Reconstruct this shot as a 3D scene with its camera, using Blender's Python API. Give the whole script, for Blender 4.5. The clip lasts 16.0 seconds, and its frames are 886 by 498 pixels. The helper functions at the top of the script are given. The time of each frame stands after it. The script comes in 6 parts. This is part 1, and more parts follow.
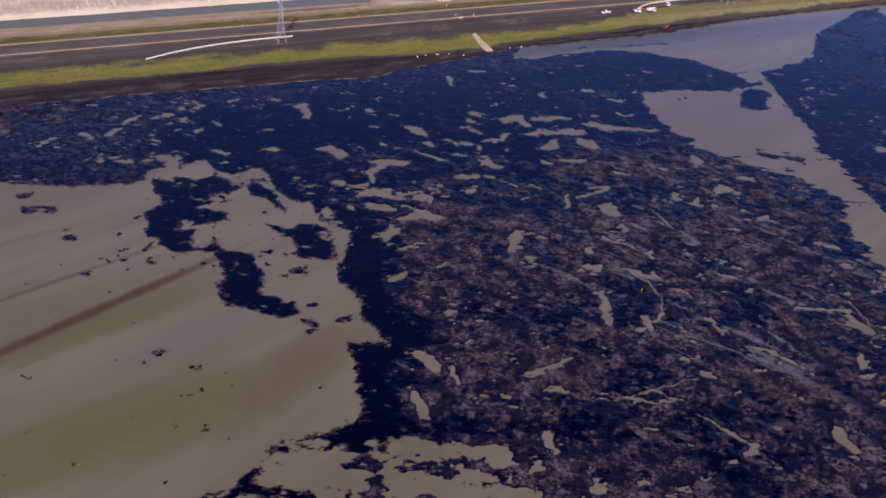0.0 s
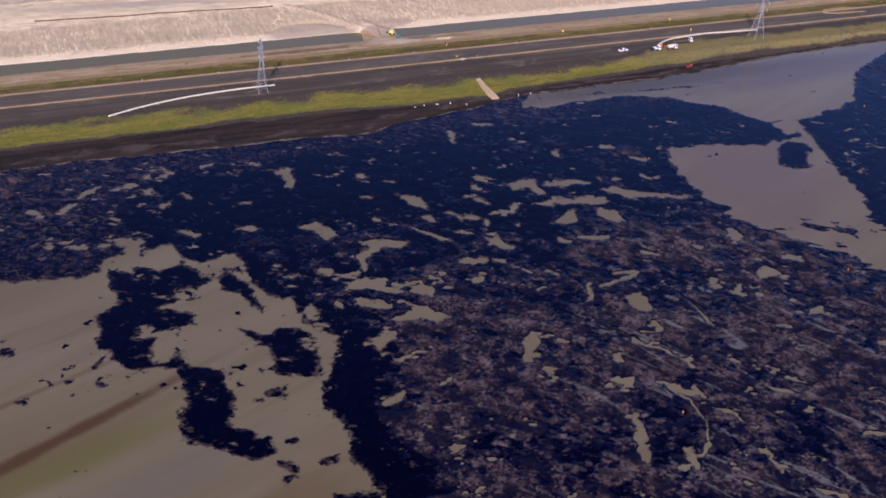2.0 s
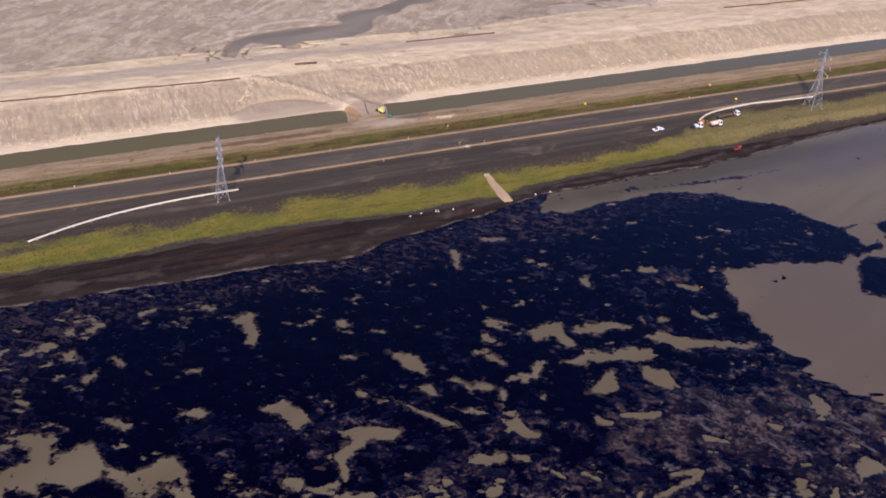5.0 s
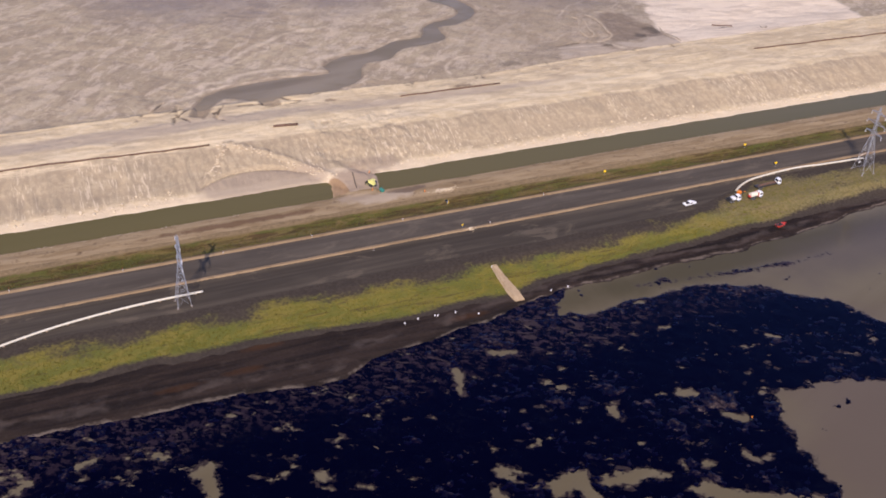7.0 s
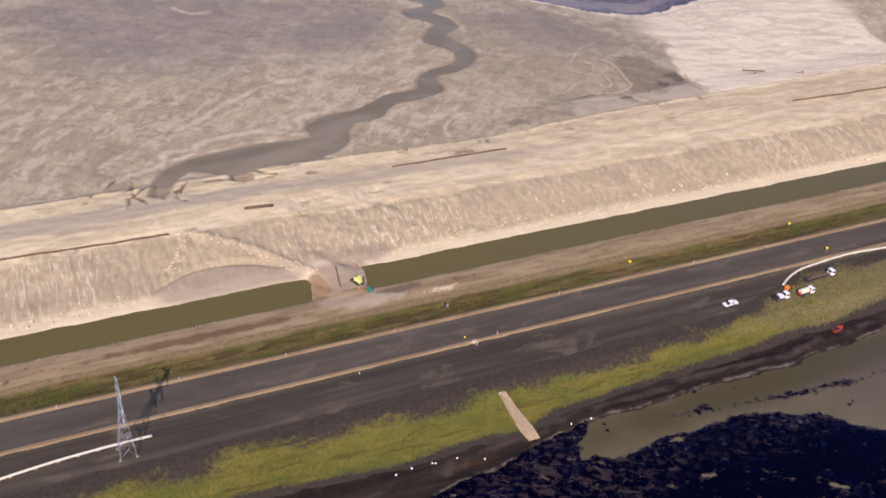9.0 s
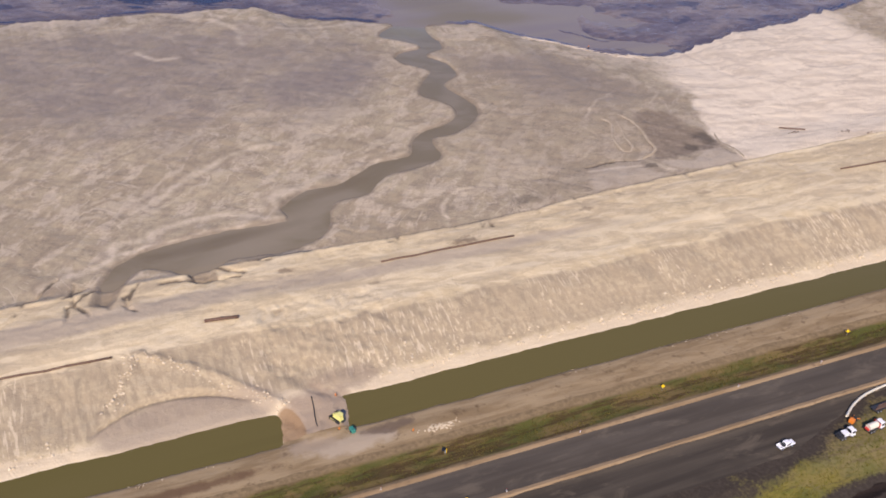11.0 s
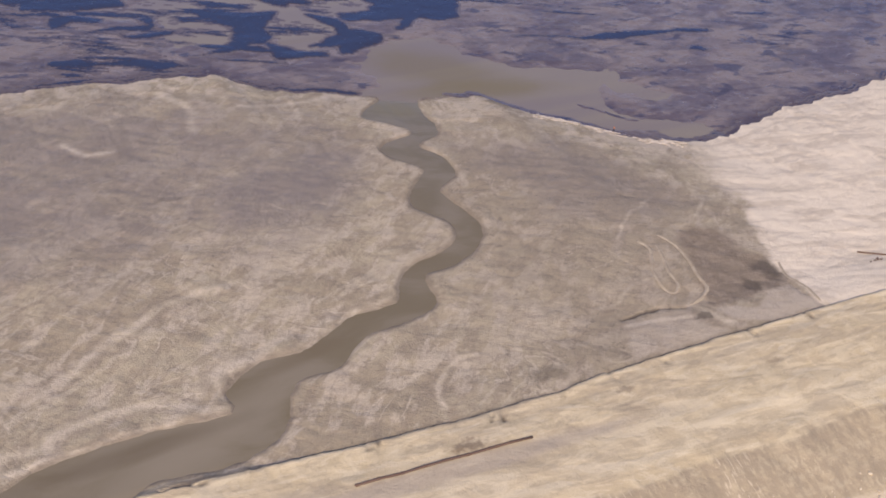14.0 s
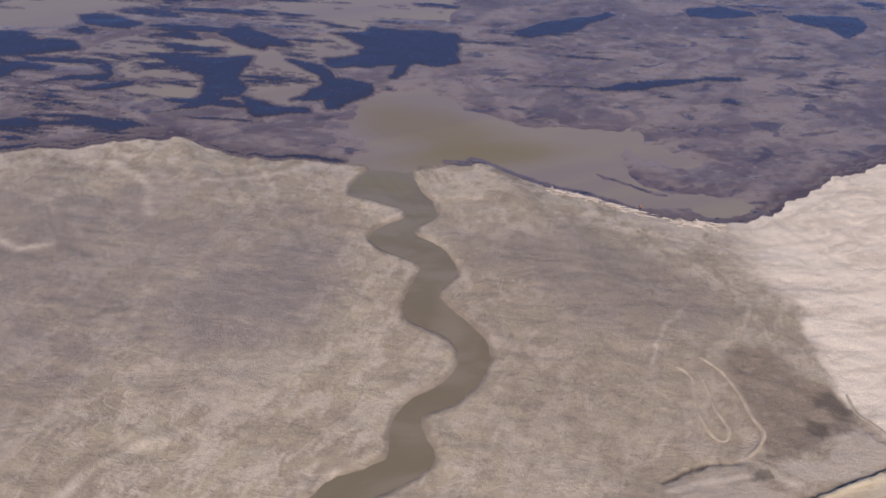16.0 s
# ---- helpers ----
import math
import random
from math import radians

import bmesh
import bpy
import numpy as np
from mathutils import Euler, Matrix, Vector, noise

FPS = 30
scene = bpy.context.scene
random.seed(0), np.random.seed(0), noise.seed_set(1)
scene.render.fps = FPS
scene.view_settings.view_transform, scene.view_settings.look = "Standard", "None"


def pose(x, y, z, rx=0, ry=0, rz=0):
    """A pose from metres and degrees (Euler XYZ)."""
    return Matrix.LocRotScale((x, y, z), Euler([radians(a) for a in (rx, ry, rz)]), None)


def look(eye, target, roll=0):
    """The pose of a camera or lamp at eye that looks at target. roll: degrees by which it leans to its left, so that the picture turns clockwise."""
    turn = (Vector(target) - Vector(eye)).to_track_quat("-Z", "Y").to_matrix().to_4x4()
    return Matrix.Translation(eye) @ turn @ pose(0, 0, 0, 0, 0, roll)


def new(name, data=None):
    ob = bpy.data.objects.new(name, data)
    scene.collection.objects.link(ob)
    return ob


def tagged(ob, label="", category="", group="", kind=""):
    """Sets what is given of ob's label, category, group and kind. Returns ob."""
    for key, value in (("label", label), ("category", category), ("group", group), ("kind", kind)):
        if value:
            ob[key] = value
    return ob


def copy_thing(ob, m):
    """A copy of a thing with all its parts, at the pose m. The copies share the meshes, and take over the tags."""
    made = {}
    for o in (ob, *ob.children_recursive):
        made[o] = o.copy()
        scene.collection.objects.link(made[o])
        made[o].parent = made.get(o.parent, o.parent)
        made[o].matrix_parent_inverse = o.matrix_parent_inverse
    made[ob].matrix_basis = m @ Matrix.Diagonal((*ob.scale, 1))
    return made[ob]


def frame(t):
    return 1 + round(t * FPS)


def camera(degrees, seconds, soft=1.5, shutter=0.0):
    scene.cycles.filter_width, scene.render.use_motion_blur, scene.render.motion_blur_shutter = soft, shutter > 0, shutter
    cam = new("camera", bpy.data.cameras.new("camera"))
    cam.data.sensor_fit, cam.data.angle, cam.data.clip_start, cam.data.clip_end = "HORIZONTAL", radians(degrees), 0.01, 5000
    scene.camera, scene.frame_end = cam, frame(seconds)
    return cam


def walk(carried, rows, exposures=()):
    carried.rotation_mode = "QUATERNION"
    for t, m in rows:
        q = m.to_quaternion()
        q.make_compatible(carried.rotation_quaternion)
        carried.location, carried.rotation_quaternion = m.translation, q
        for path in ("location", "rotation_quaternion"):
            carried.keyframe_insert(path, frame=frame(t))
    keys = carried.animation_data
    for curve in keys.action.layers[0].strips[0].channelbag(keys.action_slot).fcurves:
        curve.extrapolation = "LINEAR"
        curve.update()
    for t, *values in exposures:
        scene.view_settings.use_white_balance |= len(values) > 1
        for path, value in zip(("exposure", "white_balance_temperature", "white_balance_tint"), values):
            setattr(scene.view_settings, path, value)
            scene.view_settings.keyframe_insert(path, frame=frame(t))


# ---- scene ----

# ================= camera and its walk =================
cam = camera(45.0, 16.0, soft=1.8)
ROWS = [
    (0.0, 15.79, -288.13, 209.72, 0.517, -31.471, 4.203),
    (1.0, 13.23, -253.50, 209.50, 0.439, -31.567, 4.044),
    (2.0, 10.82, -218.08, 209.43, 0.371, -31.689, 3.888),
    (3.0, 8.59, -182.11, 209.47, 0.310, -31.836, 3.742),
    (4.0, 6.55, -145.80, 209.58, 0.254, -32.003, 3.608),
    (5.0, 4.72, -109.32, 209.72, 0.199, -32.189, 3.490),
    (6.0, 3.09, -72.80, 209.86, 0.143, -32.391, 3.393),
    (7.0, 1.64, -36.36, 209.97, 0.083, -32.606, 3.319),
    (8.0, 0.35, -0.09, 209.99, 0.017, -32.832, 3.275),
    (9.0, -0.80, 35.98, 209.91, -0.057, -33.066, 3.262),
    (10.0, -1.85, 71.83, 209.67, -0.144, -33.304, 3.285),
    (11.0, -2.86, 107.47, 209.25, -0.245, -33.546, 3.349),
    (12.0, -3.89, 142.95, 208.61, -0.363, -33.787, 3.456),
    (13.0, -4.99, 178.34, 207.70, -0.500, -34.025, 3.611),
    (14.0, -6.25, 213.76, 206.50, -0.660, -34.258, 3.819),
    (15.0, -7.75, 249.34, 204.96, -0.845, -34.483, 4.082),
    (16.0, -9.58, 285.25, 203.06, -1.057, -34.697, 4.405),
]
EXPOSURES = [(0.0, 0.66, 6500, 29), (3.5, 0.56, 6850, 27), (8.0, 0.62, 7200, 21), (13.0, 0.54, 7250, 18), (16.0, 0.40, 6950, 17)]
walk(cam, [(t, pose(x, y, z, 90 + pitch, 0, yaw) @ pose(0, 0, 0, 0, 0, roll)) for t, x, y, z, yaw, pitch, roll in ROWS], EXPOSURES)

# ================= sky and sun =================
SUN_HIGH = 36.0
world = bpy.data.worlds.new("sky")
scene.world = world
world.use_nodes = True
sky = world.node_tree.nodes.new("ShaderNodeTexSky")
sky.sky_type, sky.sun_disc = "NISHITA", False
sky.sun_elevation, sky.sun_rotation = radians(SUN_HIGH), radians(184)
sky.altitude, sky.air_density, sky.dust_density, sky.ozone_density = 300.0, 1.0, 0.1, 5.0
deep = world.node_tree.nodes.new("ShaderNodeMix")
deep.data_type, deep.blend_type = "RGBA", "MULTIPLY"
deep.inputs[0].default_value, deep.inputs[7].default_value = 1.0, (0.62, 0.78, 1.12, 1.0)
world.node_tree.links.new(sky.outputs[0], deep.inputs[6])
world.node_tree.links.new(deep.outputs[2], world.node_tree.nodes["Background"].inputs[0])
world.node_tree.nodes["Background"].inputs[1].default_value = 0.10
sun = new("sun", bpy.data.lights.new("sun", "SUN"))
sun.data.energy, sun.data.angle, sun.data.color = 3.5, radians(0.53), (1.0, 0.94, 0.86)
sun.matrix_basis = look((0, 0, 400), (40, 400 / math.tan(radians(SUN_HIGH)), 0))


# ================= node materials =================
class Paint:
    """A small wrapper round one node material."""

    def __init__(self, name):
        self.m = bpy.data.materials.new(name)
        self.m.use_nodes = True
        self.t = self.m.node_tree
        self.b = self.t.nodes["Principled BSDF"]
        self.tc = self.t.nodes.new("ShaderNodeTexCoord").outputs["Object"]

    def put(self, socket, value):
        if hasattr(value, "is_linked"):
            self.t.links.new(value, socket)
        else:
            socket.default_value = (*value, 1.0) if isinstance(value, tuple) and len(value) == 3 and socket.type == "RGBA" else value

    def coord(self, scale=(1, 1, 1), turn=0.0, shift=(0, 0, 0), src=None):
        src = src or self.tc
        if turn:
            n = self.t.nodes.new("ShaderNodeMapping")
            self.put(n.inputs["Vector"], src)
            n.inputs["Rotation"].default_value = (0, 0, radians(turn))
            src = n.outputs[0]
        n = self.t.nodes.new("ShaderNodeMapping")
        self.put(n.inputs["Vector"], src)
        n.inputs["Location"].default_value = shift
        n.inputs["Scale"].default_value = scale
        return n.outputs[0]

    def noise(self, scale, detail=4.0, rough=0.55, vec=None, warp=0.0):
        n = self.t.nodes.new("ShaderNodeTexNoise")
        self.put(n.inputs["Vector"], vec or self.tc)
        n.inputs["Scale"].default_value = scale
        n.inputs["Detail"].default_value = detail
        n.inputs["Roughness"].default_value = rough
        n.inputs["Distortion"].default_value = warp
        return n.outputs["Fac"]

    def cells(self, scale, vec=None, out="Distance", feature="F1"):
        n = self.t.nodes.new("ShaderNodeTexVoronoi")
        n.feature = feature
        self.put(n.inputs["Vector"], vec or self.tc)
        n.inputs["Scale"].default_value = scale
        return n.outputs[out]

    def ramp(self, fac, lo, hi, a=0.0, b=1.0):
        n = self.t.nodes.new("ShaderNodeMapRange")
        n.interpolation_type = "SMOOTHSTEP"
        self.put(n.inputs["Value"], fac)
        for key, v in (("From Min", lo), ("From Max", hi), ("To Min", a), ("To Max", b)):
            n.inputs[key].default_value = v
        return n.outputs[0]

    def do(self, op, a, b=0.0):
        n = self.t.nodes.new("ShaderNodeMath")
        n.operation = op
        self.put(n.inputs[0], a)
        self.put(n.inputs[1], b)
        return n.outputs[0]

    def mix(self, fac, a, b):
        n = self.t.nodes.new("ShaderNodeMix")
        n.data_type = "RGBA"
        self.put(n.inputs["Factor"], fac)
        self.put(n.inputs[6], a)
        self.put(n.inputs[7], b)
        return n.outputs[2]

    def blob(self, x, y, rx, ry, soft=0.5, ragged=0.35, scale=0.06, turn=0.0):
        """1 inside an ellipse with an uneven rim, 0 outside."""
        v = self.coord((1 / rx, 1 / ry, 0), turn, (-x / rx, -y / ry, 0))
        n = self.t.nodes.new("ShaderNodeVectorMath")
        n.operation = "LENGTH"
        self.put(n.inputs[0], v)
        d = self.do("ADD", n.outputs["Value"], self.do("MULTIPLY", self.do("SUBTRACT", self.noise(scale, 5.0, 0.6), 0.5), ragged * 4))
        return self.ramp(d, 1.0 + soft / 2, 1.0 - soft / 2)

    def field(self, name):
        n = self.t.nodes.new("ShaderNodeAttribute")
        n.attribute_name = name
        return n.outputs["Fac"]

    def random(self):
        return self.t.nodes.new("ShaderNodeObjectInfo").outputs["Random"]

    def island(self):
        return self.t.nodes.new("ShaderNodeNewGeometry").outputs["Random Per Island"]

    def bump(self, height, strength=0.5, reach=0.2):
        n = self.t.nodes.new("ShaderNodeBump")
        n.inputs["Strength"].default_value, n.inputs["Distance"].default_value = strength, reach
        self.put(n.inputs["Height"], height)
        self.put(self.b.inputs["Normal"], n.outputs[0])

    def done(self, color, rough=0.8, metal=0.0, ior=1.45, spec=0.5):
        self.put(self.b.inputs["Base Color"], color)
        self.put(self.b.inputs["Roughness"], rough)
        self.put(self.b.inputs["Metallic"], metal)
        self.b.inputs["IOR"].default_value = ior
        self.put(self.b.inputs["Specular IOR Level"], spec)
        return self.m


def plain(name, color, rough=0.6, metal=0.0, wear=0.25, scale=3.0):
    """Paint, plastic or metal with faint dirt and scuffs."""
    g = Paint(name)
    dirt = g.ramp(g.noise(scale, 6.0, 0.65), 0.45, 0.75)
    dark = tuple(c * 0.55 + 0.03 for c in color)
    g.bump(g.noise(scale * 8, 3.0), 0.1, 0.01)
    return g.done(g.mix(g.do("MULTIPLY", dirt, wear), color, dark), g.ramp(g.noise(scale * 2), 0.3, 0.7, max(rough - 0.1, 0.05), min(rough + 0.1, 1)), metal)


def smear(g, x0, y0, x1, y1, half, soft=1.2, ragged=0.25, scale=0.05):
    """A soft drawn-out patch from one point to another."""
    a = math.atan2(y1 - y0, x1 - x0)
    mx, my, c, s = (x0 + x1) / 2, (y0 + y1) / 2, math.cos(a), math.sin(a)
    return g.blob(mx * c + my * s, my * c - mx * s, math.hypot(x1 - x0, y1 - y0) / 2, half, soft, ragged, scale, -math.degrees(a))


def silt(g, a, b, c, streak_turn, streak=0.35, slicks=(), bands=(0.004, 0.035, 1), smears=()):
    """Colour of turbid water: two silts in drifting bands, with thin dirty streaks."""
    drift = g.noise(1.0, 4.0, 0.55, g.coord(bands, streak_turn), 0.6)
    col = g.mix(g.ramp(drift, 0.38, 0.62), a, b)
    lines = g.ramp(g.noise(1.0, 3.0, 0.5, g.coord((0.006, 0.11, 1), streak_turn, (3.1, 7.7, 0)), 0.4), 0.60, 0.74)
    col = g.mix(g.do("MULTIPLY", lines, streak), col, c)
    col = g.mix(g.do("MULTIPLY", g.ramp(g.noise(0.05, 5.0, 0.6), 0.4, 0.7), 0.25), col, b)
    for x0, y0, x1, y1, half, strong, tint in smears:
        col = g.mix(g.do("MULTIPLY", smear(g, x0, y0, x1, y1, half), strong), col, tint)
    for x, y, rx, ry, strong in slicks:
        col = g.mix(g.do("MULTIPLY", g.blob(x, y, rx, ry, 1.6, 0.3, 0.05, streak_turn), strong), col, c)
    return col


def muddy_water(name, *silts, rough=0.06, spec=0.5, **more):
    """Turbid water under a smooth glossy skin."""
    g = Paint(name)
    col = silt(g, *silts, **more)
    g.bump(g.noise(0.9, 3.0, 0.5), 0.03, 0.05)
    return g.done(col, g.ramp(g.noise(0.02, 4.0), 0.3, 0.7, rough, rough + 0.08), 0.0, 1.33, spec)


OLIVE, OCHRE, PINKISH, SLATE = (0.106, 0.092, 0.028), (0.112, 0.079, 0.036), (0.118, 0.088, 0.064), (0.120, 0.100, 0.074)
POND_SILT = dict(a=(0.124, 0.097, 0.052), b=(0.150, 0.121, 0.070), c=(0.070, 0.038, 0.014), streak_turn=-21.5, streak=0.25, smears=(
    (-140, -28, -30, -10, 15, 0.9, OLIVE), (-150, 18, -46, 45, 6.5, 0.9, OLIVE), (-90, 8, -30, 30, 7, 0.6, SLATE), (-58, -24, -14, 10, 9, 0.8, OCHRE), (-170, 8, -70, 48, 6, 0.55, OCHRE),
    (-150, 46, -60, 78, 1.3, 0.5, (0.070, 0.038, 0.014)), (-140, 19, -42, 64, 2.4, 1.0, (0.070, 0.038, 0.014)), (-150, 85, -60, 108, 1.4, 0.35, OCHRE),
    (182, 70, 240, 170, 34, 0.8, PINKISH), (140, 219, 330, 224, 8, 1.0, (0.074, 0.059, 0.024)), (225, 205, 400, 225, 13, 0.7, (0.092, 0.072, 0.054))))
M_POND = muddy_water("pond_water", **POND_SILT)
M_FARPOND = muddy_water("far_pond_water", (0.245, 0.203, 0.148), (0.215, 0.176, 0.145), (0.225, 0.172, 0.075), 0.0, 0.3, smears=((252, 628, 300, 572, 15, 0.5, (0.185, 0.142, 0.052)), (250, 583, 318, 570, 8, 0.5, (0.185, 0.142, 0.052))))
M_CANAL = muddy_water("canal_water", (0.118, 0.096, 0.026), (0.128, 0.103, 0.032), (0.105, 0.082, 0.025), 0.0, 0.3)
M_STREAM = muddy_water("stream_water", (0.185, 0.147, 0.090), (0.230, 0.188, 0.128), (0.175, 0.135, 0.068), 0.0, 0.15, rough=0.35, spec=0.2, bands=(0.03, 0.055, 1), smears=(
    (100, 384, 150, 411, 6, 0.7, (0.265, 0.218, 0.152)), (140, 414, 172, 424, 3, 0.6, (0.170, 0.130, 0.078)), (224, 470, 236, 500, 4, 0.5, (0.250, 0.204, 0.140)), (75, 394, 130, 400, 3, 0.6, (0.160, 0.124, 0.080)),
    (232, 575, 252, 560, 9, 0.8, (0.215, 0.168, 0.085))))


def bitumen_material(name, under, black=(0.0004, 0.0003, 0.0030), gloss=0.21):
    """Black glossy film; "film" tells how far inside the mat, "wisp" how much brown scum lies on it."""
    g = Paint(name)
    film, wisp = g.field("film"), g.field("wisp")
    fine = g.noise(0.7, 6.0, 0.7)
    wide = g.noise(0.07, 4.0, 0.6)
    col = g.mix(g.ramp(g.do("ADD", g.do("MULTIPLY", fine, 0.55), g.do("MULTIPLY", wide, 0.45)), 0.54, 0.68), black, tuple(q + 0.003 for q in black))
    thin = g.ramp(g.do("ADD", film, g.do("MULTIPLY", g.do("SUBTRACT", g.noise(0.45, 6.0, 0.7, g.coord((0.7, 1, 1), 8, (3, 3, 0)), 0.5), 0.5), 11.0)), 1.2, -0.4)
    col = g.mix(g.do("MULTIPLY", thin, 0.8), col, (0.048, 0.034, 0.028))
    haze = g.do("MULTIPLY", g.ramp(g.noise(0.42, 7.0, 0.70, g.coord((0.8, 0.9, 1), 12, (5, 81, 0)), 0.3), 0.49, 0.60), g.ramp(wisp, 0.35, 0.75))
    col = g.mix(g.do("MULTIPLY", haze, 0.75), col, (0.036, 0.023, 0.027))
    scum = g.do("ADD", g.noise(1.0, 7.0, 0.68, g.coord((0.13, 0.30, 1), 8), 0.7), g.do("MULTIPLY", wisp, 0.16))
    col = g.mix(g.do("MULTIPLY", g.ramp(scum, 0.67, 0.75), 0.65), col, (0.058, 0.040, 0.036))
    flecks = g.do("ADD", g.noise(0.42, 6.0, 0.66, g.coord((0.75, 1, 1), 5, (17, 2, 0)), 0.4), g.do("MULTIPLY", wisp, 0.06))
    col = g.mix(g.do("MULTIPLY", g.ramp(flecks, 0.695, 0.735), 0.8), col, (0.115, 0.088, 0.058))
    edge_noise = g.do("MULTIPLY", g.do("SUBTRACT", g.noise(0.9, 6.0, 0.68, g.coord((0.8, 1, 1), 8)), 0.5), 4.5)
    cover = g.ramp(g.do("ADD", film, edge_noise), -0.55, 0.35)
    plain_coord, g.tc = g.tc, g.coord((1, 1, 1), -25.5)
    open_water = silt(g, **under)
    g.tc = plain_coord
    col = g.mix(cover, open_water, col)
    g.bump(g.do("MULTIPLY", g.noise(1.4, 5.0, 0.6), cover), 0.25, 0.06)
    g.put(g.b.inputs["Specular Tint"], g.mix(cover, (1.0, 1.0, 1.0), (0.015, 0.05, 1.0)))
    return g.done(col, g.do("ADD", 0.08, g.do("MULTIPLY", cover, g.ramp(g.noise(0.3, 5.0, 0.6), 0.3, 0.7, 0.04, 0.2))), 0.0, 1.4, g.ramp(cover, 0.0, 1.0, 0.5, gloss))


def crust_material():
    """Dull froth; "lay" tells how thick it lies on the black film."""
    g = Paint("weathered_froth_crust")
    fine = g.noise(0.8, 7.0, 0.75)
    lumps = g.cells(0.45, g.coord((1, 1, 1)))
    mid = g.noise(0.20, 7.0, 0.70, g.coord((0.8, 1, 1), 0, (8, 5, 0)), 0.6)
    col = g.mix(g.ramp(fine, 0.43, 0.57), (0.007, 0.004, 0.006), (0.088, 0.059, 0.054))
    col = g.mix(g.do("MULTIPLY", g.ramp(mid, 0.55, 0.42), 0.75), col, (0.008, 0.006, 0.008))
    pale = g.ramp(g.do("ADD", g.do("MULTIPLY", g.noise(0.26, 7.0, 0.72, g.coord((0.85, 1, 1), 0, (40, 9, 0)), 0.5), 0.8), g.do("MULTIPLY", fine, 0.2)), 0.53, 0.66)
    col = g.mix(g.do("MULTIPLY", pale, 0.8), col, (0.165, 0.126, 0.104))
    tint = g.ramp(g.noise(0.025, 3.0), 0.45, 0.65)
    col = g.mix(g.do("MULTIPLY", tint, 0.3), col, (0.048, 0.028, 0.018))
    patch = g.noise(0.13, 7.0, 0.70, g.coord((0.9, 0.9, 1), 0, (21, 4, 0)), 0.2)
    col = g.mix(g.do("MULTIPLY", g.ramp(patch, 0.52, 0.44), 0.9), col, (0.003, 0.002, 0.006))
    col = g.mix(g.do("MULTIPLY", g.ramp(patch, 0.55, 0.66), 0.55), col, (0.125, 0.096, 0.086))
    froth = g.ramp(g.noise(1.0, 6.0, 0.62, g.coord((0.028, 0.17, 1), 38), 1.1), 0.55, 0.63)
    zone = g.blob(118, 70, 62, 85, 0.7, 0.3, 0.03)
    col = g.mix(g.do("MULTIPLY", g.do("MULTIPLY", froth, zone), 0.65), col, (0.135, 0.130, 0.124))
    film = g.ramp(g.do("ADD", g.field("lay"), g.do("MULTIPLY", g.do("SUBTRACT", g.noise(0.55, 7.0, 0.72, g.coord((0.8, 1, 1), 5)), 0.5), 1.7)), -0.05, 0.33)
    col = g.mix(film, (0.0012, 0.0008, 0.0070), col)
    g.bump(g.do("ADD", fine, lumps), 0.6, 0.22)
    g.b.inputs["Specular Tint"].default_value = (0.10, 0.14, 1.0, 1.0)
    return g.done(col, g.ramp(film, 0.0, 1.0, 0.28, 0.6), 0.0, 1.45, 0.18)


def sludge_material():
    """Brown sludge; "hem" tells how near the shore it lies."""
    g = Paint("brown_sludge_flat")
    wide = g.noise(0.030, 6.0, 0.62, g.coord((0.8, 1.1, 1), -15), 0.5)
    fine = g.noise(0.20, 7.0, 0.68, g.coord((0.7, 1.2, 1), -10), 0.3)
    col = g.mix(g.ramp(wide, 0.42, 0.58), (0.122, 0.088, 0.082), (0.228, 0.174, 0.138))
    col = g.mix(g.do("MULTIPLY", g.ramp(fine, 0.53, 0.62), 0.5), col, (0.085, 0.062, 0.064))
    col = g.mix(g.do("MULTIPLY", g.ramp(fine, 0.46, 0.38), 0.6), col, (0.25, 0.195, 0.155))
    lobes = g.noise(0.035, 6.0, 0.6, g.coord((0.7, 1.2, 1), -20, (9, 3, 0)), 0.9)
    rings = g.ramp(g.do("ABSOLUTE", g.do("SUBTRACT", lobes, 0.5)), 0.022, 0.004)
    col = g.mix(g.do("MULTIPLY", rings, 0.45), col, (0.22, 0.180, 0.155))
    col = g.mix(g.do("MULTIPLY", g.ramp(lobes, 0.55, 0.60), 0.45), col, (0.078, 0.058, 0.060))
    col = g.mix(g.do("MULTIPLY", g.ramp(g.noise(0.09, 6.0, 0.66, g.coord((0.7, 1.2, 1), -20, (2, 44, 0)), 0.6), 0.57, 0.62), 0.8), col, (0.055, 0.045, 0.060))
    col = g.mix(g.do("MULTIPLY", g.field("hem"), g.ramp(fine, 0.35, 0.6, 0.9, 0.5)), col, (0.055, 0.030, 0.027))
    g.bump(fine, 0.5, 0.25)
    return g.done(col, g.ramp(fine, 0.3, 0.7, 0.22, 0.5), 0.0, 1.45, 0.6)


def sand_grain(g):
    fine = g.noise(1.6, 6.0, 0.65)
    mid = g.noise(0.16, 6.0, 0.62, None, 0.8)
    wide = g.noise(0.03, 5.0, 0.6, None, 0.5)
    return fine, mid, wide


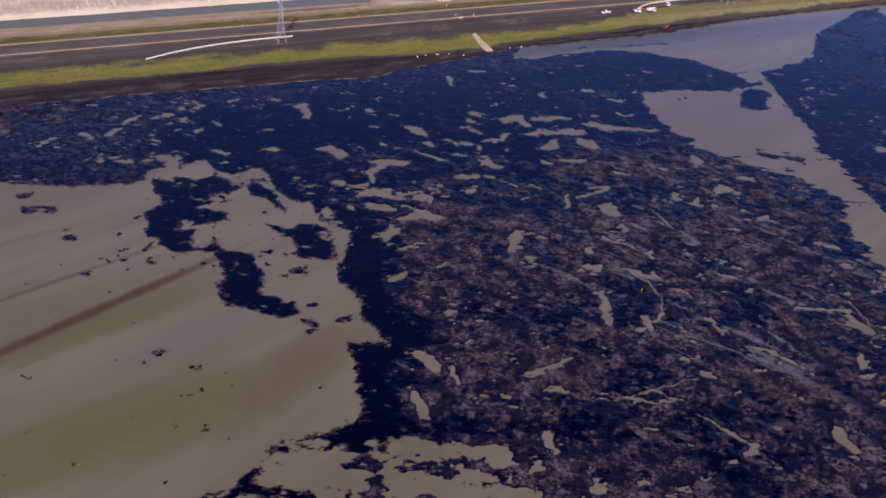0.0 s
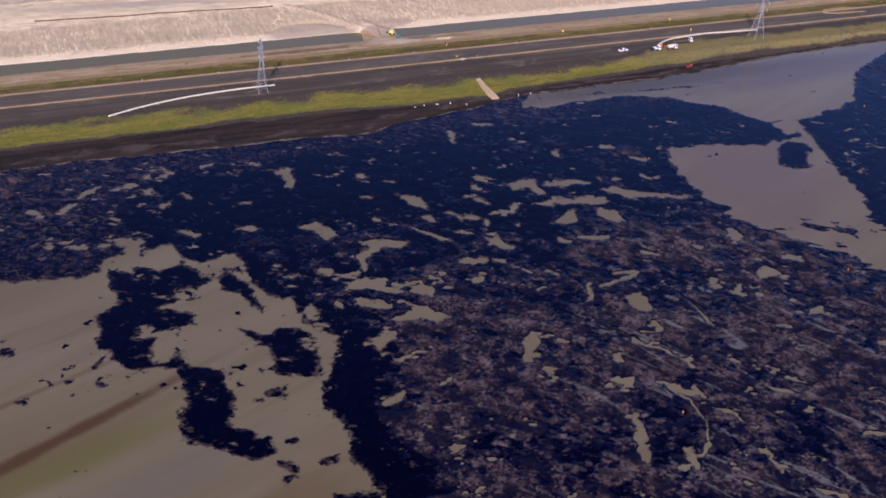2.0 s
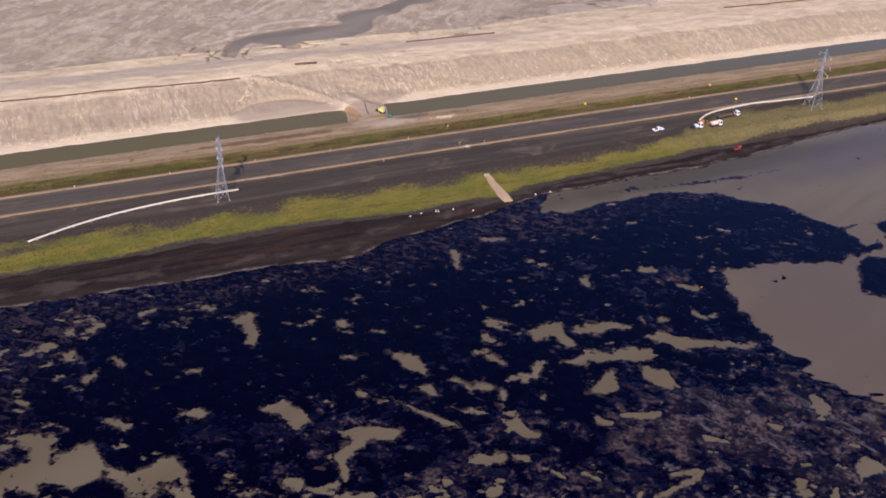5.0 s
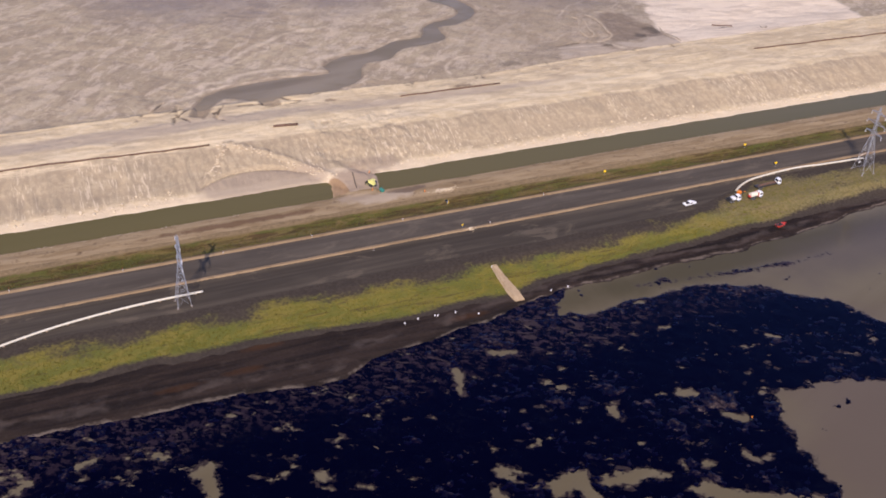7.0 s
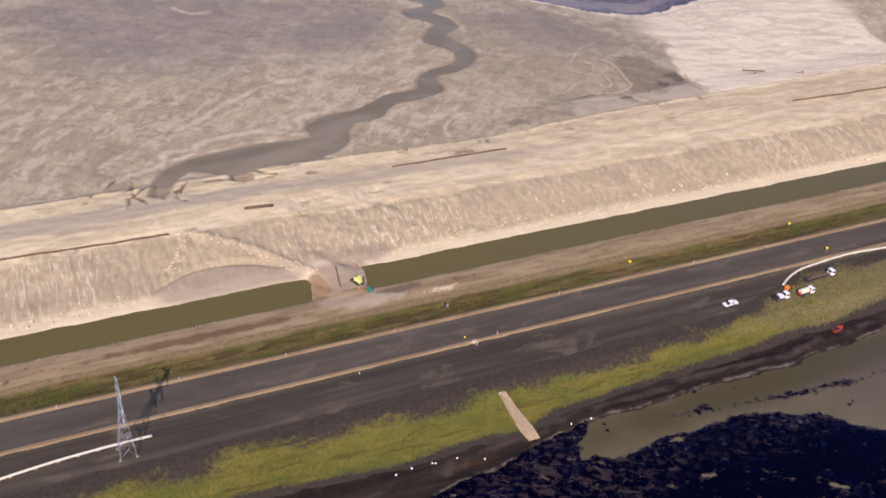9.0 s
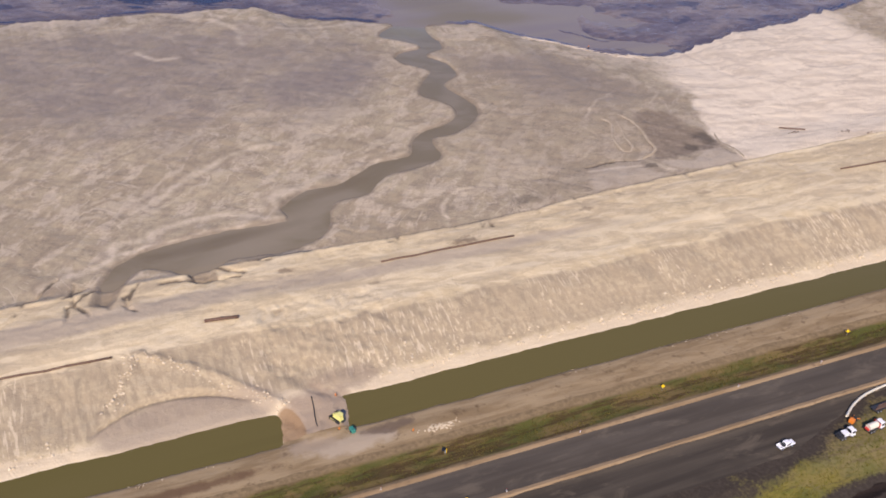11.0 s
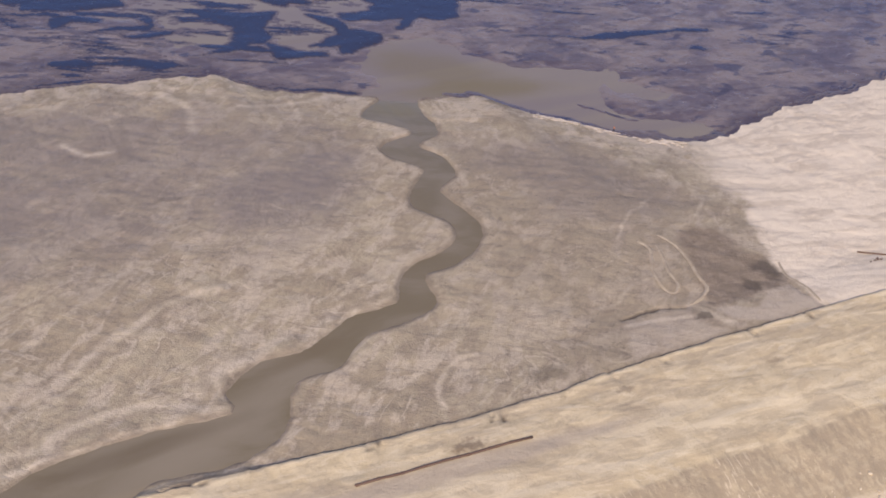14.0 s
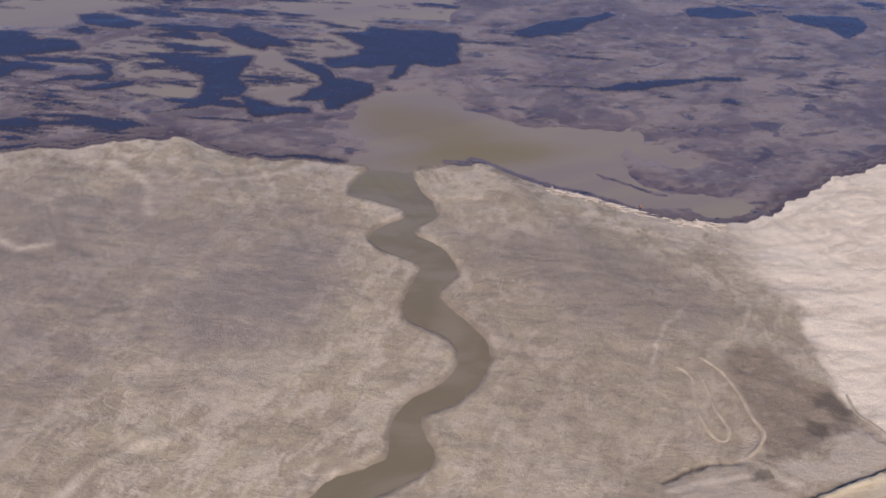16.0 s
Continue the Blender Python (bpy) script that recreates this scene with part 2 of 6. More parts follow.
def dyke_material():
    g = Paint("compacted_sand_dyke")
    fine, mid, wide = sand_grain(g)
    col = g.mix(g.ramp(mid, 0.36, 0.64), (0.525, 0.415, 0.252), (0.615, 0.498, 0.315))
    col = g.mix(g.do("MULTIPLY", g.ramp(wide, 0.45, 0.62), 0.4), col, (0.43, 0.34, 0.225))
    clod = g.ramp(g.noise(0.5, 7.0, 0.72), 0.54, 0.66)
    col = g.mix(g.do("MULTIPLY", clod, 0.25), col, (0.36, 0.28, 0.18))
    torn = g.noise(1.0, 7.0, 0.64, g.coord((0.05, 0.17, 1), 4), 1.2)
    # shadowed and lit parts of the torn ridges, put into the colour
    col = g.mix(g.do("MULTIPLY", g.ramp(torn, 0.535, 0.575), 0.55), col, (0.415, 0.325, 0.21))
    col = g.mix(g.do("MULTIPLY", g.ramp(torn, 0.46, 0.42), 0.5), col, (0.66, 0.55, 0.37))
    ruts = g.ramp(g.noise(1.0, 5.0, 0.6, g.coord((0.012, 0.30, 1)), 0.3), 0.52, 0.64)
    col = g.mix(g.do("MULTIPLY", ruts, 0.35), col, (0.37, 0.29, 0.195))
    track = g.do("MAXIMUM", g.blob(40, 366, 95, 5, 0.6, 0.15, 0.08), g.blob(170, 362, 60, 3, 0.8, 0.2, 0.08))
    col = g.mix(g.do("MULTIPLY", track, 0.75), col, (0.385, 0.315, 0.235))
    sep = g.t.nodes.new("ShaderNodeSeparateXYZ")
    g.put(sep.inputs[0], g.tc)
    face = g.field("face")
    # dark and pale rill lines put relief shading into the colour; face darker overall
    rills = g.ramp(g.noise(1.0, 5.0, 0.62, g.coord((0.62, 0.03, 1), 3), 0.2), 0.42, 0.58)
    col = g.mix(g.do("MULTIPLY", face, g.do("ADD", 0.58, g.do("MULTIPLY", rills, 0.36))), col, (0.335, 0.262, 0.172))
    runs = g.do("MULTIPLY", g.ramp(g.noise(1.0, 2.0, 0.5, g.coord((1.3, 0.035, 1), 2, (4, 4, 0)), 0.05), 0.56, 0.64), g.ramp(g.noise(0.04, 3.0, 0.5, g.coord((1, 0.2, 1), 0, (19, 0, 0))), 0.46, 0.56))
    col = g.mix(g.do("MULTIPLY", g.do("MULTIPLY", face, runs), 0.55), col, (0.66, 0.545, 0.38))
    salt = g.do("MULTIPLY", g.ramp(g.do("ADD", sep.outputs[1], g.do("MULTIPLY", g.noise(0.22, 5.0, 0.65), 9.0)), 327.0, 324.5), 0.6)
    col = g.mix(salt, col, (0.59, 0.485, 0.345))
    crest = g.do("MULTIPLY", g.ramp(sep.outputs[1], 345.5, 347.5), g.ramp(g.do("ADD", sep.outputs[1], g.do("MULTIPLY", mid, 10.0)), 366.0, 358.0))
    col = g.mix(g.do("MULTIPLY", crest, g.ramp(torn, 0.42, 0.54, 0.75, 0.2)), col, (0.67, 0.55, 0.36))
    cut = g.blob(78, 321, 26, 8, 0.3, 0.12, 0.1)
    col = g.mix(g.do("MULTIPLY", cut, 0.75), col, (0.325, 0.255, 0.185))
    soil = g.blob(113, 309, 10, 14, 0.5, 0.4, 0.15)
    col = g.mix(g.do("MULTIPLY", soil, 0.7), col, (0.30, 0.215, 0.15))
    # dark shading of the mound above the plug, put into the colour
    mound_shade = g.blob(124, 323, 9, 4, 0.6, 0.4, 0.2)
    col = g.mix(g.do("MULTIPLY", mound_shade, 0.6), col, (0.25, 0.19, 0.14))
    silt = g.blob(102.5, 309, 3.6, 8, 0.2, 0.1, 0.2)
    col = g.mix(g.do("MULTIPLY", silt, 0.85), col, (0.30, 0.185, 0.095))
    for x, y, rx, ry, strong in ((182, 368.3, 4.5, 1.8, 0.7), (120, 371.7, 2.2, 1.2, 0.6), (232, 372.8, 2.8, 1.2, 0.55), (145, 356, 1.6, 0.8, 0.4), (112, 352.5, 1.6, 0.8, 0.4), (280, 368, 3, 0.9, 0.4)):
        col = g.mix(g.do("MULTIPLY", g.blob(x, y, rx, ry, 1.2, 0.7, 0.5), strong), col, (0.14, 0.095, 0.062))
    col = g.mix(g.do("MULTIPLY", g.field("wetted"), 0.75), col, (0.20, 0.155, 0.11))
    # wet clay and the shade of the cracks' depth, both put into the colour
    col = g.mix(g.do("MULTIPLY", g.field("crack"), 0.85), col, (0.065, 0.050, 0.042))
    g.bump(g.do("ADD", fine, g.do("MULTIPLY", mid, 2.5)), 0.6, 0.3)
    return g.done(col, 0.9, 0.0, 1.45, 0.2)


def beach_material():
    g = Paint("tailings_sand_beach")
    fine, mid, wide = sand_grain(g)
    braid = g.noise(0.06, 9.0, 0.70, g.coord((0.85, 1.2, 1), 30), 0.3)
    col = g.mix(g.ramp(wide, 0.40, 0.60), (0.36, 0.287, 0.188), (0.435, 0.353, 0.232))
    col = g.mix(g.do("MULTIPLY", g.ramp(g.noise(0.17, 6.0, 0.62, g.coord((0.62, 1.25, 1), -48, (5, 2, 0)), 0.25), 0.48, 0.58), 0.52), col, (0.285, 0.220, 0.150))
    col = g.mix(g.do("MULTIPLY", g.ramp(g.noise(0.12, 6.0, 0.62, g.coord((0.55, 1.2, 1), -52, (31, 12, 0)), 0.3), 0.51, 0.60), 0.65), col, (0.55, 0.448, 0.325))
    col = g.mix(g.do("MULTIPLY", g.ramp(g.noise(0.45, 6.0, 0.66, g.coord((0.75, 1.25, 1), -46, (2, 61, 0)), 0.3), 0.52, 0.64), 0.32), col, (0.255, 0.200, 0.142))
    col = g.mix(g.do("MULTIPLY", g.ramp(g.noise(0.55, 6.0, 0.66, g.coord((0.7, 1.3, 1), -46, (52, 6, 0)), 0.3), 0.53, 0.66), 0.35), col, (0.50, 0.41, 0.295))
    wash = g.ramp(g.noise(1.0, 6.0, 0.62, g.coord((0.022, 0.085, 1), -32), 0.6), 0.545, 0.575)
    col = g.mix(g.do("MULTIPLY", wash, 0.5), col, (0.53, 0.435, 0.31))
    col = g.mix(g.do("MULTIPLY", g.ramp(fine, 0.45, 0.7), 0.22), col, (0.24, 0.185, 0.13))
    thread = g.ramp(g.do("ABSOLUTE", g.do("SUBTRACT", g.noise(0.05, 6.0, 0.66, g.coord((0.8, 1.2, 1), 25, (3, 8, 0)), 0.6), 0.5)), 0.014, 0.003)
    col = g.mix(g.do("MULTIPLY", thread, 0.35), col, (0.19, 0.15, 0.11))
    flow = g.noise(0.022, 5.0, 0.52, g.coord((1.0, 0.8, 1), -50, (14, 3, 0)), 1.3)
    rings = g.ramp(g.do("ABSOLUTE", g.do("SUBTRACT", g.do("FRACT", g.do("MULTIPLY", flow, 11.0)), 0.5)), 0.10, 0.02)
    broken = g.ramp(g.noise(0.06, 5.0, 0.6, g.coord((1, 1, 1), 0, (19, 47, 0))), 0.48, 0.62)
    col = g.mix(g.do("MULTIPLY", g.do("MULTIPLY", rings, broken), 0.6), col, (0.55, 0.45, 0.325))
    edges = g.ramp(g.do("ABSOLUTE", g.do("SUBTRACT", g.do("FRACT", g.do("ADD", g.do("MULTIPLY", flow, 11.0), 0.13)), 0.5)), 0.08, 0.02)
    col = g.mix(g.do("MULTIPLY", g.do("MULTIPLY", edges, broken), 0.4), col, (0.22, 0.172, 0.125))
    fan = g.do("MULTIPLY", g.field("fan"), g.ramp(g.noise(0.07, 6.0, 0.62, g.coord((1.2, 0.7, 1), 0, (8, 8, 0)), 0.8), 0.47, 0.53))
    col = g.mix(g.do("MULTIPLY", fan, 0.75), col, (0.60, 0.495, 0.365))
    # broad grey-brown zones, darker and less rough than the sand around
    dark_zone = g.do("MULTIPLY", smear(g, 20, 575, 195, 528, 58, 0.9, 0.45, 0.03), 0.8)
    dark_zone = g.do("MAXIMUM", dark_zone, smear(g, 135, 492, 205, 535, 30, 1.4, 0.5, 0.035))
    dark_zone = g.do("MAXIMUM", dark_zone, g.do("MULTIPLY", smear(g, 50, 570, 112, 494, 38, 1.4, 0.5, 0.035), 0.9))
    dark_zone = g.do("MAXIMUM", dark_zone, g.do("MULTIPLY", smear(g, 256, 525, 300, 450, 22, 1.4, 0.5, 0.04), 0.75))
    cloudy = g.do("MULTIPLY", dark_zone, g.ramp(g.noise(0.05, 6.0, 0.66, g.coord((0.9, 1.1, 1), 20, (71, 7, 0)), 0.6), 0.34, 0.56, 0.6, 1.0))
    col = g.mix(g.do("MULTIPLY", cloudy, 0.88), col, (0.232, 0.187, 0.152))
    grey = g.blob(262, 440, 52, 75, 0.9, 0.35, 0.04)
    col = g.mix(g.do("MULTIPLY", grey, 0.35), col, (0.25, 0.195, 0.135))
    fleck = g.ramp(g.noise(0.45, 4.0, 0.62, g.coord((0.8, 1.2, 1), 20, (33, 3, 0)), 0.5), 0.60, 0.68)
    col = g.mix(g.do("MULTIPLY", fleck, g.ramp(grey, 0.0, 1.0, 0.18, 0.6)), col, (0.20, 0.158, 0.115))
    levee = g.do("MULTIPLY", g.field("levee"), g.ramp(g.noise(0.10, 6.0, 0.65, g.coord((1, 1, 1), 0, (77, 1, 0))), 0.46, 0.60))
    col = g.mix(g.do("MULTIPLY", levee, 0.5), col, (0.54, 0.44, 0.31))
    col = g.mix(g.do("MULTIPLY", g.field("plate"), g.ramp(g.noise(0.12, 6.0, 0.6), 0.35, 0.55, 0.5, 0.85)), col, (0.47, 0.385, 0.285))
    # shade beside the pale ridges, put into the colour to bring out relief
    col = g.mix(g.do("MULTIPLY", g.field("ridge_shade"), 0.45), col, (0.255, 0.198, 0.142))
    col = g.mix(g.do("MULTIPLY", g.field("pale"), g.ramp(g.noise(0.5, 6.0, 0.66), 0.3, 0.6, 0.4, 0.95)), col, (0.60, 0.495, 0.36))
    # shadow of the scarp's drop, put into the sand's colour
    col = g.mix(g.do("MULTIPLY", g.field("scarp_shade"), g.ramp(g.noise(0.3, 6.0, 0.66), 0.35, 0.55, 0.5, 0.95)), col, (0.105, 0.080, 0.060))
    col = g.mix(g.do("MULTIPLY", g.field("margin"), g.ramp(g.noise(0.4, 6.0, 0.66), 0.35, 0.6, 0.4, 0.85)), col, (0.150, 0.108, 0.085))
    wetted = g.field("wetted")
    col = g.mix(g.do("MULTIPLY", wetted, 0.7), col, (0.20, 0.155, 0.11))
    # same crack colour as on the dyke: wet clay plus painted depth shade
    col = g.mix(g.do("MULTIPLY", g.field("crack"), 0.85), col, (0.065, 0.050, 0.042))
    flat = g.field("flat")
    col = g.mix(g.do("MULTIPLY", flat, 0.75), col, g.mix(g.ramp(g.noise(0.25, 6.0, 0.7), 0.45, 0.6), (0.195, 0.146, 0.102), (0.265, 0.202, 0.142)))
    spot = g.do("MAXIMUM", g.blob(312, 409, 6.0, 5.5, 0.8, 0.5, 0.2), g.blob(299, 403, 3.0, 3.0, 0.8, 0.4, 0.4))
    spot = g.do("MAXIMUM", spot, g.do("MULTIPLY", g.blob(216, 387, 6, 3.2, 0.8, 0.7, 0.3), 0.6))
    spot = g.do("MAXIMUM", spot, g.blob(274, 394, 3, 1.6, 0.8, 0.7, 0.4))
    spot = g.do("MAXIMUM", spot, g.do("MULTIPLY", g.blob(137, 515, 4.5, 1.6, 0.8, 0.7, 0.3), 0.6))
    col = g.mix(g.do("MULTIPLY", spot, 0.65), col, (0.085, 0.066, 0.05))
    dots = g.do("MULTIPLY", g.ramp(g.noise(0.16, 5.0, 0.7, g.coord((1, 1, 1), 0, (13, 91, 0))), 0.66, 0.74), 0.55)
    col = g.mix(dots, col, (0.14, 0.105, 0.075))
    dry = g.field("dry")
    waves = g.ramp(g.noise(1.0, 6.0, 0.66, g.coord((0.035, 0.13, 1), 14), 0.8), 0.36, 0.56)
    col = g.mix(g.do("MULTIPLY", dry, 0.96), col, g.mix(waves, (0.60, 0.49, 0.355), (0.76, 0.635, 0.465)))
    g.bump(g.do("ADD", g.do("MULTIPLY", fine, 0.6), g.do("MULTIPLY", braid, 3.0)), 0.85, 0.4)
    return g.done(col, g.ramp(dark_zone, 0.0, 1.0, 0.9, 0.65), 0.0, 1.45, 0.25)


def road_material(name, a, b, pale):
    """Dark haul road: packed fines with tyre bands along the way and dusty patches."""
    g = Paint(name)
    band = g.noise(1.0, 4.0, 0.55, g.coord((0.016, 0.32, 1)), 0.3)
    blot = g.noise(0.13, 6.0, 0.68, g.coord((0.4, 1, 1)), 0.5)
    fine = g.noise(2.5, 5.0, 0.7)
    col = g.mix(g.ramp(band, 0.30, 0.70), a, b)
    col = g.mix(g.do("MULTIPLY", g.ramp(g.noise(0.07, 5.0, 0.65, g.coord((0.5, 1, 1), 0, (6, 3, 0))), 0.5, 0.62), 0.5), col, a)
    col = g.mix(g.do("MULTIPLY", g.ramp(blot, 0.53, 0.66), 0.6), col, pale)
    col = g.mix(g.do("MULTIPLY", g.ramp(fine, 0.4, 0.7), 0.2), col, a)
    g.bump(g.do("ADD", fine, band), 0.3, 0.08)
    return g.done(col, 0.9, 0.0, 1.45, 0.15)


def soil_material(name, a, b, c, turn=0.0, spread=(0.05, 0.3, 1), spills=()):
    g = Paint(name)
    band = g.noise(1.0, 6.0, 0.65, g.coord(spread, turn), 0.5)
    fine = g.noise(1.2, 6.0, 0.7)
    col = g.mix(g.ramp(band, 0.36, 0.62), a, b)
    col = g.mix(g.ramp(g.noise(0.35, 6.0, 0.7), 0.55, 0.72), col, c)
    for x, y, rx, ry, tint in spills:
        col = g.mix(g.do("MULTIPLY", g.blob(x, y, rx, ry, 0.8, 0.5, 0.25), 0.85), col, tint)
    g.bump(g.do("ADD", fine, band), 0.5, 0.15)
    return g.done(col, g.ramp(fine, 0.3, 0.7, 0.7, 0.95), 0.0, 1.45, 0.25)


def grass_material(name, a, b):
    g = Paint(name)
    zone = g.noise(0.07, 5.0, 0.65, g.coord((0.4, 1, 1), -ALONG_ROAD))
    col = g.mix(g.island(), a, b)
    col = g.mix(g.do("MULTIPLY", g.ramp(zone, 0.48, 0.62), 0.55), col, (0.090, 0.108, 0.020))
    col = g.mix(g.do("MULTIPLY", g.ramp(g.noise(0.12, 5.0, 0.65, g.coord((0.5, 1, 1), -ALONG_ROAD, (40, 3, 0))), 0.52, 0.68), 0.55), col, (0.068, 0.050, 0.022))
    return g.done(col, 0.8, 0.0, 1.45, 0.15)


ALONG_ROAD = 25.5
M_BITUMEN = bitumen_material("floating_bitumen", POND_SILT)
# far copy of the bitumen: haze and sky sheen put into its bluer base
M_FARBITUMEN = bitumen_material("far_bitumen_hazed", dict(a=(0.165, 0.130, 0.105), b=(0.140, 0.106, 0.092), c=(0.120, 0.090, 0.070), streak_turn=0.0, streak=0.3), (0.036, 0.044, 0.066), 0.4)
M_CRUST, M_SLUDGE = crust_material(), sludge_material()
M_DYKE, M_BEACH = dyke_material(), beach_material()
M_ROAD = road_material("dark_haul_road", (0.070, 0.057, 0.044), (0.104, 0.086, 0.066), (0.150, 0.122, 0.088))
M_SERVICE = road_material("oily_service_road", (0.048, 0.039, 0.030), (0.086, 0.070, 0.052), (0.142, 0.113, 0.080))
M_BERM = soil_material("tan_gravel_berm", (0.26, 0.172, 0.090), (0.33, 0.228, 0.126), (0.17, 0.112, 0.064))
M_BANK = soil_material("canal_bank_earth", (0.240, 0.165, 0.085), (0.335, 0.245, 0.138), (0.135, 0.086, 0.045), spills=((116, 297.5, 12, 3.2, (0.44, 0.35, 0.245)), (106, 301, 8, 2.5, (0.36, 0.275, 0.185)), (128, 300, 7, 2, (0.15, 0.105, 0.07)), (60, 296.5, 30, 1.6, (0.13, 0.075, 0.04))))
def turf_material(name, bare, dry, lush, dark, worn=0.54):
    """Soil under thin sedge; "cover" tells how densely it grows."""
    g = Paint(name)
    fine = g.noise(0.9, 6.0, 0.7)
    col = g.mix(g.ramp(g.noise(0.16, 6.0, 0.66, g.coord((0.45, 1, 1)), 0.5), 0.40, 0.60), dry, lush)
    col = g.mix(g.do("MULTIPLY", g.ramp(g.noise(1.0, 6.0, 0.66, g.coord((0.06, 0.45, 1), 0, (5, 9, 0)), 0.6), worn, worn + 0.1), 0.75), col, dark)
    col = g.mix(g.do("MULTIPLY", g.blob(345, 250, 105, 30, 0.5, 0.3, 0.05), 0.6), col, g.mix(g.ramp(fine, 0.4, 0.6), (0.150, 0.112, 0.055), (0.215, 0.160, 0.090)))
    grown = g.ramp(g.do("ADD", g.field("cover"), g.do("MULTIPLY", g.do("SUBTRACT", fine, 0.5), 1.1)), 0.15, 0.75)
    col = g.mix(grown, g.mix(g.ramp(fine, 0.35, 0.65), bare, tuple(1.5 * q for q in bare)), col)
    g.bump(fine, 0.6, 0.2)
    return g.done(col, 0.9, 0.0, 1.45, 0.2)


M_TURF = turf_material("grassy_bank_soil", (0.040, 0.031, 0.023), (0.168, 0.140, 0.032), (0.108, 0.112, 0.025), (0.072, 0.056, 0.024))
M_VERGE = turf_material("weedy_verge", (0.170, 0.120, 0.064), (0.165, 0.116, 0.044), (0.088, 0.088, 0.022), (0.060, 0.034, 0.016), 0.48)

def mud_material():
    g = Paint("oily_shore_mud")
    band = g.noise(1.0, 6.0, 0.65, g.coord((0.022, 0.30, 1)), 0.5)
    fine = g.noise(1.0, 6.0, 0.7)
    col = g.mix(g.ramp(band, 0.36, 0.64), (0.013, 0.009, 0.007), (0.033, 0.022, 0.016))
    col = g.mix(g.do("MULTIPLY", g.ramp(g.noise(0.3, 6.0, 0.7), 0.52, 0.70), 0.3), col, (0.062, 0.046, 0.034))
    for x, y in ((21, 217.9), (41, 219.2), (118, 221.5), (50, 228)):
        col = g.mix(g.do("MULTIPLY", g.blob(x, y, 6, 1.3, 0.9, 0.4, 0.25), 0.5), col, (0.060, 0.026, 0.010))
    sep = g.t.nodes.new("ShaderNodeSeparateXYZ")
    g.put(sep.inputs[0], g.tc)
    high = g.do("ADD", sep.outputs[2], g.do("MULTIPLY", g.noise(0.10, 5.0, 0.6, g.coord((0.5, 1, 1))), 0.8))
    drift = g.do("MULTIPLY", g.ramp(g.do("ABSOLUTE", g.do("SUBTRACT", high, 0.98)), 0.16, 0.02), g.ramp(g.noise(0.09, 5.0, 0.6, g.coord((1, 1, 1), 0, (7, 55, 0))), 0.40, 0.60))
    col = g.mix(g.do("MULTIPLY", drift, 0.32), col, (0.13, 0.100, 0.080))
    lip = g.do("MULTIPLY", g.ramp(g.noise(0.12, 5.0, 0.65, g.coord((1, 1, 1), 0, (2, 9, 0))), 0.42, 0.6), g.ramp(g.do("ABSOLUTE", g.do("SUBTRACT", g.do("ADD", sep.outputs[2], g.do("MULTIPLY", g.noise(0.6, 4.0), 0.2)), 0.22)), 0.12, 0.01))
    col = g.mix(g.do("MULTIPLY", lip, 0.6), col, (0.21, 0.165, 0.125))
    g.bump(g.do("ADD", fine, band), 0.5, 0.15)
    return g.done(col, g.ramp(fine, 0.3, 0.7, 0.6, 0.9), 0.0, 1.45, 0.15)


M_MUD = mud_material()
M_BED = soil_material("pond_bed_silt", (0.10, 0.085, 0.065), (0.13, 0.11, 0.085), (0.08, 0.065, 0.05))
M_GRASS = grass_material("sedge_grass", (0.112, 0.104, 0.020), (0.200, 0.172, 0.034))
M_WEED = grass_material("ditch_weeds", (0.080, 0.070, 0.022), (0.135, 0.112, 0.032))
M_STEEL = plain("galvanised_steel", (0.40, 0.42, 0.45), 0.45, 0.6, 0.3)
M_WHITEPIPE = plain("white_poly_pipe", (0.64, 0.59, 0.47), 0.5, 0.0, 0.3, 0.8)
M_WHITE = plain("white_vehicle_paint", (0.80, 0.80, 0.80), 0.3)
M_YELLOW = plain("safety_yellow_paint", (0.80, 0.52, 0.02), 0.45)
M_LIME = plain("faded_yellow_machine_paint", (0.70, 0.66, 0.22), 0.45)
M_GREEN = plain("teal_green_paint", (0.03, 0.22, 0.17), 0.45)
M_RED = plain("red_paint", (0.55, 0.05, 0.03), 0.4)
M_ORANGE = plain("orange_paint", (0.75, 0.22, 0.03), 0.45)
M_BLACK = plain("black_rubber", (0.025, 0.025, 0.027), 0.8)
M_DARKSTEEL = plain("dark_steel", (0.10, 0.095, 0.09), 0.5, 0.7)
M_RUST = plain("rusted_pipe_steel", (0.125, 0.072, 0.048), 0.85, 0.0, 0.6, 1.0)
M_WOOD = plain("bleached_driftwood", (0.50, 0.43, 0.35), 0.85, 0.0, 0.5, 1.0)
M_TIMBER = plain("weathered_planks", (0.42, 0.30, 0.20), 0.85, 0.0, 0.5, 1.2)
M_ROCK = soil_material("grey_boulder", (0.24, 0.20, 0.17), (0.34, 0.29, 0.25), (0.15, 0.125, 0.11), 0.0, (0.6, 0.6, 0.6))


M_CLOD = soil_material("sand_clod", (0.50, 0.41, 0.285), (0.60, 0.495, 0.345), (0.42, 0.33, 0.22), 0.0, (0.5, 0.5, 0.5))


def glass_material():
    g = Paint("tinted_vehicle_glass")
    return g.done((0.02, 0.025, 0.03), 0.05)


M_GLASS = glass_material()


# ================= number fields =================
def lattice(ix, iy, seed):
    h = ix * np.uint32(374761393) + iy * np.uint32(668265263) + np.uint32((seed * 1442695041) & 0xFFFFFFFF)
    h = (h ^ (h >> np.uint32(13))) * np.uint32(1274126177)
    return ((h ^ (h >> np.uint32(16))) & np.uint32(0xFFFF)).astype(np.float32) * np.float32(1 / 65535)


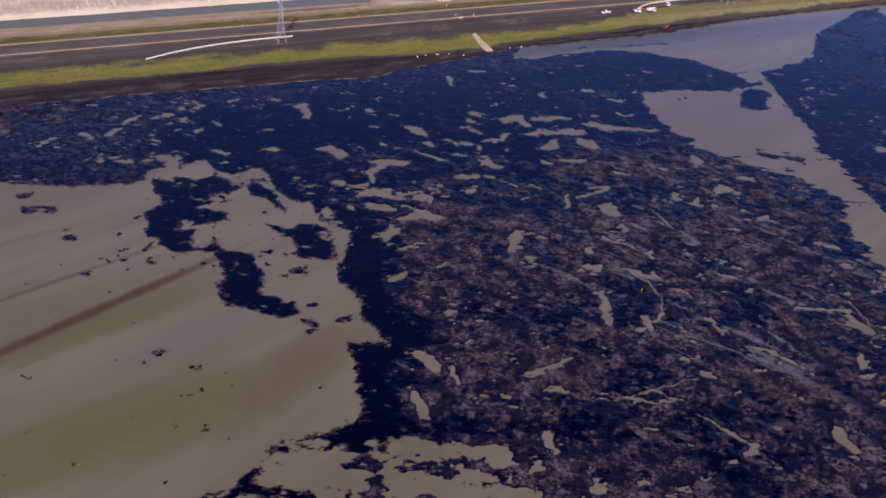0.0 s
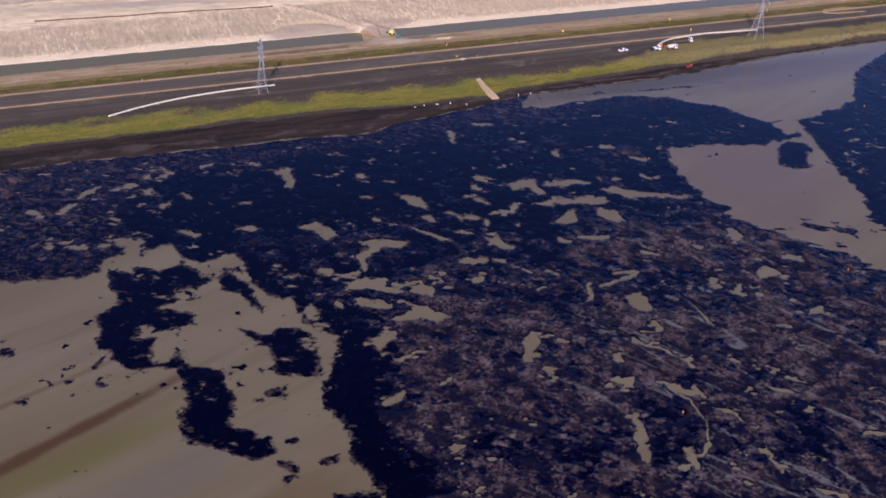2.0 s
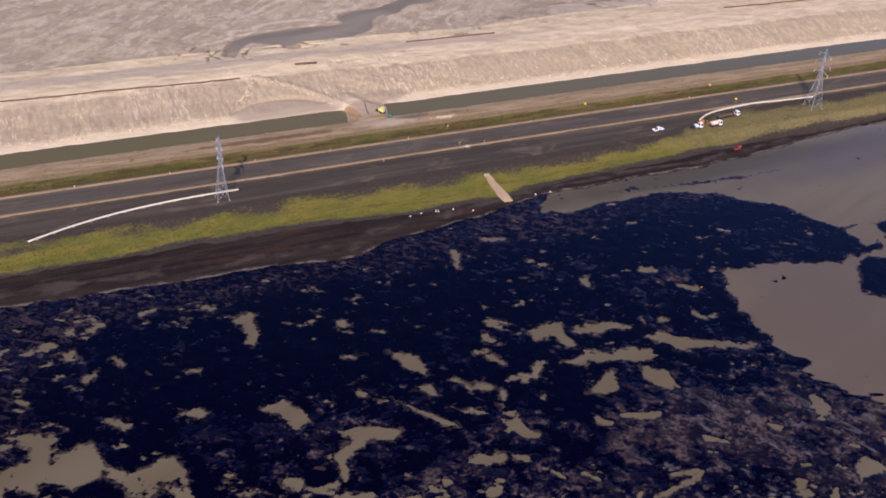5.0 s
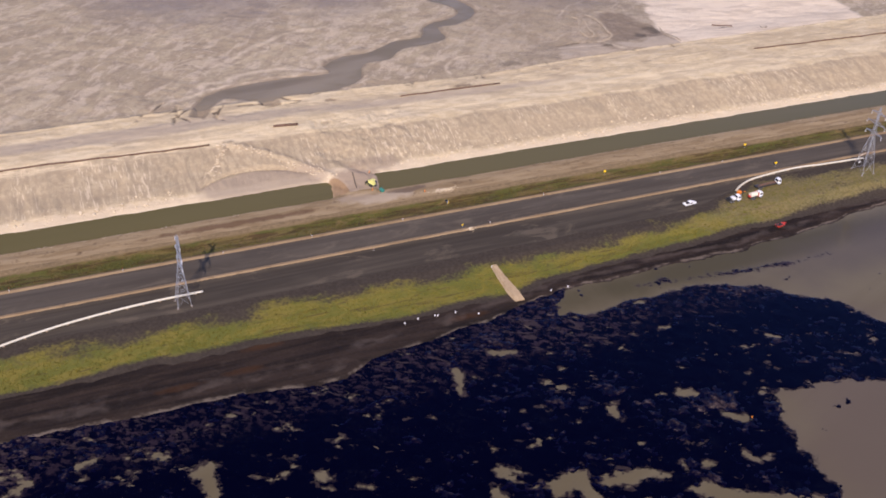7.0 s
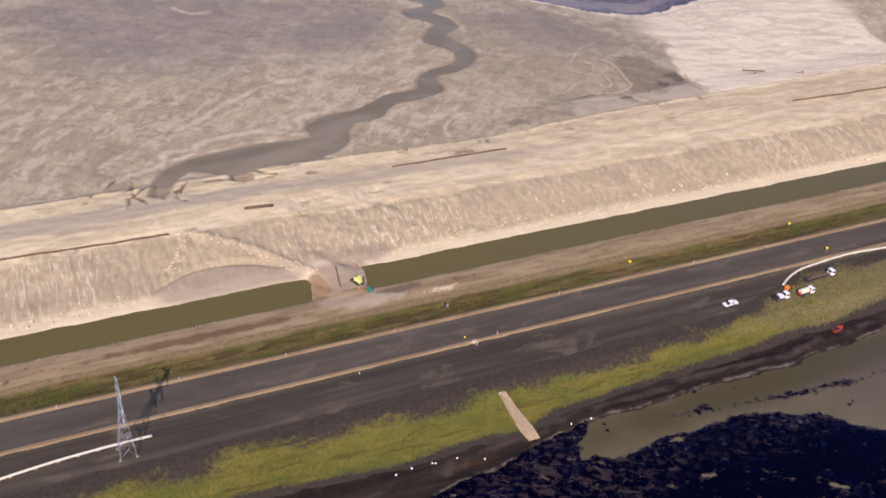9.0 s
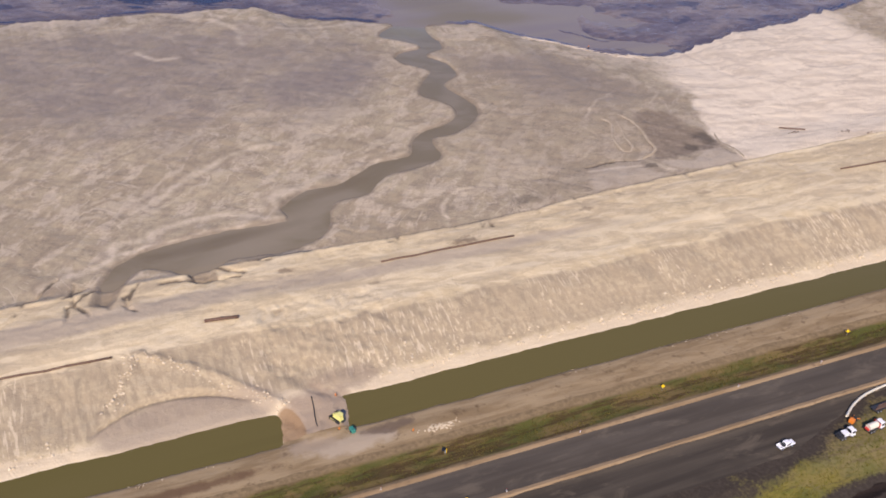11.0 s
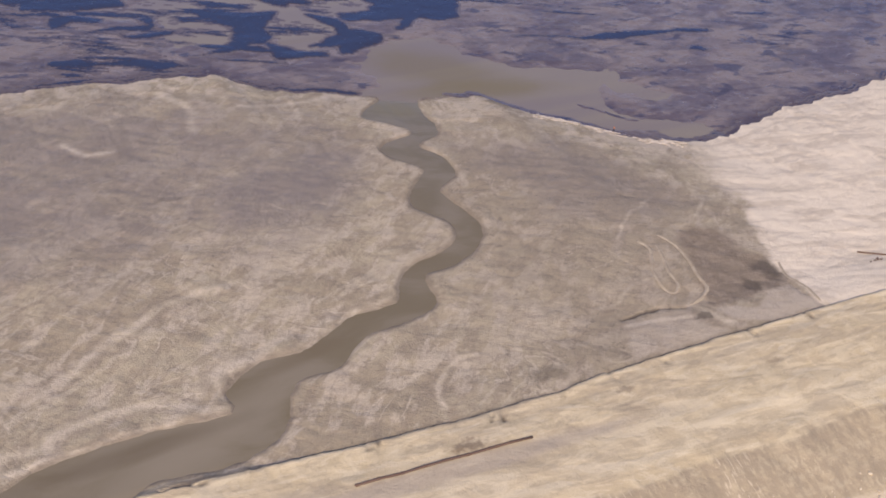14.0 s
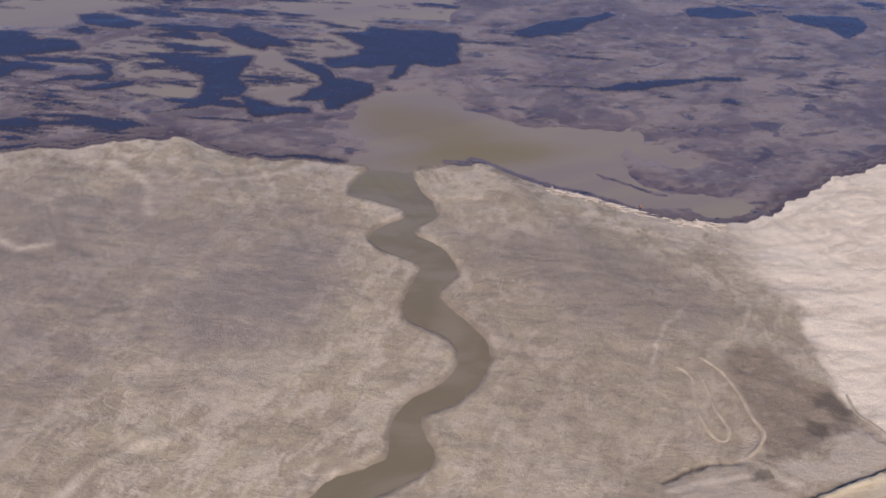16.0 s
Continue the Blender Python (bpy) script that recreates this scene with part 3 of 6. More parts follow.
def vnoise(x, y, seed=0):
    ix, iy = np.floor(x), np.floor(y)
    fx, fy = x - ix, y - iy
    ix, iy = ix.astype(np.int32).astype(np.uint32), iy.astype(np.int32).astype(np.uint32)
    fx, fy = fx * fx * (3 - 2 * fx), fy * fy * (3 - 2 * fy)
    jx, jy = ix + np.uint32(1), iy + np.uint32(1)
    a, b = lattice(ix, iy, seed), lattice(jx, iy, seed)
    c, d = lattice(ix, jy, seed), lattice(jx, jy, seed)
    a = a + (b - a) * fx
    return a + (c + (d - c) * fx - a) * fy


def fbm(x, y, size, octaves=4, seed=0, gain=0.55):
    """Smooth noise from -1 to 1 with its largest lumps about size metres across."""
    x, y = np.asarray(x, np.float32), np.asarray(y, np.float32)
    total, amp, norm = 0.0, 1.0, 0.0
    for k in range(octaves):
        c, s = np.float32(math.cos(k * 1.3 + seed) / size), np.float32(math.sin(k * 1.3 + seed) / size)
        total = total + np.float32(amp) * (vnoise(x * c - y * s + np.float32(17 * k), x * s + y * c - np.float32(31 * k), seed + k) - np.float32(0.5))
        norm += amp * 0.5
        amp, size = amp * gain, size / 2.03
    return total / np.float32(norm)


def to_segment(x, y, ax, ay, bx, by):
    dx, dy = bx - ax, by - ay
    k = np.clip(((x - ax) * dx + (y - ay) * dy) / max(dx * dx + dy * dy, 1e-9), 0, 1)
    return np.hypot(x - ax - k * dx, y - ay - k * dy)


def to_polygon(x, y, pts):
    """Signed distance to a closed outline, negative inside."""
    far, inside = np.full(x.shape, 1e9), np.zeros(x.shape, bool)
    for (ax, ay), (bx, by) in zip(pts, pts[1:] + pts[:1]):
        far = np.minimum(far, to_segment(x, y, ax, ay, bx, by))
        if ay != by:
            inside ^= ((ay > y) != (by > y)) & (x < (bx - ax) * (y - ay) / (by - ay) + ax)
    return np.where(inside, -far, far)


def step(x, lo, hi):
    k = np.clip((x - lo) / (hi - lo), 0, 1)
    return k * k * (3 - 2 * k)


def sheet(name, x, y, z, material, keep=None, label="", category="", kind="structure", place=None, fields=None):
    """A grid of heights as one smooth mesh; keep: which cells stay; fields: numbers that the material reads at each point."""
    rows, cols = x.shape
    used = np.ones(rows * cols, bool)
    ids = np.arange(rows * cols).reshape(rows, cols)
    quads = np.stack([ids[:-1, :-1], ids[:-1, 1:], ids[1:, 1:], ids[1:, :-1]], -1).reshape(-1, 4)
    if keep is not None:
        quads = quads[keep.ravel()]
        used[:] = False
        used[quads.ravel()] = True
        quads = (np.cumsum(used) - 1)[quads]
    co = np.stack([x.ravel()[used], y.ravel()[used], z.ravel()[used]], -1)
    me = bpy.data.meshes.new(name)
    me.vertices.add(len(co))
    me.vertices.foreach_set("co", co.astype(np.float32).ravel())
    me.loops.add(quads.size)
    me.loops.foreach_set("vertex_index", quads.astype(np.int32).ravel())
    me.polygons.add(len(quads))
    me.polygons.foreach_set("loop_start", np.arange(0, quads.size, 4, dtype=np.int32))
    me.polygons.foreach_set("use_smooth", np.ones(len(quads), bool))
    me.update(calc_edges=True)
    for key, values in (fields or {}).items():
        me.attributes.new(key, "FLOAT", "POINT").data.foreach_set("value", values.ravel()[used].astype(np.float32))
    me.materials.append(material)
    ob = new(name, me)
    if place is not None:
        ob.matrix_basis = place
    return tagged(ob, label, category, "", kind)


# ================= the lie of the land =================
# u runs along the road and the dyke, v across them towards the far pond.
ALONG = 25.5
LAND = pose(0, 0, 0, 0, 0, ALONG)
CA, SA = math.cos(radians(ALONG)), math.sin(radians(ALONG))


def uv(x, y):
    return x * CA + y * SA, -x * SA + y * CA


def xy(u, v):
    return u * CA - v * SA, u * SA + v * CA


NEAR_U = [-200, -60, 1, 40, 60, 70, 80, 130, 145, 210, 240, 272, 310, 420, 700]
NEAR_V = [216, 214, 211, 209, 206, 206, 212, 219, 224.5, 226.2, 226.5, 229.5, 236, 240, 240]
FAR_U = [-300, 40, 117, 152, 183, 194, 212, 238, 252, 283, 297, 309, 331, 355, 380, 411, 437, 520, 800]
FAR_V = [660, 640, 633, 628, 623, 608, 598, 584, 575, 573, 549, 537, 514, 502, 513, 520, 521, 540, 600]
PROFILE_V = [190, 206, 213, 217, 226, 236, 246, 255, 263.6, 265.2, 266.8, 272, 277.4, 279, 281.5, 286, 291, 298, 303, 305.5, 315.5, 317.5, 320, 345, 350, 365, 380]
PROFILE_Z = [-3.0, -0.8, 0.1, 0.45, 0.9, 2.0, 4.0, 4.4, 4.5, 5.2, 4.9, 5.05, 4.9, 5.3, 4.7, 4.2, 4.9, 5.0, 4.6, 3.0, 3.0, 4.2, 4.9, 11.0, 11.7, 12.2, 12.2]

LEFT_BANK = [(242, 582), (226, 564), (231, 554), (239, 542), (224, 534), (221, 523), (230, 509), (220, 496), (215, 483), (223, 470), (218, 457), (200, 450),
             (193, 442), (188, 433), (172, 430), (157, 421), (143, 420), (131, 412), (130, 403), (111, 403), (94, 402), (77, 398), (66, 388), (61, 374)]
RIGHT_BANK = [(256, 576), (252, 561), (250, 539), (237, 529), (241, 517), (240, 502), (229, 491), (233, 471), (230, 458), (216, 446), (203, 443), (200, 428),
              (188, 423), (173, 420), (162, 410), (149, 408), (141, 391), (125, 384), (108, 386), (99.5, 380), (97.5, 375.5), (93, 375.5), (89.5, 381), (85, 386.5), (78, 389), (71, 382), (65, 370)]


def rounded(pts, n=5):
    """The points of a line with its corners rounded off (Catmull-Rom)."""
    out = []
    for k in range(len(pts) - 1):
        p0, p1, p2, p3 = (Vector(pts[min(max(k + d, 0), len(pts) - 1)]) for d in (-1, 0, 1, 2))
        for s in range(n):
            t = s / n
            q = 0.5 * (2 * p1 + (p2 - p0) * t + (2 * p0 - 5 * p1 + 4 * p2 - p3) * t * t + (3 * p1 - p0 - 3 * p2 + p3) * t * t * t)
            out.append(tuple(q))
    return out + [tuple(pts[-1])]


STREAM = rounded(LEFT_BANK, 4) + rounded(RIGHT_BANK, 4)[::-1]


HOOKS = ((195.5, 378, 195.2, 373.6), (192.7, 378, 192.3, 375.3), (215.8, 379, 215.2, 375.9), (160.4, 379, 160.7, 374.8), (183.1, 379, 182.5, 376.4), (158.4, 379, 158.6, 375.6),
         (232, 381, 233, 377.5), (250, 381.5, 249.4, 378.2), (281, 383.5, 282, 380), (303, 384, 304.2, 380.5))
CRACKS = HOOKS + ((250, 401.1, 262.7, 402.6), (262.7, 402.6, 271, 400.2), (311.6, 401, 311.8, 393.4), (311.8, 393.4, 313.6, 384.5), (33.6, 371, 37.5, 373.4), (37.5, 373.4, 40.6, 379.9), (69.4, 371, 72, 367),
              (52, 368.6, 53.4, 375.4), (53.4, 375.4, 62, 382.3), (90.5, 377.5, 98.4, 375), (92, 376.2, 97, 375.6), (86, 388.6, 92, 381), (92, 381, 93, 375), (93, 375, 106, 374), (82, 378, 93, 376), (70, 375, 71, 369), (73, 376, 70, 371), (57, 388, 55, 376),
              (55, 376, 59, 369), (59, 384, 53, 380), (107, 381, 118, 379.5), (100, 380, 108, 376), (76, 380, 71, 375), (52, 392, 46, 384), (46, 384, 40, 381))


def far_shore(u):
    return np.interp(u, FAR_U, FAR_V) + 5.5 * fbm(u, u * 0 + 3.0, 24, 6, 5, 0.66) + 2.2 * fbm(u, u * 0 + 8.0, 6, 4, 6, 0.66)


def beach_base(u, v):
    d = far_shore(u) - v
    return np.where(d > 0, 11.5 * (1 - np.exp(-np.maximum(d, 0) / 80)), np.maximum(d * 0.12, -2.0))


def scarp_line(u):
    return np.interp(u, [110, 135, 152, 192, 215, 230, 274, 330, 420], [381, 379.5, 378.5, 378.0, 378.4, 380.3, 382.8, 384.3, 386]) + 0.4 * fbm(u, u * 0, 30, 4, 8) + 0.6 * fbm(u, u * 0 + 9, 5, 4, 9, 0.65)


def brink_shift(u, v, vv):
    """Moves the brink of the bank to and fro, and scallops it."""
    vv = vv + step(v, 322, 336) * step(v, 366, 352) * np.interp(u, [40, 60, 110, 135], [-5, -3, 2, 4.5])
    return vv + step(v, 324, 336) * step(v, 362, 352) * (2.8 * fbm(u, v * 0.4, 16, 4, 37) + 1.5 * fbm(u, v * 0.5, 4, 3, 38))


def land_height(u, v, stream=None):
    s = np.interp(u, NEAR_U, NEAR_V) + 1.9 * fbm(u, u * 0, 13, 6, 2, 0.66)
    vv = np.where(v < 246, np.where(v < s, 213 + (v - s), 213 + (v - s) * 33 / (246 - s)), v)
    vv = brink_shift(u, v, vv)
    vv = vv + step(v, 309, 315) * step(v, 327, 320) * (0.9 * fbm(u, v * 0, 9, 5, 46, 0.65)) + step(v, 297, 301) * step(v, 310, 306) * (0.7 * fbm(u, v * 0 + 5, 8, 5, 47, 0.65))
    z = np.interp(vv, PROFILE_V, PROFILE_Z)
    # earth plug across the canal, the slumped bench beside it, and the ramp cut down from the crest
    skew = (v - 310) * 0.22
    plug = step(u - skew + fbm(u, v, 5, 3, 48), 97, 100.5) * step(u - skew + 2.2 * fbm(u, v, 6, 4, 49), 124, 115) * step(v, 299, 303) * step(v, 330, 322)
    rise = 4.15 + 0.8 * step(u - skew, 104, 107)
    z = np.maximum(z, plug * (rise + 0.55 * fbm(u, v, 4, 4, 21, 0.65)) + (1 - plug) * np.where((v > 300) & (v < 322), 2.6, -9))
    arc = 331 - 0.0115 * np.abs(u - 71) ** 2 * np.where(u > 71, 1.0, 1.6)
    bench = step(u, 50, 55) * step(u, 106, 100) * step(v, 317.2, 318) * step(v, arc + 1.2, arc + 0.1)
    z = np.where(bench > 0, z * (1 - bench) + bench * (4.5 + (v - 318) * 0.20 + 0.15 * fbm(u, v, 5, 3, 22) - 0.9 * step(v, arc - 1.6, arc - 0.2)), z)
    ramp = np.minimum(to_segment(u, v, 80, 349, 97, 331), to_segment(u, v, 97, 331, 110, 315))
    fall = np.interp(v, [313, 331, 350], [5.2, 8.0, 11.6])
    on = step(ramp, 8.0, 2.5)
    z = np.where(on > 0, z * (1 - on) + on * fall, z)
    lip = np.minimum(to_segment(u, v, 70, 347, 87, 335), to_segment(u, v, 87, 335, 102, 319))
    z = z + 0.9 * np.exp(-(lip / 1.3) ** 2) * (0.8 + 0.5 * fbm(u, v, 3, 3, 23))
    rim = np.minimum(to_segment(u, v, 68, 347, 63, 338), to_segment(u, v, 63, 338, 56, 330))
    z = z + 0.9 * np.exp(-(rim / 1.4) ** 2) * (0.6 + 0.9 * fbm(u, v, 3, 2, 24))
    torn = step(u, 94, 102) * step(u, 160, 132) * step(v, 324, 330) * step(v, 360, 352)
    z = z + torn * (1.1 * fbm(u, v, 8, 5, 50, 0.66) + 0.5 * np.abs(fbm(u, v, 4, 3, 150)))
    # rills down the bank, wheel-worn lumps on the crest
    face = step(v, 320, 324) * step(v, 348, 343)
    z = z + face * (0.6 * fbm(u * 1.0, v * 0.10, 3.0, 3, 31) * (0.6 + 0.8 * fbm(u, v * 0, 30, 3, 39)) + 0.5 * fbm(u, v, 14, 3, 32))
    crest = step(v, 344, 350)
    z = z + crest * (0.45 * fbm(u * 0.35, v, 9, 4, 33) - 0.55 * np.abs(fbm(u * 0.35, v, 7, 4, 133, 0.62))) + step(v, 318, 322) * 0.06 * fbm(u, v, 2.2, 3, 34)
    z = z + step(v, 279, 282) * step(v, 304, 300) * 0.22 * fbm(u, v, 6, 4, 35)
    z = z + step(v, 214, 218) * step(v, 236, 232) * 0.25 * fbm(u * 0.4, v, 5, 4, 36)
    # the beach behind the crest, a low broken step between the two
    ca, sa = 0.83, 0.56
    bu_, bv_ = u * ca - v * sa, u * sa + v * ca
    b = beach_base(u, v) + (0.35 * fbm(u, v, 26, 5, 41) + 0.55 * (0.35 - np.abs(fbm(bu_ * 0.45, bv_, 11, 4, 43, 0.6))) + 0.16 * fbm(u, v, 4, 3, 42)) * step(far_shore(u) - v, -2, 14)
    z = z + 0.25 * np.exp(-(((v - scarp_line(u) + 1.0) / 0.8) ** 2)) * (1 + fbm(u, v, 4, 3, 44))
    apron = step(v, scarp_line(u) + 24, scarp_line(u) + 2) * step(u, 160, 190)
    b = b * (1 - 0.8 * apron) + 0.8 * apron * 11.2
    steep = step(u, 118, 150)
    k = step(v, scarp_line(u) - 0.8 + 0.6 * steep, scarp_line(u) + 3.4 - 2.5 * steep + (1.5 - 1.1 * steep) * fbm(u, v * 0, 9, 3, 45))
    z = np.where(v > 370, z * (1 - k) + b * k, z)
    mu = u + 1.3 * fbm(u, v, 5, 3, 25, 0.65)
    mv = v + 1.3 * fbm(u, v, 5, 3, 26, 0.65)
    for au, av, bu, bv in CRACKS:
        z = z - 0.5 * np.exp(-((to_segment(mu, mv, au, av, bu, bv) / 0.6) ** 2))
    if stream is not None:
        z = z - np.where(stream < 0, np.minimum(0.25 - stream * 0.6, 1.3), np.maximum(0.25 - stream * 0.25, 0)) * step(v, 366, 374)
        z = z + np.where(stream > 0.8, 0.18 * np.exp(-((stream - 3) / 2.0) ** 2), 0) * step(v, 380, 386)
    return z


EDGES = {}
FOOT_U, FOOT_V = [-50, 20, 60, 110, 140, 150, 191, 236, 283, 420], [232, 231.5, 230, 228, 228.5, 231.8, 234.8, 236.2, 239.2, 243]


def edge(name, v, rough, size, seed):
    EDGES[name] = (v, rough, size, seed)


edge("pond", 188, 0, 10, 0)
edge("turf", 236.8, 1.6, 7, 51)
edge("service", 250.5, 1.0, 7, 52)
edge("berm", 264.6, 0.25, 6, 53)
edge("road", 266.3, 0.25, 6, 54)
edge("shoulder", 277.9, 0.15, 9, 55)
edge("verge", 279.2, 0.35, 6, 56)
edge("bank", 292.2, 0.8, 8, 57)
edge("dyke", 305.0, 0.0, 8, 58)


def edge_at(name, u):
    v, rough, size, seed = EDGES[name]
    if name == "turf":
        v = np.interp(u, FOOT_U, FOOT_V) - 2.0
    if name == "service":
        v = np.interp(u, [225, 265], [250.5, 262.6])
    return v + rough * fbm(u, u * 0 + seed, size, 4, seed)


U0, U1 = -230.0, 620.0


def bank_cover(u, v):
    foot = np.interp(u, FOOT_U, FOOT_V)
    return 1.0 - np.maximum((v - np.interp(u, [225, 265], [238.0, 253])) / 10.0, 0) - np.maximum((foot + 3.0 - v) / 3.6, 0) + 0.75 * fbm(u * 0.45, v, 8, 5, 121, 0.64) - 0.25 * step(u, 260, 330)


def verge_cover(u, v):
    return 0.95 - np.maximum((v - 288.0) / 2.6, 0) - np.maximum((281.0 - v) / 1.6, 0) + 0.45 * fbm(u * 0.4, v, 8, 5, 122, 0.62)


def strip(name, lo, hi, material, label, category, du=1.2, n=12, cover=None):
    u = np.arange(U0, U1 + du, du)
    k = np.linspace(0, 1, n + 1)[:, None]
    v = edge_at(lo, u)[None] * (1 - k) + edge_at(hi, u)[None] * k
    uu = np.broadcast_to(u, v.shape)
    return sheet(name, uu, v, land_height(uu, v), material, None, label, category, place=LAND, fields={"cover": cover(uu, v)} if cover else None)


strip("ground_shore", "pond", "turf", M_MUD, "dark oily mud shore with pale crusted drift lines", "shore", n=60)
strip("ground_turf", "turf", "service", M_TURF, "soil of the sloping bank under yellow-green sedge", "bank", n=34, cover=bank_cover)
strip("road_service", "service", "berm", M_SERVICE, "dark oil-stained dirt track beside the haul road", "dirt road", n=16)
strip("berm", "berm", "road", M_BERM, "narrow tan gravel berm between the two roads", "berm", n=8)
strip("road", "road", "shoulder", M_ROAD, "dark packed haul road with faint tyre bands", "road", n=10)
strip("road_shoulder", "shoulder", "verge", M_BERM, "thin tan gravel shoulder along the haul road", "shoulder", n=4)
strip("ground_verge", "verge", "bank", M_VERGE, "shallow weedy ditch with dark and olive patches", "verge", n=24, cover=verge_cover)
strip("ground_bank", "bank", "dyke", M_BANK, "bare reddish tan earth bank of the canal", "bank", n=18)

gu, gv = np.meshgrid(np.concatenate([np.arange(U0, 45.0, 1.2), np.arange(45.0, 150.0, 0.55), np.arange(150.0, 450.0, 1.1), np.arange(450.0, U1, 2.0)]),
                     np.concatenate([np.arange(305.0, 347.0, 0.7), np.arange(347.0, 365.0, 0.9), np.arange(365.0, 405.0, 0.5), np.arange(405.0, 660.0, 1.1), np.arange(660.0, 700.0, 2.0)]))
stream_far = to_polygon(gu, gv, STREAM) + 0.6 * fbm(gu, gv, 5, 3, 61)
gz = land_height(gu, gv, stream_far)
mid_v = 0.25 * (gv[:-1, :-1] + gv[1:, 1:] + gv[:-1, 1:] + gv[1:, :-1])
line = scarp_line(0.5 * (gu[:-1, :-1] + gu[1:, 1:]))
DRY_SAND = [(352, 520), (346, 492), (332, 466), (333, 450), (318, 419), (315, 404), (314, 380), (432, 380), (445, 424), (454, 446), (467, 468), (470, 500), (520, 620), (380, 620)]
DARK_FLAT = [(290.6, 424.7), (293.7, 438.6), (301, 441), (308.4, 436.9), (310.5, 420.4), (315.3, 415.9), (316.4, 407.5), (312.4, 402.7), (302.6, 400.2), (287.4, 397.1), (280.0, 398.4), (284.2, 406.9), (287.8, 417.8)]
PLATES = [(278.6, 395.5), (285.9, 395.7), (291.5, 392.2), (302.7, 398.2), (311.5, 399.5), (313.8, 385.5), (306.2, 386.8), (291.3, 384.1), (281.7, 388.9)]
APRON = [(243, 384), (250, 400.5), (271, 398.5), (272.5, 391), (276, 385), (258, 382.5)]
TREAD_A = [(243.6, 409.6), (251.0, 408.9), (258.6, 414.7), (269.6, 417.4)]
TREAD_B = [(251.3, 443.5), (258.1, 440.8), (263.1, 436.9)]
TREAD_C = [(273.0, 440.8), (282.0, 451.5), (293.3, 458.5), (300.3, 463.7)]
TREAD_D = [(297.1, 445.3), (308.0, 446.0), (314.2, 451.3), (319.1, 457.3)]
TREAD_E = [(305.5, 442.4), (305.4, 432.8), (307.6, 423.6), (308.2, 418.4)]
TREAD_F = [(265, 437), (268, 428), (266, 420), (262, 414)]
TREAD_G = [(273.5, 400.7), (276, 394), (279, 388)]
LEVEE_A = [(48, 388.7), (58, 392.1), (70, 397.3), (71, 404.9), (75, 407.3), (83, 405.3), (86, 409.1), (100, 412.7), (114, 412.6), (124, 405.3), (130, 403.1)]
LEVEE_B = [(73, 400.8), (86, 401.1), (102, 403.5), (118, 402.5), (130, 401.9)]
LEVEE_C = [(128, 410.1), (129, 419.1), (135, 420.6), (149, 419.5), (164, 422.5), (176, 432)]
LEVEE_D = [(81, 425.3), (95, 434), (106, 443), (118, 451), (130, 456), (146, 458.5)]
LEVEE_E = [(182, 385), (185, 394), (192, 400), (201, 402)]
LEVEE_G = [(249, 397.6), (259, 397.3), (269, 396)]
LEVEE_H = [(157, 566), (160, 580), (160, 592), (152, 609)]
LEVEE_K = [(181, 583), (199, 583), (217, 587)]
LEVEE_L = [(109, 568), (117, 557), (126, 557)]
bend = 3.6 * fbm(gu, gv, 14, 6, 62, 0.68)
course = rounded(LEFT_BANK[::-1], 3)
beyond = step(gv - np.interp(gu, *zip(*sorted(course))), -8, 0)
crack = np.full(gu.shape, 1e9)
ku, kv = gu + 1.3 * fbm(gu, gv, 5, 3, 25, 0.65), gv + 1.3 * fbm(gu, gv, 5, 3, 26, 0.65)
for au, av, bu, bv in CRACKS:
    crack = np.minimum(crack, to_segment(ku, kv, au, av, bu, bv) + 0.5 * fbm(gu, gv, 4, 3, 67))
pale, shade = np.zeros(gu.shape), np.zeros(gu.shape)
nu, nv = gu + 2.0 * fbm(gu, gv, 9, 4, 161, 0.6), gv + 2.0 * fbm(gu, gv, 9, 4, 162, 0.6)
for levee, wide in ((LEVEE_A, 1.5), (LEVEE_B, 1.0), (LEVEE_C, 1.5), (LEVEE_D, 1.6), (LEVEE_E, 0.8), (LEVEE_G, 0.9), (LEVEE_H, 1.8), (LEVEE_K, 2.0), (LEVEE_L, 1.6), (TREAD_A, 0.7), (TREAD_B, 0.6), (TREAD_C, 0.6), (TREAD_D, 0.7), (TREAD_E, 0.7), (TREAD_F, 0.6), (TREAD_G, 1.4)):
    soft = np.full(gu.shape, 1e9)
    curve = rounded(levee, 3)
    for (au, av), (bu, bv) in zip(curve, curve[1:]):
        soft = np.minimum(soft, to_segment(nu, nv, au, av, bu, bv))
    # painted shade along both flanks of each ridge
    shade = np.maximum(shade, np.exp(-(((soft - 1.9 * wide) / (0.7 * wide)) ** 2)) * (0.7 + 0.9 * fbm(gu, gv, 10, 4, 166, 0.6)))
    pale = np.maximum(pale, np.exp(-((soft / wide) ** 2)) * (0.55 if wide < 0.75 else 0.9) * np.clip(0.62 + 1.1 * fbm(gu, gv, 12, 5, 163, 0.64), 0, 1))
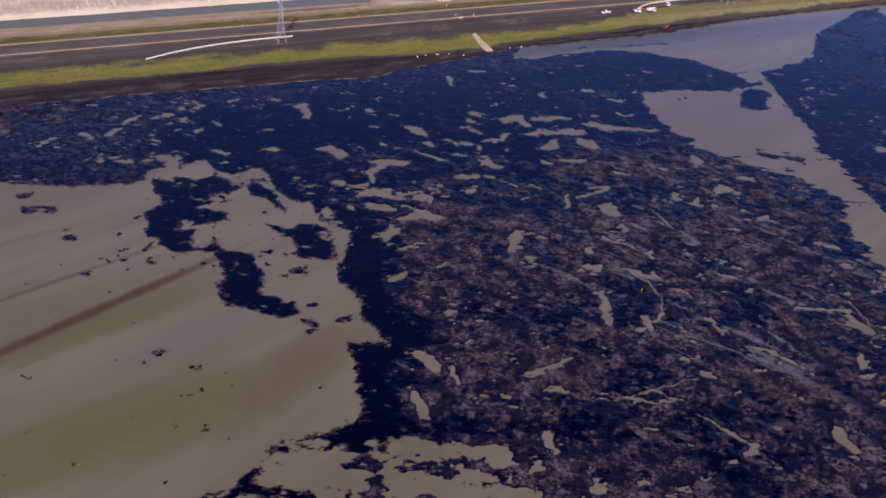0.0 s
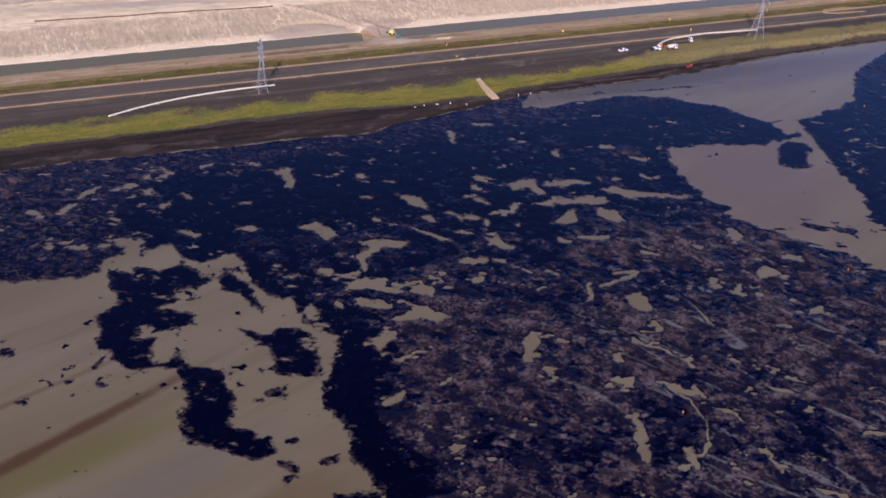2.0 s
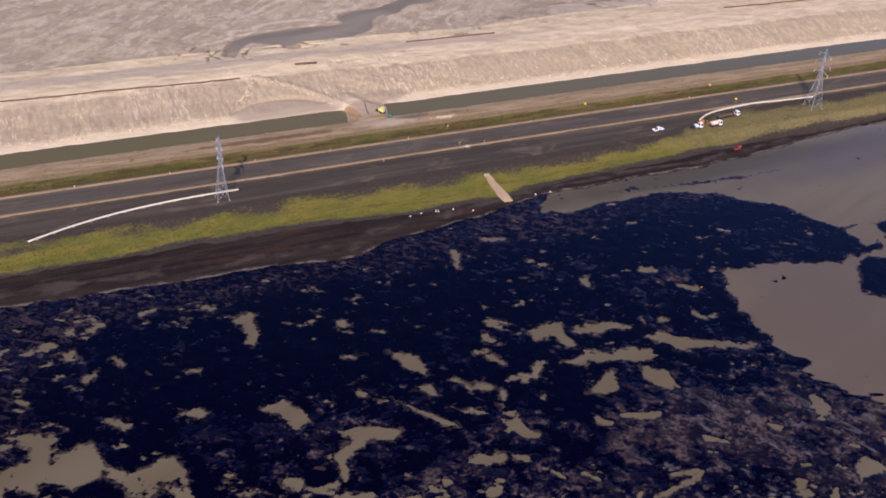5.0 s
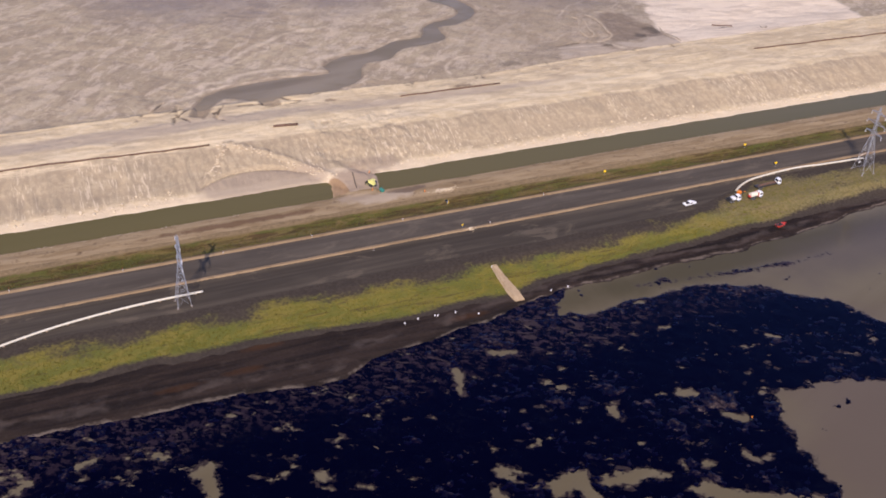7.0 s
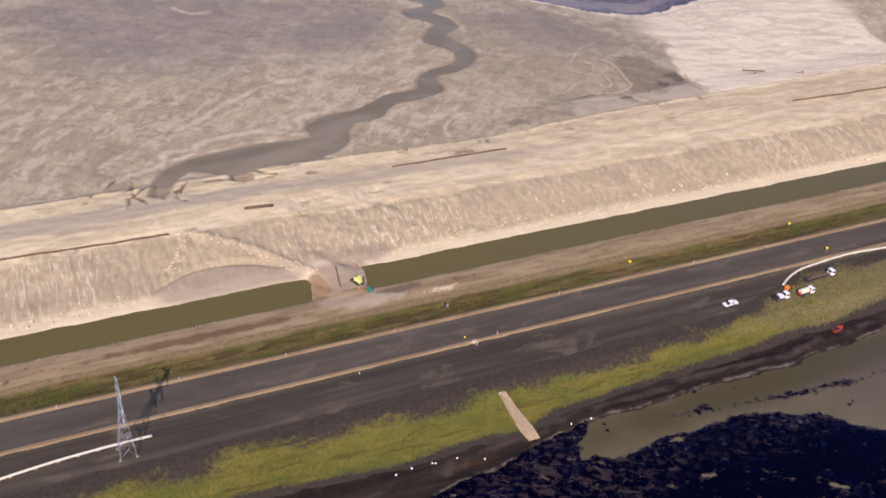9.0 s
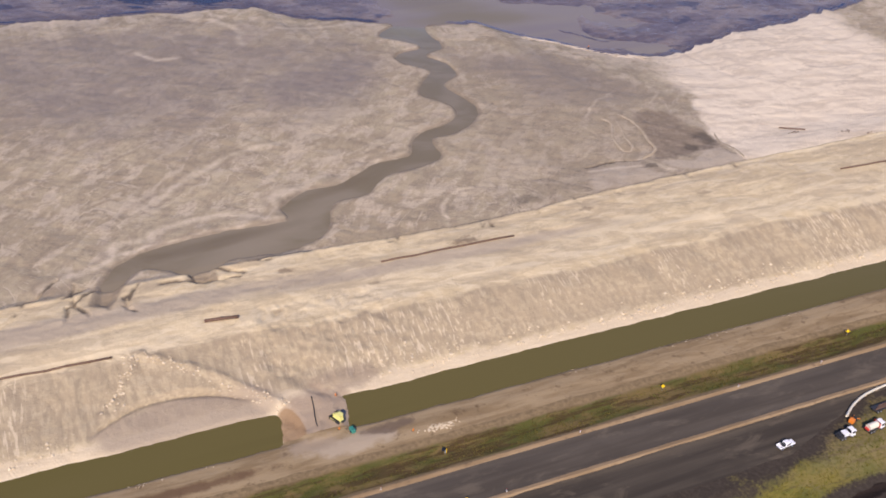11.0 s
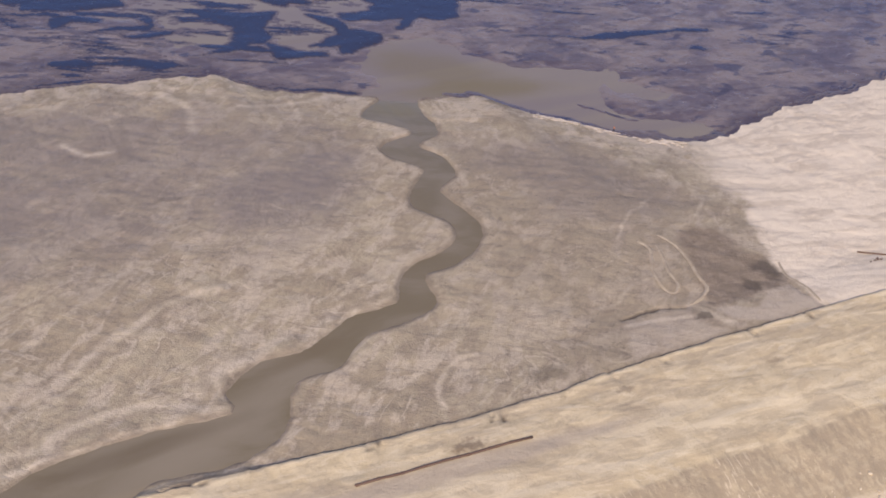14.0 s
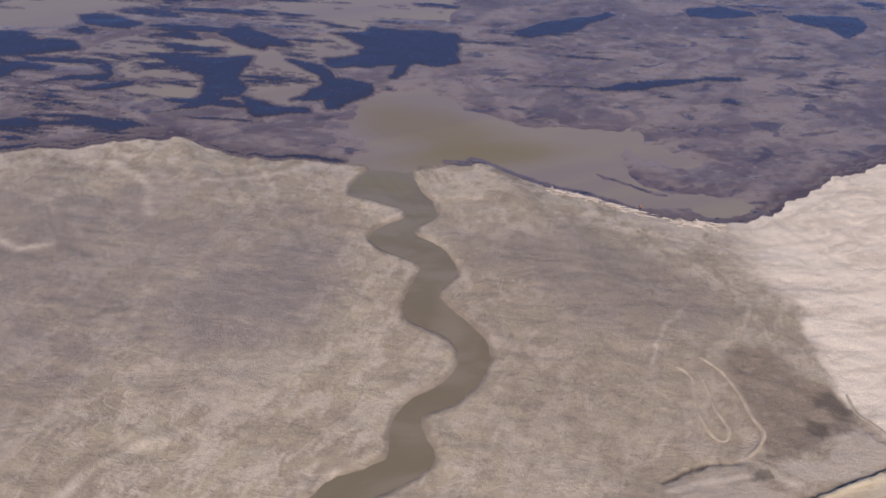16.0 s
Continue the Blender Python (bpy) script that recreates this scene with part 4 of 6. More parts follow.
fields = {
    "crack": np.exp(-((np.maximum(crack, 0) / 0.6) ** 2)) * step(fbm(gu, gv, 5, 3, 69), -0.25, 0.15),
    "levee": (np.exp(-(((stream_far - 2.6 + 2.0 * fbm(gu, gv, 18, 4, 63)) / 1.1) ** 2)) + 0.5 * np.exp(-(((stream_far - 8.0 + 5.0 * fbm(gu, gv, 22, 4, 64)) / 0.9) ** 2))) * (0.25 + 0.75 * beyond) * step(gv, 415, 435),
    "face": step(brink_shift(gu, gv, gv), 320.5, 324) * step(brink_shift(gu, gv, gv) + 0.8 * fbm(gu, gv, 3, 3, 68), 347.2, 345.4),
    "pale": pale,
    "ridge_shade": shade,
    "plate": np.maximum(step(to_polygon(nu, nv, PLATES), 0.8, -0.8), 0.7 * step(to_polygon(nu, nv, APRON), 1.5, -1.5)),
    # band where the drop's shadow is painted, just behind the step
    "scarp_shade": np.exp(-(((gv - scarp_line(gu) - 0.7) / 0.9) ** 2)) * (0.75 + 0.7 * fbm(gu, gv, 7, 4, 164, 0.6)) * step(gu, 100, 130),
    "margin": step(far_shore(gu) - gv + 1.6 * fbm(gu, gv, 5, 4, 165, 0.65), 3.2, 0.6),
    "fan": np.exp(-np.maximum(far_shore(gu) - gv, 0) / 22),
    "wetted": step(stream_far + 1.2 * fbm(gu, gv, 6, 4, 65), 1.6, 0.2),
    "dry": step(to_polygon(gu, gv, DRY_SAND) + 1.4 * bend + 1.2 * fbm(gu, gv, 3, 3, 70), 2.0 + 8 * step(gv, 440, 480), -2.0 - 8 * step(gv, 440, 480)),
    "flat": step(to_polygon(gu, gv, DARK_FLAT) + 0.6 * bend + 2.5 * fbm(gu * 0.6 + gv * 0.3, gv, 7, 4, 66, 0.65), 2.0, -1.5),
}
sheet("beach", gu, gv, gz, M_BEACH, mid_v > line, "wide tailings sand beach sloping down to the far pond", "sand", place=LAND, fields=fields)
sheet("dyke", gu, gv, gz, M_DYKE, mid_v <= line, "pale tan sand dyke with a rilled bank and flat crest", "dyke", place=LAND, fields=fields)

# stream
near = stream_far < 2.0
keep = (near[:-1, :-1] | near[1:, 1:] | near[:-1, 1:] | near[1:, :-1]) & (mid_v > 370)
wet = np.maximum(beach_base(gu, gv) - 0.30, -0.06)
wet = np.minimum(wet, 10.45 + 1.2 * step(gv, 378, 402))
sheet("stream_water", gu, gv, wet, M_STREAM, keep, "shallow grey-brown stream winding over the sand", "stream", place=LAND)


def plane(name, x0, x1, y0, y1, z, material, label, category, place=None, n=2):
    x, y = np.meshgrid(np.linspace(x0, x1, n), np.linspace(y0, y1, n))
    return sheet(name, x, y, x * 0 + z, material, None, label, category, place=place)


plane("canal_water", U0, U1, 302, 319.5, 4.0, M_CANAL, "still olive-brown water in a straight canal", "canal", LAND)
plane("pond_water", -2500, 2500, -2500, 232 + 14, 0.0, M_POND, "turbid tan pond water with brown and olive streaks", "water", LAND)
plane("far_pond_water", -2500, 2500, 490, 3500, 0.0, M_FARPOND, "pale turbid water of the far pond", "water", LAND)
plane("ground", -4000, 4000, -4000, 4500, -3.2, M_BED, "grey-brown silt bed reaching to the horizon", "ground")

# ================= floating bitumen on the near pond =================
LEFT_POOL = [(-240, 76), (-164, 78), (-140, 80), (-123, 82), (-116, 85), (-110, 89), (-109, 92), (-111, 97), (-108, 101), (-105, 103), (-104, 107), (-111, 112), (-104, 111), (-100, 107),
             (-99, 102), (-93, 108), (-89, 109), (-86, 105), (-76, 101), (-72, 105), (-67, 107), (-64, 102), (-61, 97), (-56, 91), (-50, 84), (-42, 82), (-40, 78), (-37, 71), (-31, 65),
             (-27, 63), (-22, 56), (-27, 52), (-26, 40), (-24, 32), (-16, 18), (-11, 6), (-6, -1), (-3, -6), (-15, -8), (-16, -12), (-12, -20), (-8, -40), (-9, -47), (-13, -50), (-31, -61),
             (-35, -70), (-39, -76), (-48, -83), (-62, -110), (-240, -130)]
RIGHT_POOL = [(106, 221), (125, 228), (153, 232), (166, 246), (160, 258), (175, 263), (177, 240), (180, 210), (185, 185), (184, 169), (190, 145), (197, 112),
              (212, 68), (190, 4), (176, 33), (180, 89), (177, 122), (163, 138), (147, 147), (129, 160), (118, 173), (107, 197)]
SHORE_POOL = [(41, 262), (52, 282), (87, 302), (134, 325), (179, 352), (217, 375), (290, 400), (262, 383), (224, 334), (211, 294), (196, 278), (175, 263), (158, 258),
              (142, 272), (115, 280), (95, 279), (69, 268), (50, 257), (41, 256)]
# dark tongues in the open pool: from, to, half width
TONGUES = [(-146, 60, -138, 61, 2.6), (-152, 70, -150, 71, 2.0), (-29, 12, -28, 12, 1.5), (-31, 2, -28, 0, 1.3), (160, 240, 170, 246, 3), (-125, 41, -124, 41, 1.5),
           (-128, 47, -127, 47, 1.0), (-39, 31, -37, 32, 1.5), (-28, -4, -27, -4, 1.1), (-18, 5, -16, 6, 1.4), (-75, -23, -72, -20, 1.2), (-43, 27, -42, 27, 1.0), (-60, -27, -60, -27, 0.8),
           (-111, 20, -110, 20, 0.9), (154, 165, 157, 158, 1.3), (157, 158, 163, 144, 1.0), (165, 163, 171, 154, 1.6), (171, 154, 174, 148, 1.0), (145, 157, 137, 154, 0.9), (-92, 46, -95, 37, 0.8)]
# dark rafts along the rim of that pool
RAFT_A = [(-107, 92), (-102, 92), (-98, 88), (-100, 93), (-97, 95), (-89, 93), (-83, 100), (-76, 94), (-72, 89), (-74, 84), (-80, 83), (-81, 80), (-79, 77), (-84, 71),
          (-77, 69), (-71, 70), (-70, 64), (-74, 61), (-87, 60), (-88, 54), (-80, 55), (-81, 49), (-79, 43), (-74, 43), (-72, 50), (-69, 44), (-69, 39), (-82, 39),
          (-90, 41), (-92, 45), (-98, 47), (-99, 54), (-104, 63), (-104, 66), (-98, 72), (-104, 81)]
RAFT_B = [(-69, 97), (-63, 91), (-57, 88), (-53, 81), (-48, 76), (-49, 72), (-56, 77), (-62, 83), (-67, 85)]
RAFT_C = [(-57, 64), (-52, 63), (-45, 60), (-42, 65), (-34, 63), (-30, 59), (-26, 52), (-26, 41), (-40, 41), (-44, 54), (-50, 56)]
RAFT_E = [(156, 224), (160, 233), (165, 238), (172, 238), (174, 231), (169, 222), (168, 213), (160, 210), (155, 212)]
RAFT_D = [(-71, 39), (-68, 42), (-57, 43), (-51, 28), (-47, 15), (-35, 11), (-33, 7), (-38, 3), (-47, 3), (-60, 8), (-64, 16), (-65, 27)]
# gaps of open water in the mats
GAPS_A = [(-28, 174, -27, 174, 2.4), (17, 147, 21, 146, 1.8), (19, 172, 22, 170, 1.5), (55, 210, 56, 206, 1.8), (76, 219, 80, 218, 1.7), (8, 222, 9, 212, 1.8), (89, 209, 94, 208, 1.4), (-34, 101, -31, 100, 2), (71, 32, 72, 15, 2.2), (44, -17, 56, -9, 1.5), (8, -11, 14, -18, 3), (8, -32, 12, -42, 2.2), (19, -17, 21, -25, 1.8), (49, -46, 50, -53, 2.2), (84, 19, 86, 12, 1.8), (138, -33, 140, -42, 3), (158, 30, 163, 21, 3), (-5, 31, 0, 35, 2)]
GAPS_B = [(155, 7, 155, 1, 2), (4, -56, 37, -56, 3.5), (-29, -69, -7, -73, 5), (5, -71, 45, -72, 4), (139, 33, 159, 34, 1), (161, 81, 167, 78, 2.5), (-148, 126, -143, 124, 1.8), (-133, 142, -130, 146, 1.6), (-138, 128, -134, 134, 1.2), (213, 175, 216, 174, 3), (50, 178, 64, 183, 2.2), (27, 151, 35, 153, 1.4), (35, 153, 37, 160, 1.3), (16, 164, 19, 164, 1.2), (20, 162, 25, 159, 1.2), (20, 180, 26, 180, 1.1), (25, 144, 26, 143, 1.2), (10, 148, 15, 145, 1.2)]
GAPS_C = [(15, 135, 19, 134, 1.3), (16, 114, 24, 116, 1.9), (28, 116, 31, 115, 1.3), (39, 111, 41, 108, 1.2), (46, 111, 50, 109, 1.6), (21, 102, 23, 103, 1.6), (8, 101, 9, 99, 1.1), (-8, 95, -5, 94, 1.3), (61, 137, 71, 138, 1.7), (72, 113, 81, 115, 1.6), (43, 99, 45, 100, 1.4), (53, 134, 56, 133, 1.4), (-27, 82, -25, 80, 1.8), (36, 143, 37, 143, 0.9), (-19, 139, -17, 139, 1.2), (-24, 156, -22, 156, 1.1), (-17, 171, -14, 171, 0.9), (79, 187, 81, 187, 1.1)]
GAPS_D = [(72, 188, 73, 185, 1.2), (65, 182, 68, 182, 0.9), (-73, 143, -69, 145, 1.3), (134, 104, 136, 104, 1.4), (82, 83, 84, 79, 1.8), (105, 138, 108, 136, 1.3), (67, 104, 79, 113, 1.4), (74, 251, 78, 252, 0.9), (19, 233, 26, 233, 1.2), (-88, 120, -84, 119, 1.6), (-119, 130, -118, 130, 1.3), (-96, 149, -93, 145, 1), (-90, 175, -94, 172, 1.3), (92, 192, 94, 190, 1), (-145, 193, -141, 191, 0.9)]
# the larger gaps, by their outlines
LEADS_A = [
    [(-47.8, 129.5), (-40.8, 135), (-33.4, 131.3), (-31.5, 124.6), (-35.8, 120.7), (-38.7, 127.2), (-43.7, 128.3)],
    [(-23.5, 122.2), (-12.3, 125.2), (-5.4, 124.3), (-6.9, 118.8), (-13.6, 118.4), (-17.8, 113), (-18.7, 103.5), (-21.2, 104.7), (-21.5, 112.6), (-17.5, 119.5)],
    [(-11.1, 160.2), (-2.7, 159.3), (1.2, 154), (-0.1, 150), (-5.4, 153.1)],
    [(-2.8, 144), (2.2, 146.5), (5.1, 139.5), (2.5, 139.2)],
    [(-9.3, 136.7), (2.8, 133.9), (7.7, 129.3), (10.9, 128), (7, 126.5), (-1.1, 132.7)],
    [(-23.9, 93.9), (-17.3, 99.1), (-11.2, 95.9), (-11.4, 90.9), (-18.3, 91.6)],
    [(-20.8, 82.3), (-12.2, 84.3), (-7.8, 83.7), (-8.5, 81.4), (-16.9, 79.2)],
]
LEADS_B = [
    [(-7.9, 74.8), (1.9, 82.5), (9.6, 80.6), (10.8, 78.1), (2.3, 75.8), (-4.4, 73.3)],
    [(-1.4, 93.5), (1.9, 96.8), (6.6, 92.9), (6, 87.1), (2.4, 89.6)],
    [(-36.3, 75.7), (-34.3, 79.5), (-32.1, 76.2), (-32.9, 70.3), (-34.9, 70.6)],
    [(-13.6, 63.9), (-8.9, 66.9), (-4.8, 68.6), (-4.6, 64.8), (-8, 57.1), (-10.3, 55.7), (-12.4, 60.3)],
    [(-29.8, 61), (-26.9, 63.8), (-23, 59.2), (-22.5, 49.8), (-23.6, 40.6), (-25.6, 38.2), (-26.8, 49.3)],
    [(24.5, 132.3), (29.4, 133.6), (36.2, 126.5), (33.2, 123.5), (26.5, 128.1)],
    [(53.2, 151), (59.8, 157.5), (60.1, 148.1), (54.9, 145.6), (50.9, 147)],
    [(68.4, 160.5), (76.7, 159.6), (80.8, 150.7), (73.7, 151.6), (68.9, 154.8)],
]
LEADS_C = [
    [(72.1, 177.1), (77, 181.9), (85.3, 178.8), (96.1, 178.1), (113.1, 176.2), (95.5, 173.9), (84.6, 172.5), (76.3, 175.5)],
    [(43.4, 161.2), (54.2, 166.6), (65, 170), (73.7, 171.1), (72.6, 165), (60.3, 163.4), (51.6, 159.6)],
    [(32, 176), (39.7, 179.1), (45.3, 182), (47.6, 171.8), (50, 168.1), (45.8, 168.7), (42.8, 175.3), (35.2, 172.3)],
    [(81.6, 132.9), (88.8, 128.7), (92.3, 125.8), (86.6, 126.8), (83.1, 129.7)],
    [(118.8, 151.6), (122.4, 153.9), (125.6, 145.2), (119.9, 142)],
    [(125.1, 121.4), (130.8, 125.3), (135.5, 121), (130.6, 116.6), (124.7, 116)],
    [(116.1, 111), (118.9, 111.3), (117.2, 103.6), (114.3, 104.8)],
    [(107.2, 113.1), (110.4, 115), (108.6, 109.2), (106, 108.9)],
]
LEADS_D = [
    [(139.6, 98.8), (145.7, 103.8), (144.8, 97.9), (139.3, 94.5)],
    [(35.4, 66.4), (39.8, 71.9), (43.2, 72.3), (42, 63.4), (40.8, 56), (37.3, 56.9), (37, 64.1)],
    [(65.3, 50.4), (71.3, 53.2), (72.1, 47.7), (68.9, 47.4), (65.8, 48.2)],
    [(75.4, 99), (81.1, 101.1), (83.3, 91.3), (79.3, 88.1), (75.7, 94.7)],
    [(62.3, 105), (64.3, 106.7), (62.3, 94.7), (58.9, 92.9)],
    [(65.9, 63.4), (69.4, 64.9), (70.4, 59), (67.1, 59.1)],
    [(-63.5, 171.8), (-57.9, 176.8), (-54.4, 168.8), (-54.2, 157.8), (-57.2, 160.3), (-59, 168.2)],
    [(-110, 161.5), (-105.7, 164.9), (-105.1, 159.3)],
    [(-124.6, 103.7), (-120.6, 108), (-118.8, 102.8)],
    [(-117.5, 104.6), (-113.4, 111.5), (-112.7, 106.7)],
]
LEADS_E = [
    [(-111.9, 110), (-106.1, 112.4), (-100.6, 106.5), (-104.2, 106.1)],
    [(77.8, 53.9), (86.8, 50.2), (95.4, 45.5), (94.4, 44.1), (83.3, 48.1)],
    [(95.4, 99.7), (99.4, 91.6), (103.1, 81.9), (99.9, 85.3)],
    [(136.5, 132.6), (145.1, 135.3), (144.7, 130.2), (136.9, 130.3)],
    [(-69.4, 125.2), (-65.2, 128.1), (-60.9, 126.2), (-64.2, 123.4)],
    [(-112.3, 148.4), (-107.6, 149.8), (-106.9, 145.2), (-110.2, 144.8)],
    [(-102.9, 137.1), (-99.3, 142), (-97.9, 139.2), (-100.5, 135.6)],
]

px, py = np.meshgrid(np.arange(-235.0, 300.0, 0.6), np.arange(-115.0, 395.0, 0.6))
pu, pv = uv(px, py)
ragged = 1.3 * fbm(px, py, 14, 5, 71, 0.62) + 1.5 * fbm(px, py, 3.6, 3, 72, 0.65)
wx = px + 1.6 * fbm(px, py, 9, 3, 73) + 1.4 * fbm(px, py, 3.5, 3, 173)
wy = py + 1.6 * fbm(px, py, 9, 3, 74) + 1.4 * fbm(px, py, 3.5, 3, 174)
d = np.minimum(np.minimum(to_polygon(wx, wy, LEFT_POOL), to_polygon(wx, wy, RIGHT_POOL)), to_polygon(wx, wy, SHORE_POOL))
for raft_line in (RAFT_A, RAFT_B, RAFT_C, RAFT_D, RAFT_E):
    d = np.maximum(d, -to_polygon(wx, wy, raft_line))
for ax, ay, bx, by, r in TONGUES:
    d = np.maximum(d, r - to_segment(wx, wy, ax, ay, bx, by))
for au, av, bu, bv in ((182, 218.5, 202, 216.4), (202, 216.4, 221, 213.4), (221, 213.4, 262, 212)):
    d = np.maximum(d, 0.05 - to_segment(pu, pv + 1.5 * fbm(px, py, 9, 3, 79), au, av, bu, bv) * 0.7)
crumbs = fbm(px, py, 4.2, 4, 78, 0.65)
cove = step(px, -116, -104) * step(px, -36, -46) * step(py, 20, 32) * step(py, 104, 96)
d = np.maximum(d, (crumbs - 0.86 + 0.44 * cove) * 7)
combed = step(px, 105, 125) * step(px, 200, 185) * step(py, 40, 70) * step(py, 215, 165)
d = d + ragged * 0.9 + combed * 9.0 * fbm(px * 0.22 + py * 0.06, py, 4.5, 4, 171, 0.62)
d = np.maximum(d, (crumbs - 0.30 + 0.17 * np.minimum(d, 0)) * 6)
lanes = []
lane_rng = random.Random(31)
for _ in range(9):
    x, y, a = lane_rng.uniform(62, 150), lane_rng.uniform(-45, 118), radians(-31 + lane_rng.uniform(-9, 9))
    r = lane_rng.uniform(0.35, 0.75)
    for _ in range(lane_rng.randint(4, 9)):
        a += radians(lane_rng.uniform(-24, 24))
        nx, ny = x + 5.5 * math.cos(a), y + 5.5 * math.sin(a)
        lanes.append((x, y, nx, ny, r * lane_rng.uniform(0.6, 1.2)))
        x, y = nx, ny
gap = np.full(px.shape, 1e9)
for ax, ay, bx, by, r in lanes:
    gap = np.minimum(gap, (to_segment(wx, wy, ax, ay, bx, by) - r) * 1.6)
sx = px + 2.2 * fbm(px, py, 6, 4, 273, 0.66)
sy = py + 2.0 * fbm(px, py, 6, 4, 274, 0.66)


def window(x0, x1, y0, y1, pad=14):
    """The part of the pond's grid round a box."""
    a, b = (max(int((q + 235.0) / 0.6), 0) for q in (x0 - pad, x1 + pad))
    c, e = (max(int((q + 115.0) / 0.6), 0) for q in (y0 - pad, y1 + pad))
    return np.s_[c:e, a:b]


for ax, ay, bx, by, r in GAPS_A + GAPS_B + GAPS_C + GAPS_D:
    w = window(min(ax, bx), max(ax, bx), min(ay, by), max(ay, by))
    my = (ay + by) / 2
    flat = 0.78 if abs(by - ay) < 7 else 1.0
    far = to_segment(sx[w], my + (sy[w] - my) * flat, ax, my + (ay - my) * flat, bx, my + (by - my) * flat)
    gap[w] = np.minimum(gap[w], (far - r * 0.66) / (0.55 + 0.3 * r))
tx, ty = px + 3.2 * fbm(px, py, 7, 5, 373, 0.68), py + 3.6 * fbm(px, py, 7, 5, 374, 0.68)
lead = np.full(px.shape, 1e9)
for line in LEADS_A + LEADS_B + LEADS_C + LEADS_D + LEADS_E:
    xs, ys = zip(*line)
    w = window(min(xs), max(xs), min(ys), max(ys))
    lead[w] = np.minimum(lead[w], to_polygon(tx[w], ty[w], line))
gap = gap * 1.3 + 1.1 * fbm(px, py, 5.0, 3, 75, 0.6) + 0.6 * fbm(px, py, 1.9, 2, 275)
gap = np.minimum(gap, lead * 1.1 + 0.35 * fbm(px, py, 2.5, 3, 75, 0.6))
d = np.minimum(d, gap)
broken = fbm(px * 0.62 - py * 0.08, py, 3.4, 4, 76, 0.62) + 0.34 * fbm(px, py, 22, 3, 276)
inner = step(py, 120, 60) * step(px, -40, 10)
fringe = step(px, -70, -56) * step(px, 24, 6) * step(py, 36, 46) * step(py, 112, 100)
loose = 0.60 - 0.15 * inner - 0.20 * fringe - 0.50 * step(py, -46, -62) * step(px, 70, 20) - 0.10 * step(px, -90, -130) - 0.22 * np.exp(-np.maximum(gap, 0) / 2.5)
d = np.minimum(d, (loose - broken) * 7)
border = np.minimum(np.minimum(px + 235, 285 - px + 30 * fbm(px, py, 70, 4, 279)), py + 115)
d = np.minimum(d, border - 9 + 12 * fbm(px, py, 26, 5, 278, 0.62))
mat_z = np.clip(0.02 + d * 0.06, 0.015, 0.09) + np.where(d > 0.5, 0.07 * fbm(px, py, 3.5, 4, 77, 0.65), 0)
on_pond = pv < np.interp(pu, NEAR_U, NEAR_V) + 1.5
top = np.maximum.reduce([d[:-1, :-1], d[1:, 1:], d[:-1, 1:], d[1:, :-1]])
scum = 0.12 + 0.45 * step(pv, 175, 205) + 0.5 * step(px, -85, -130) + 0.12 * step(py, 175, 120) + 0.30 * fbm(px, py, 40, 3, 277) + 0.5 * np.exp(-(((px - 33) / 14) ** 2 + ((py - 250) / 10) ** 2))
sheet("bitumen_mat", px, py, mat_z, M_BITUMEN, (top > -0.8) & on_pond[:-1, :-1], "black glossy mat of floating bitumen broken by water gaps", "bitumen mat", kind="stuff",
      fields={"film": np.clip(d, -2, 8), "wisp": np.clip(scum, 0, 1)})

# weathered brown crust lying on the mats
w = step(py + 0.25 * np.abs(px - 60), 215, 85) * step(px, -30, 10) + 0.6 * step(px, -88, -130) * step(py, 60, 90) * step(py, 230, 150) + 0.35 * step(px, 60, 110) * step(py, 190, 130) * step(px, 190, 165)
w = np.clip(w, 0, 1) + 0.30 * step(pv, 185, 215) + 0.22
crust = 1.05 * fbm(px * 0.85, py, 3.0, 4, 81, 0.78) + 0.50 * fbm(px, py, 9, 4, 83) + 0.75 * fbm(px * 0.6, py, 24, 4, 82) + 0.76 * w - 0.76
bare = np.exp(-(np.maximum(to_polygon(px + 5 * fbm(px, py, 18, 4, 84), py, LEFT_POOL), 0) / 11) ** 2) * step(py, 100, 70)
crust = np.minimum(crust * 0.9 + 0.05 - 1.1 * bare, d * 0.5 - 0.10)
crust_z = mat_z + np.clip(crust * 0.35, -0.25, 0.16) + 0.05
cell = np.maximum.reduce([crust[:-1, :-1], crust[1:, 1:], crust[:-1, 1:], crust[1:, :-1]])
sheet("froth_crust", px, py, crust_z, M_CRUST, (cell > -0.12) & on_pond[:-1, :-1], "dull brown weathered froth crust on the bitumen", "crust", kind="stuff", fields={"lay": np.clip(crust, -1, 2)})

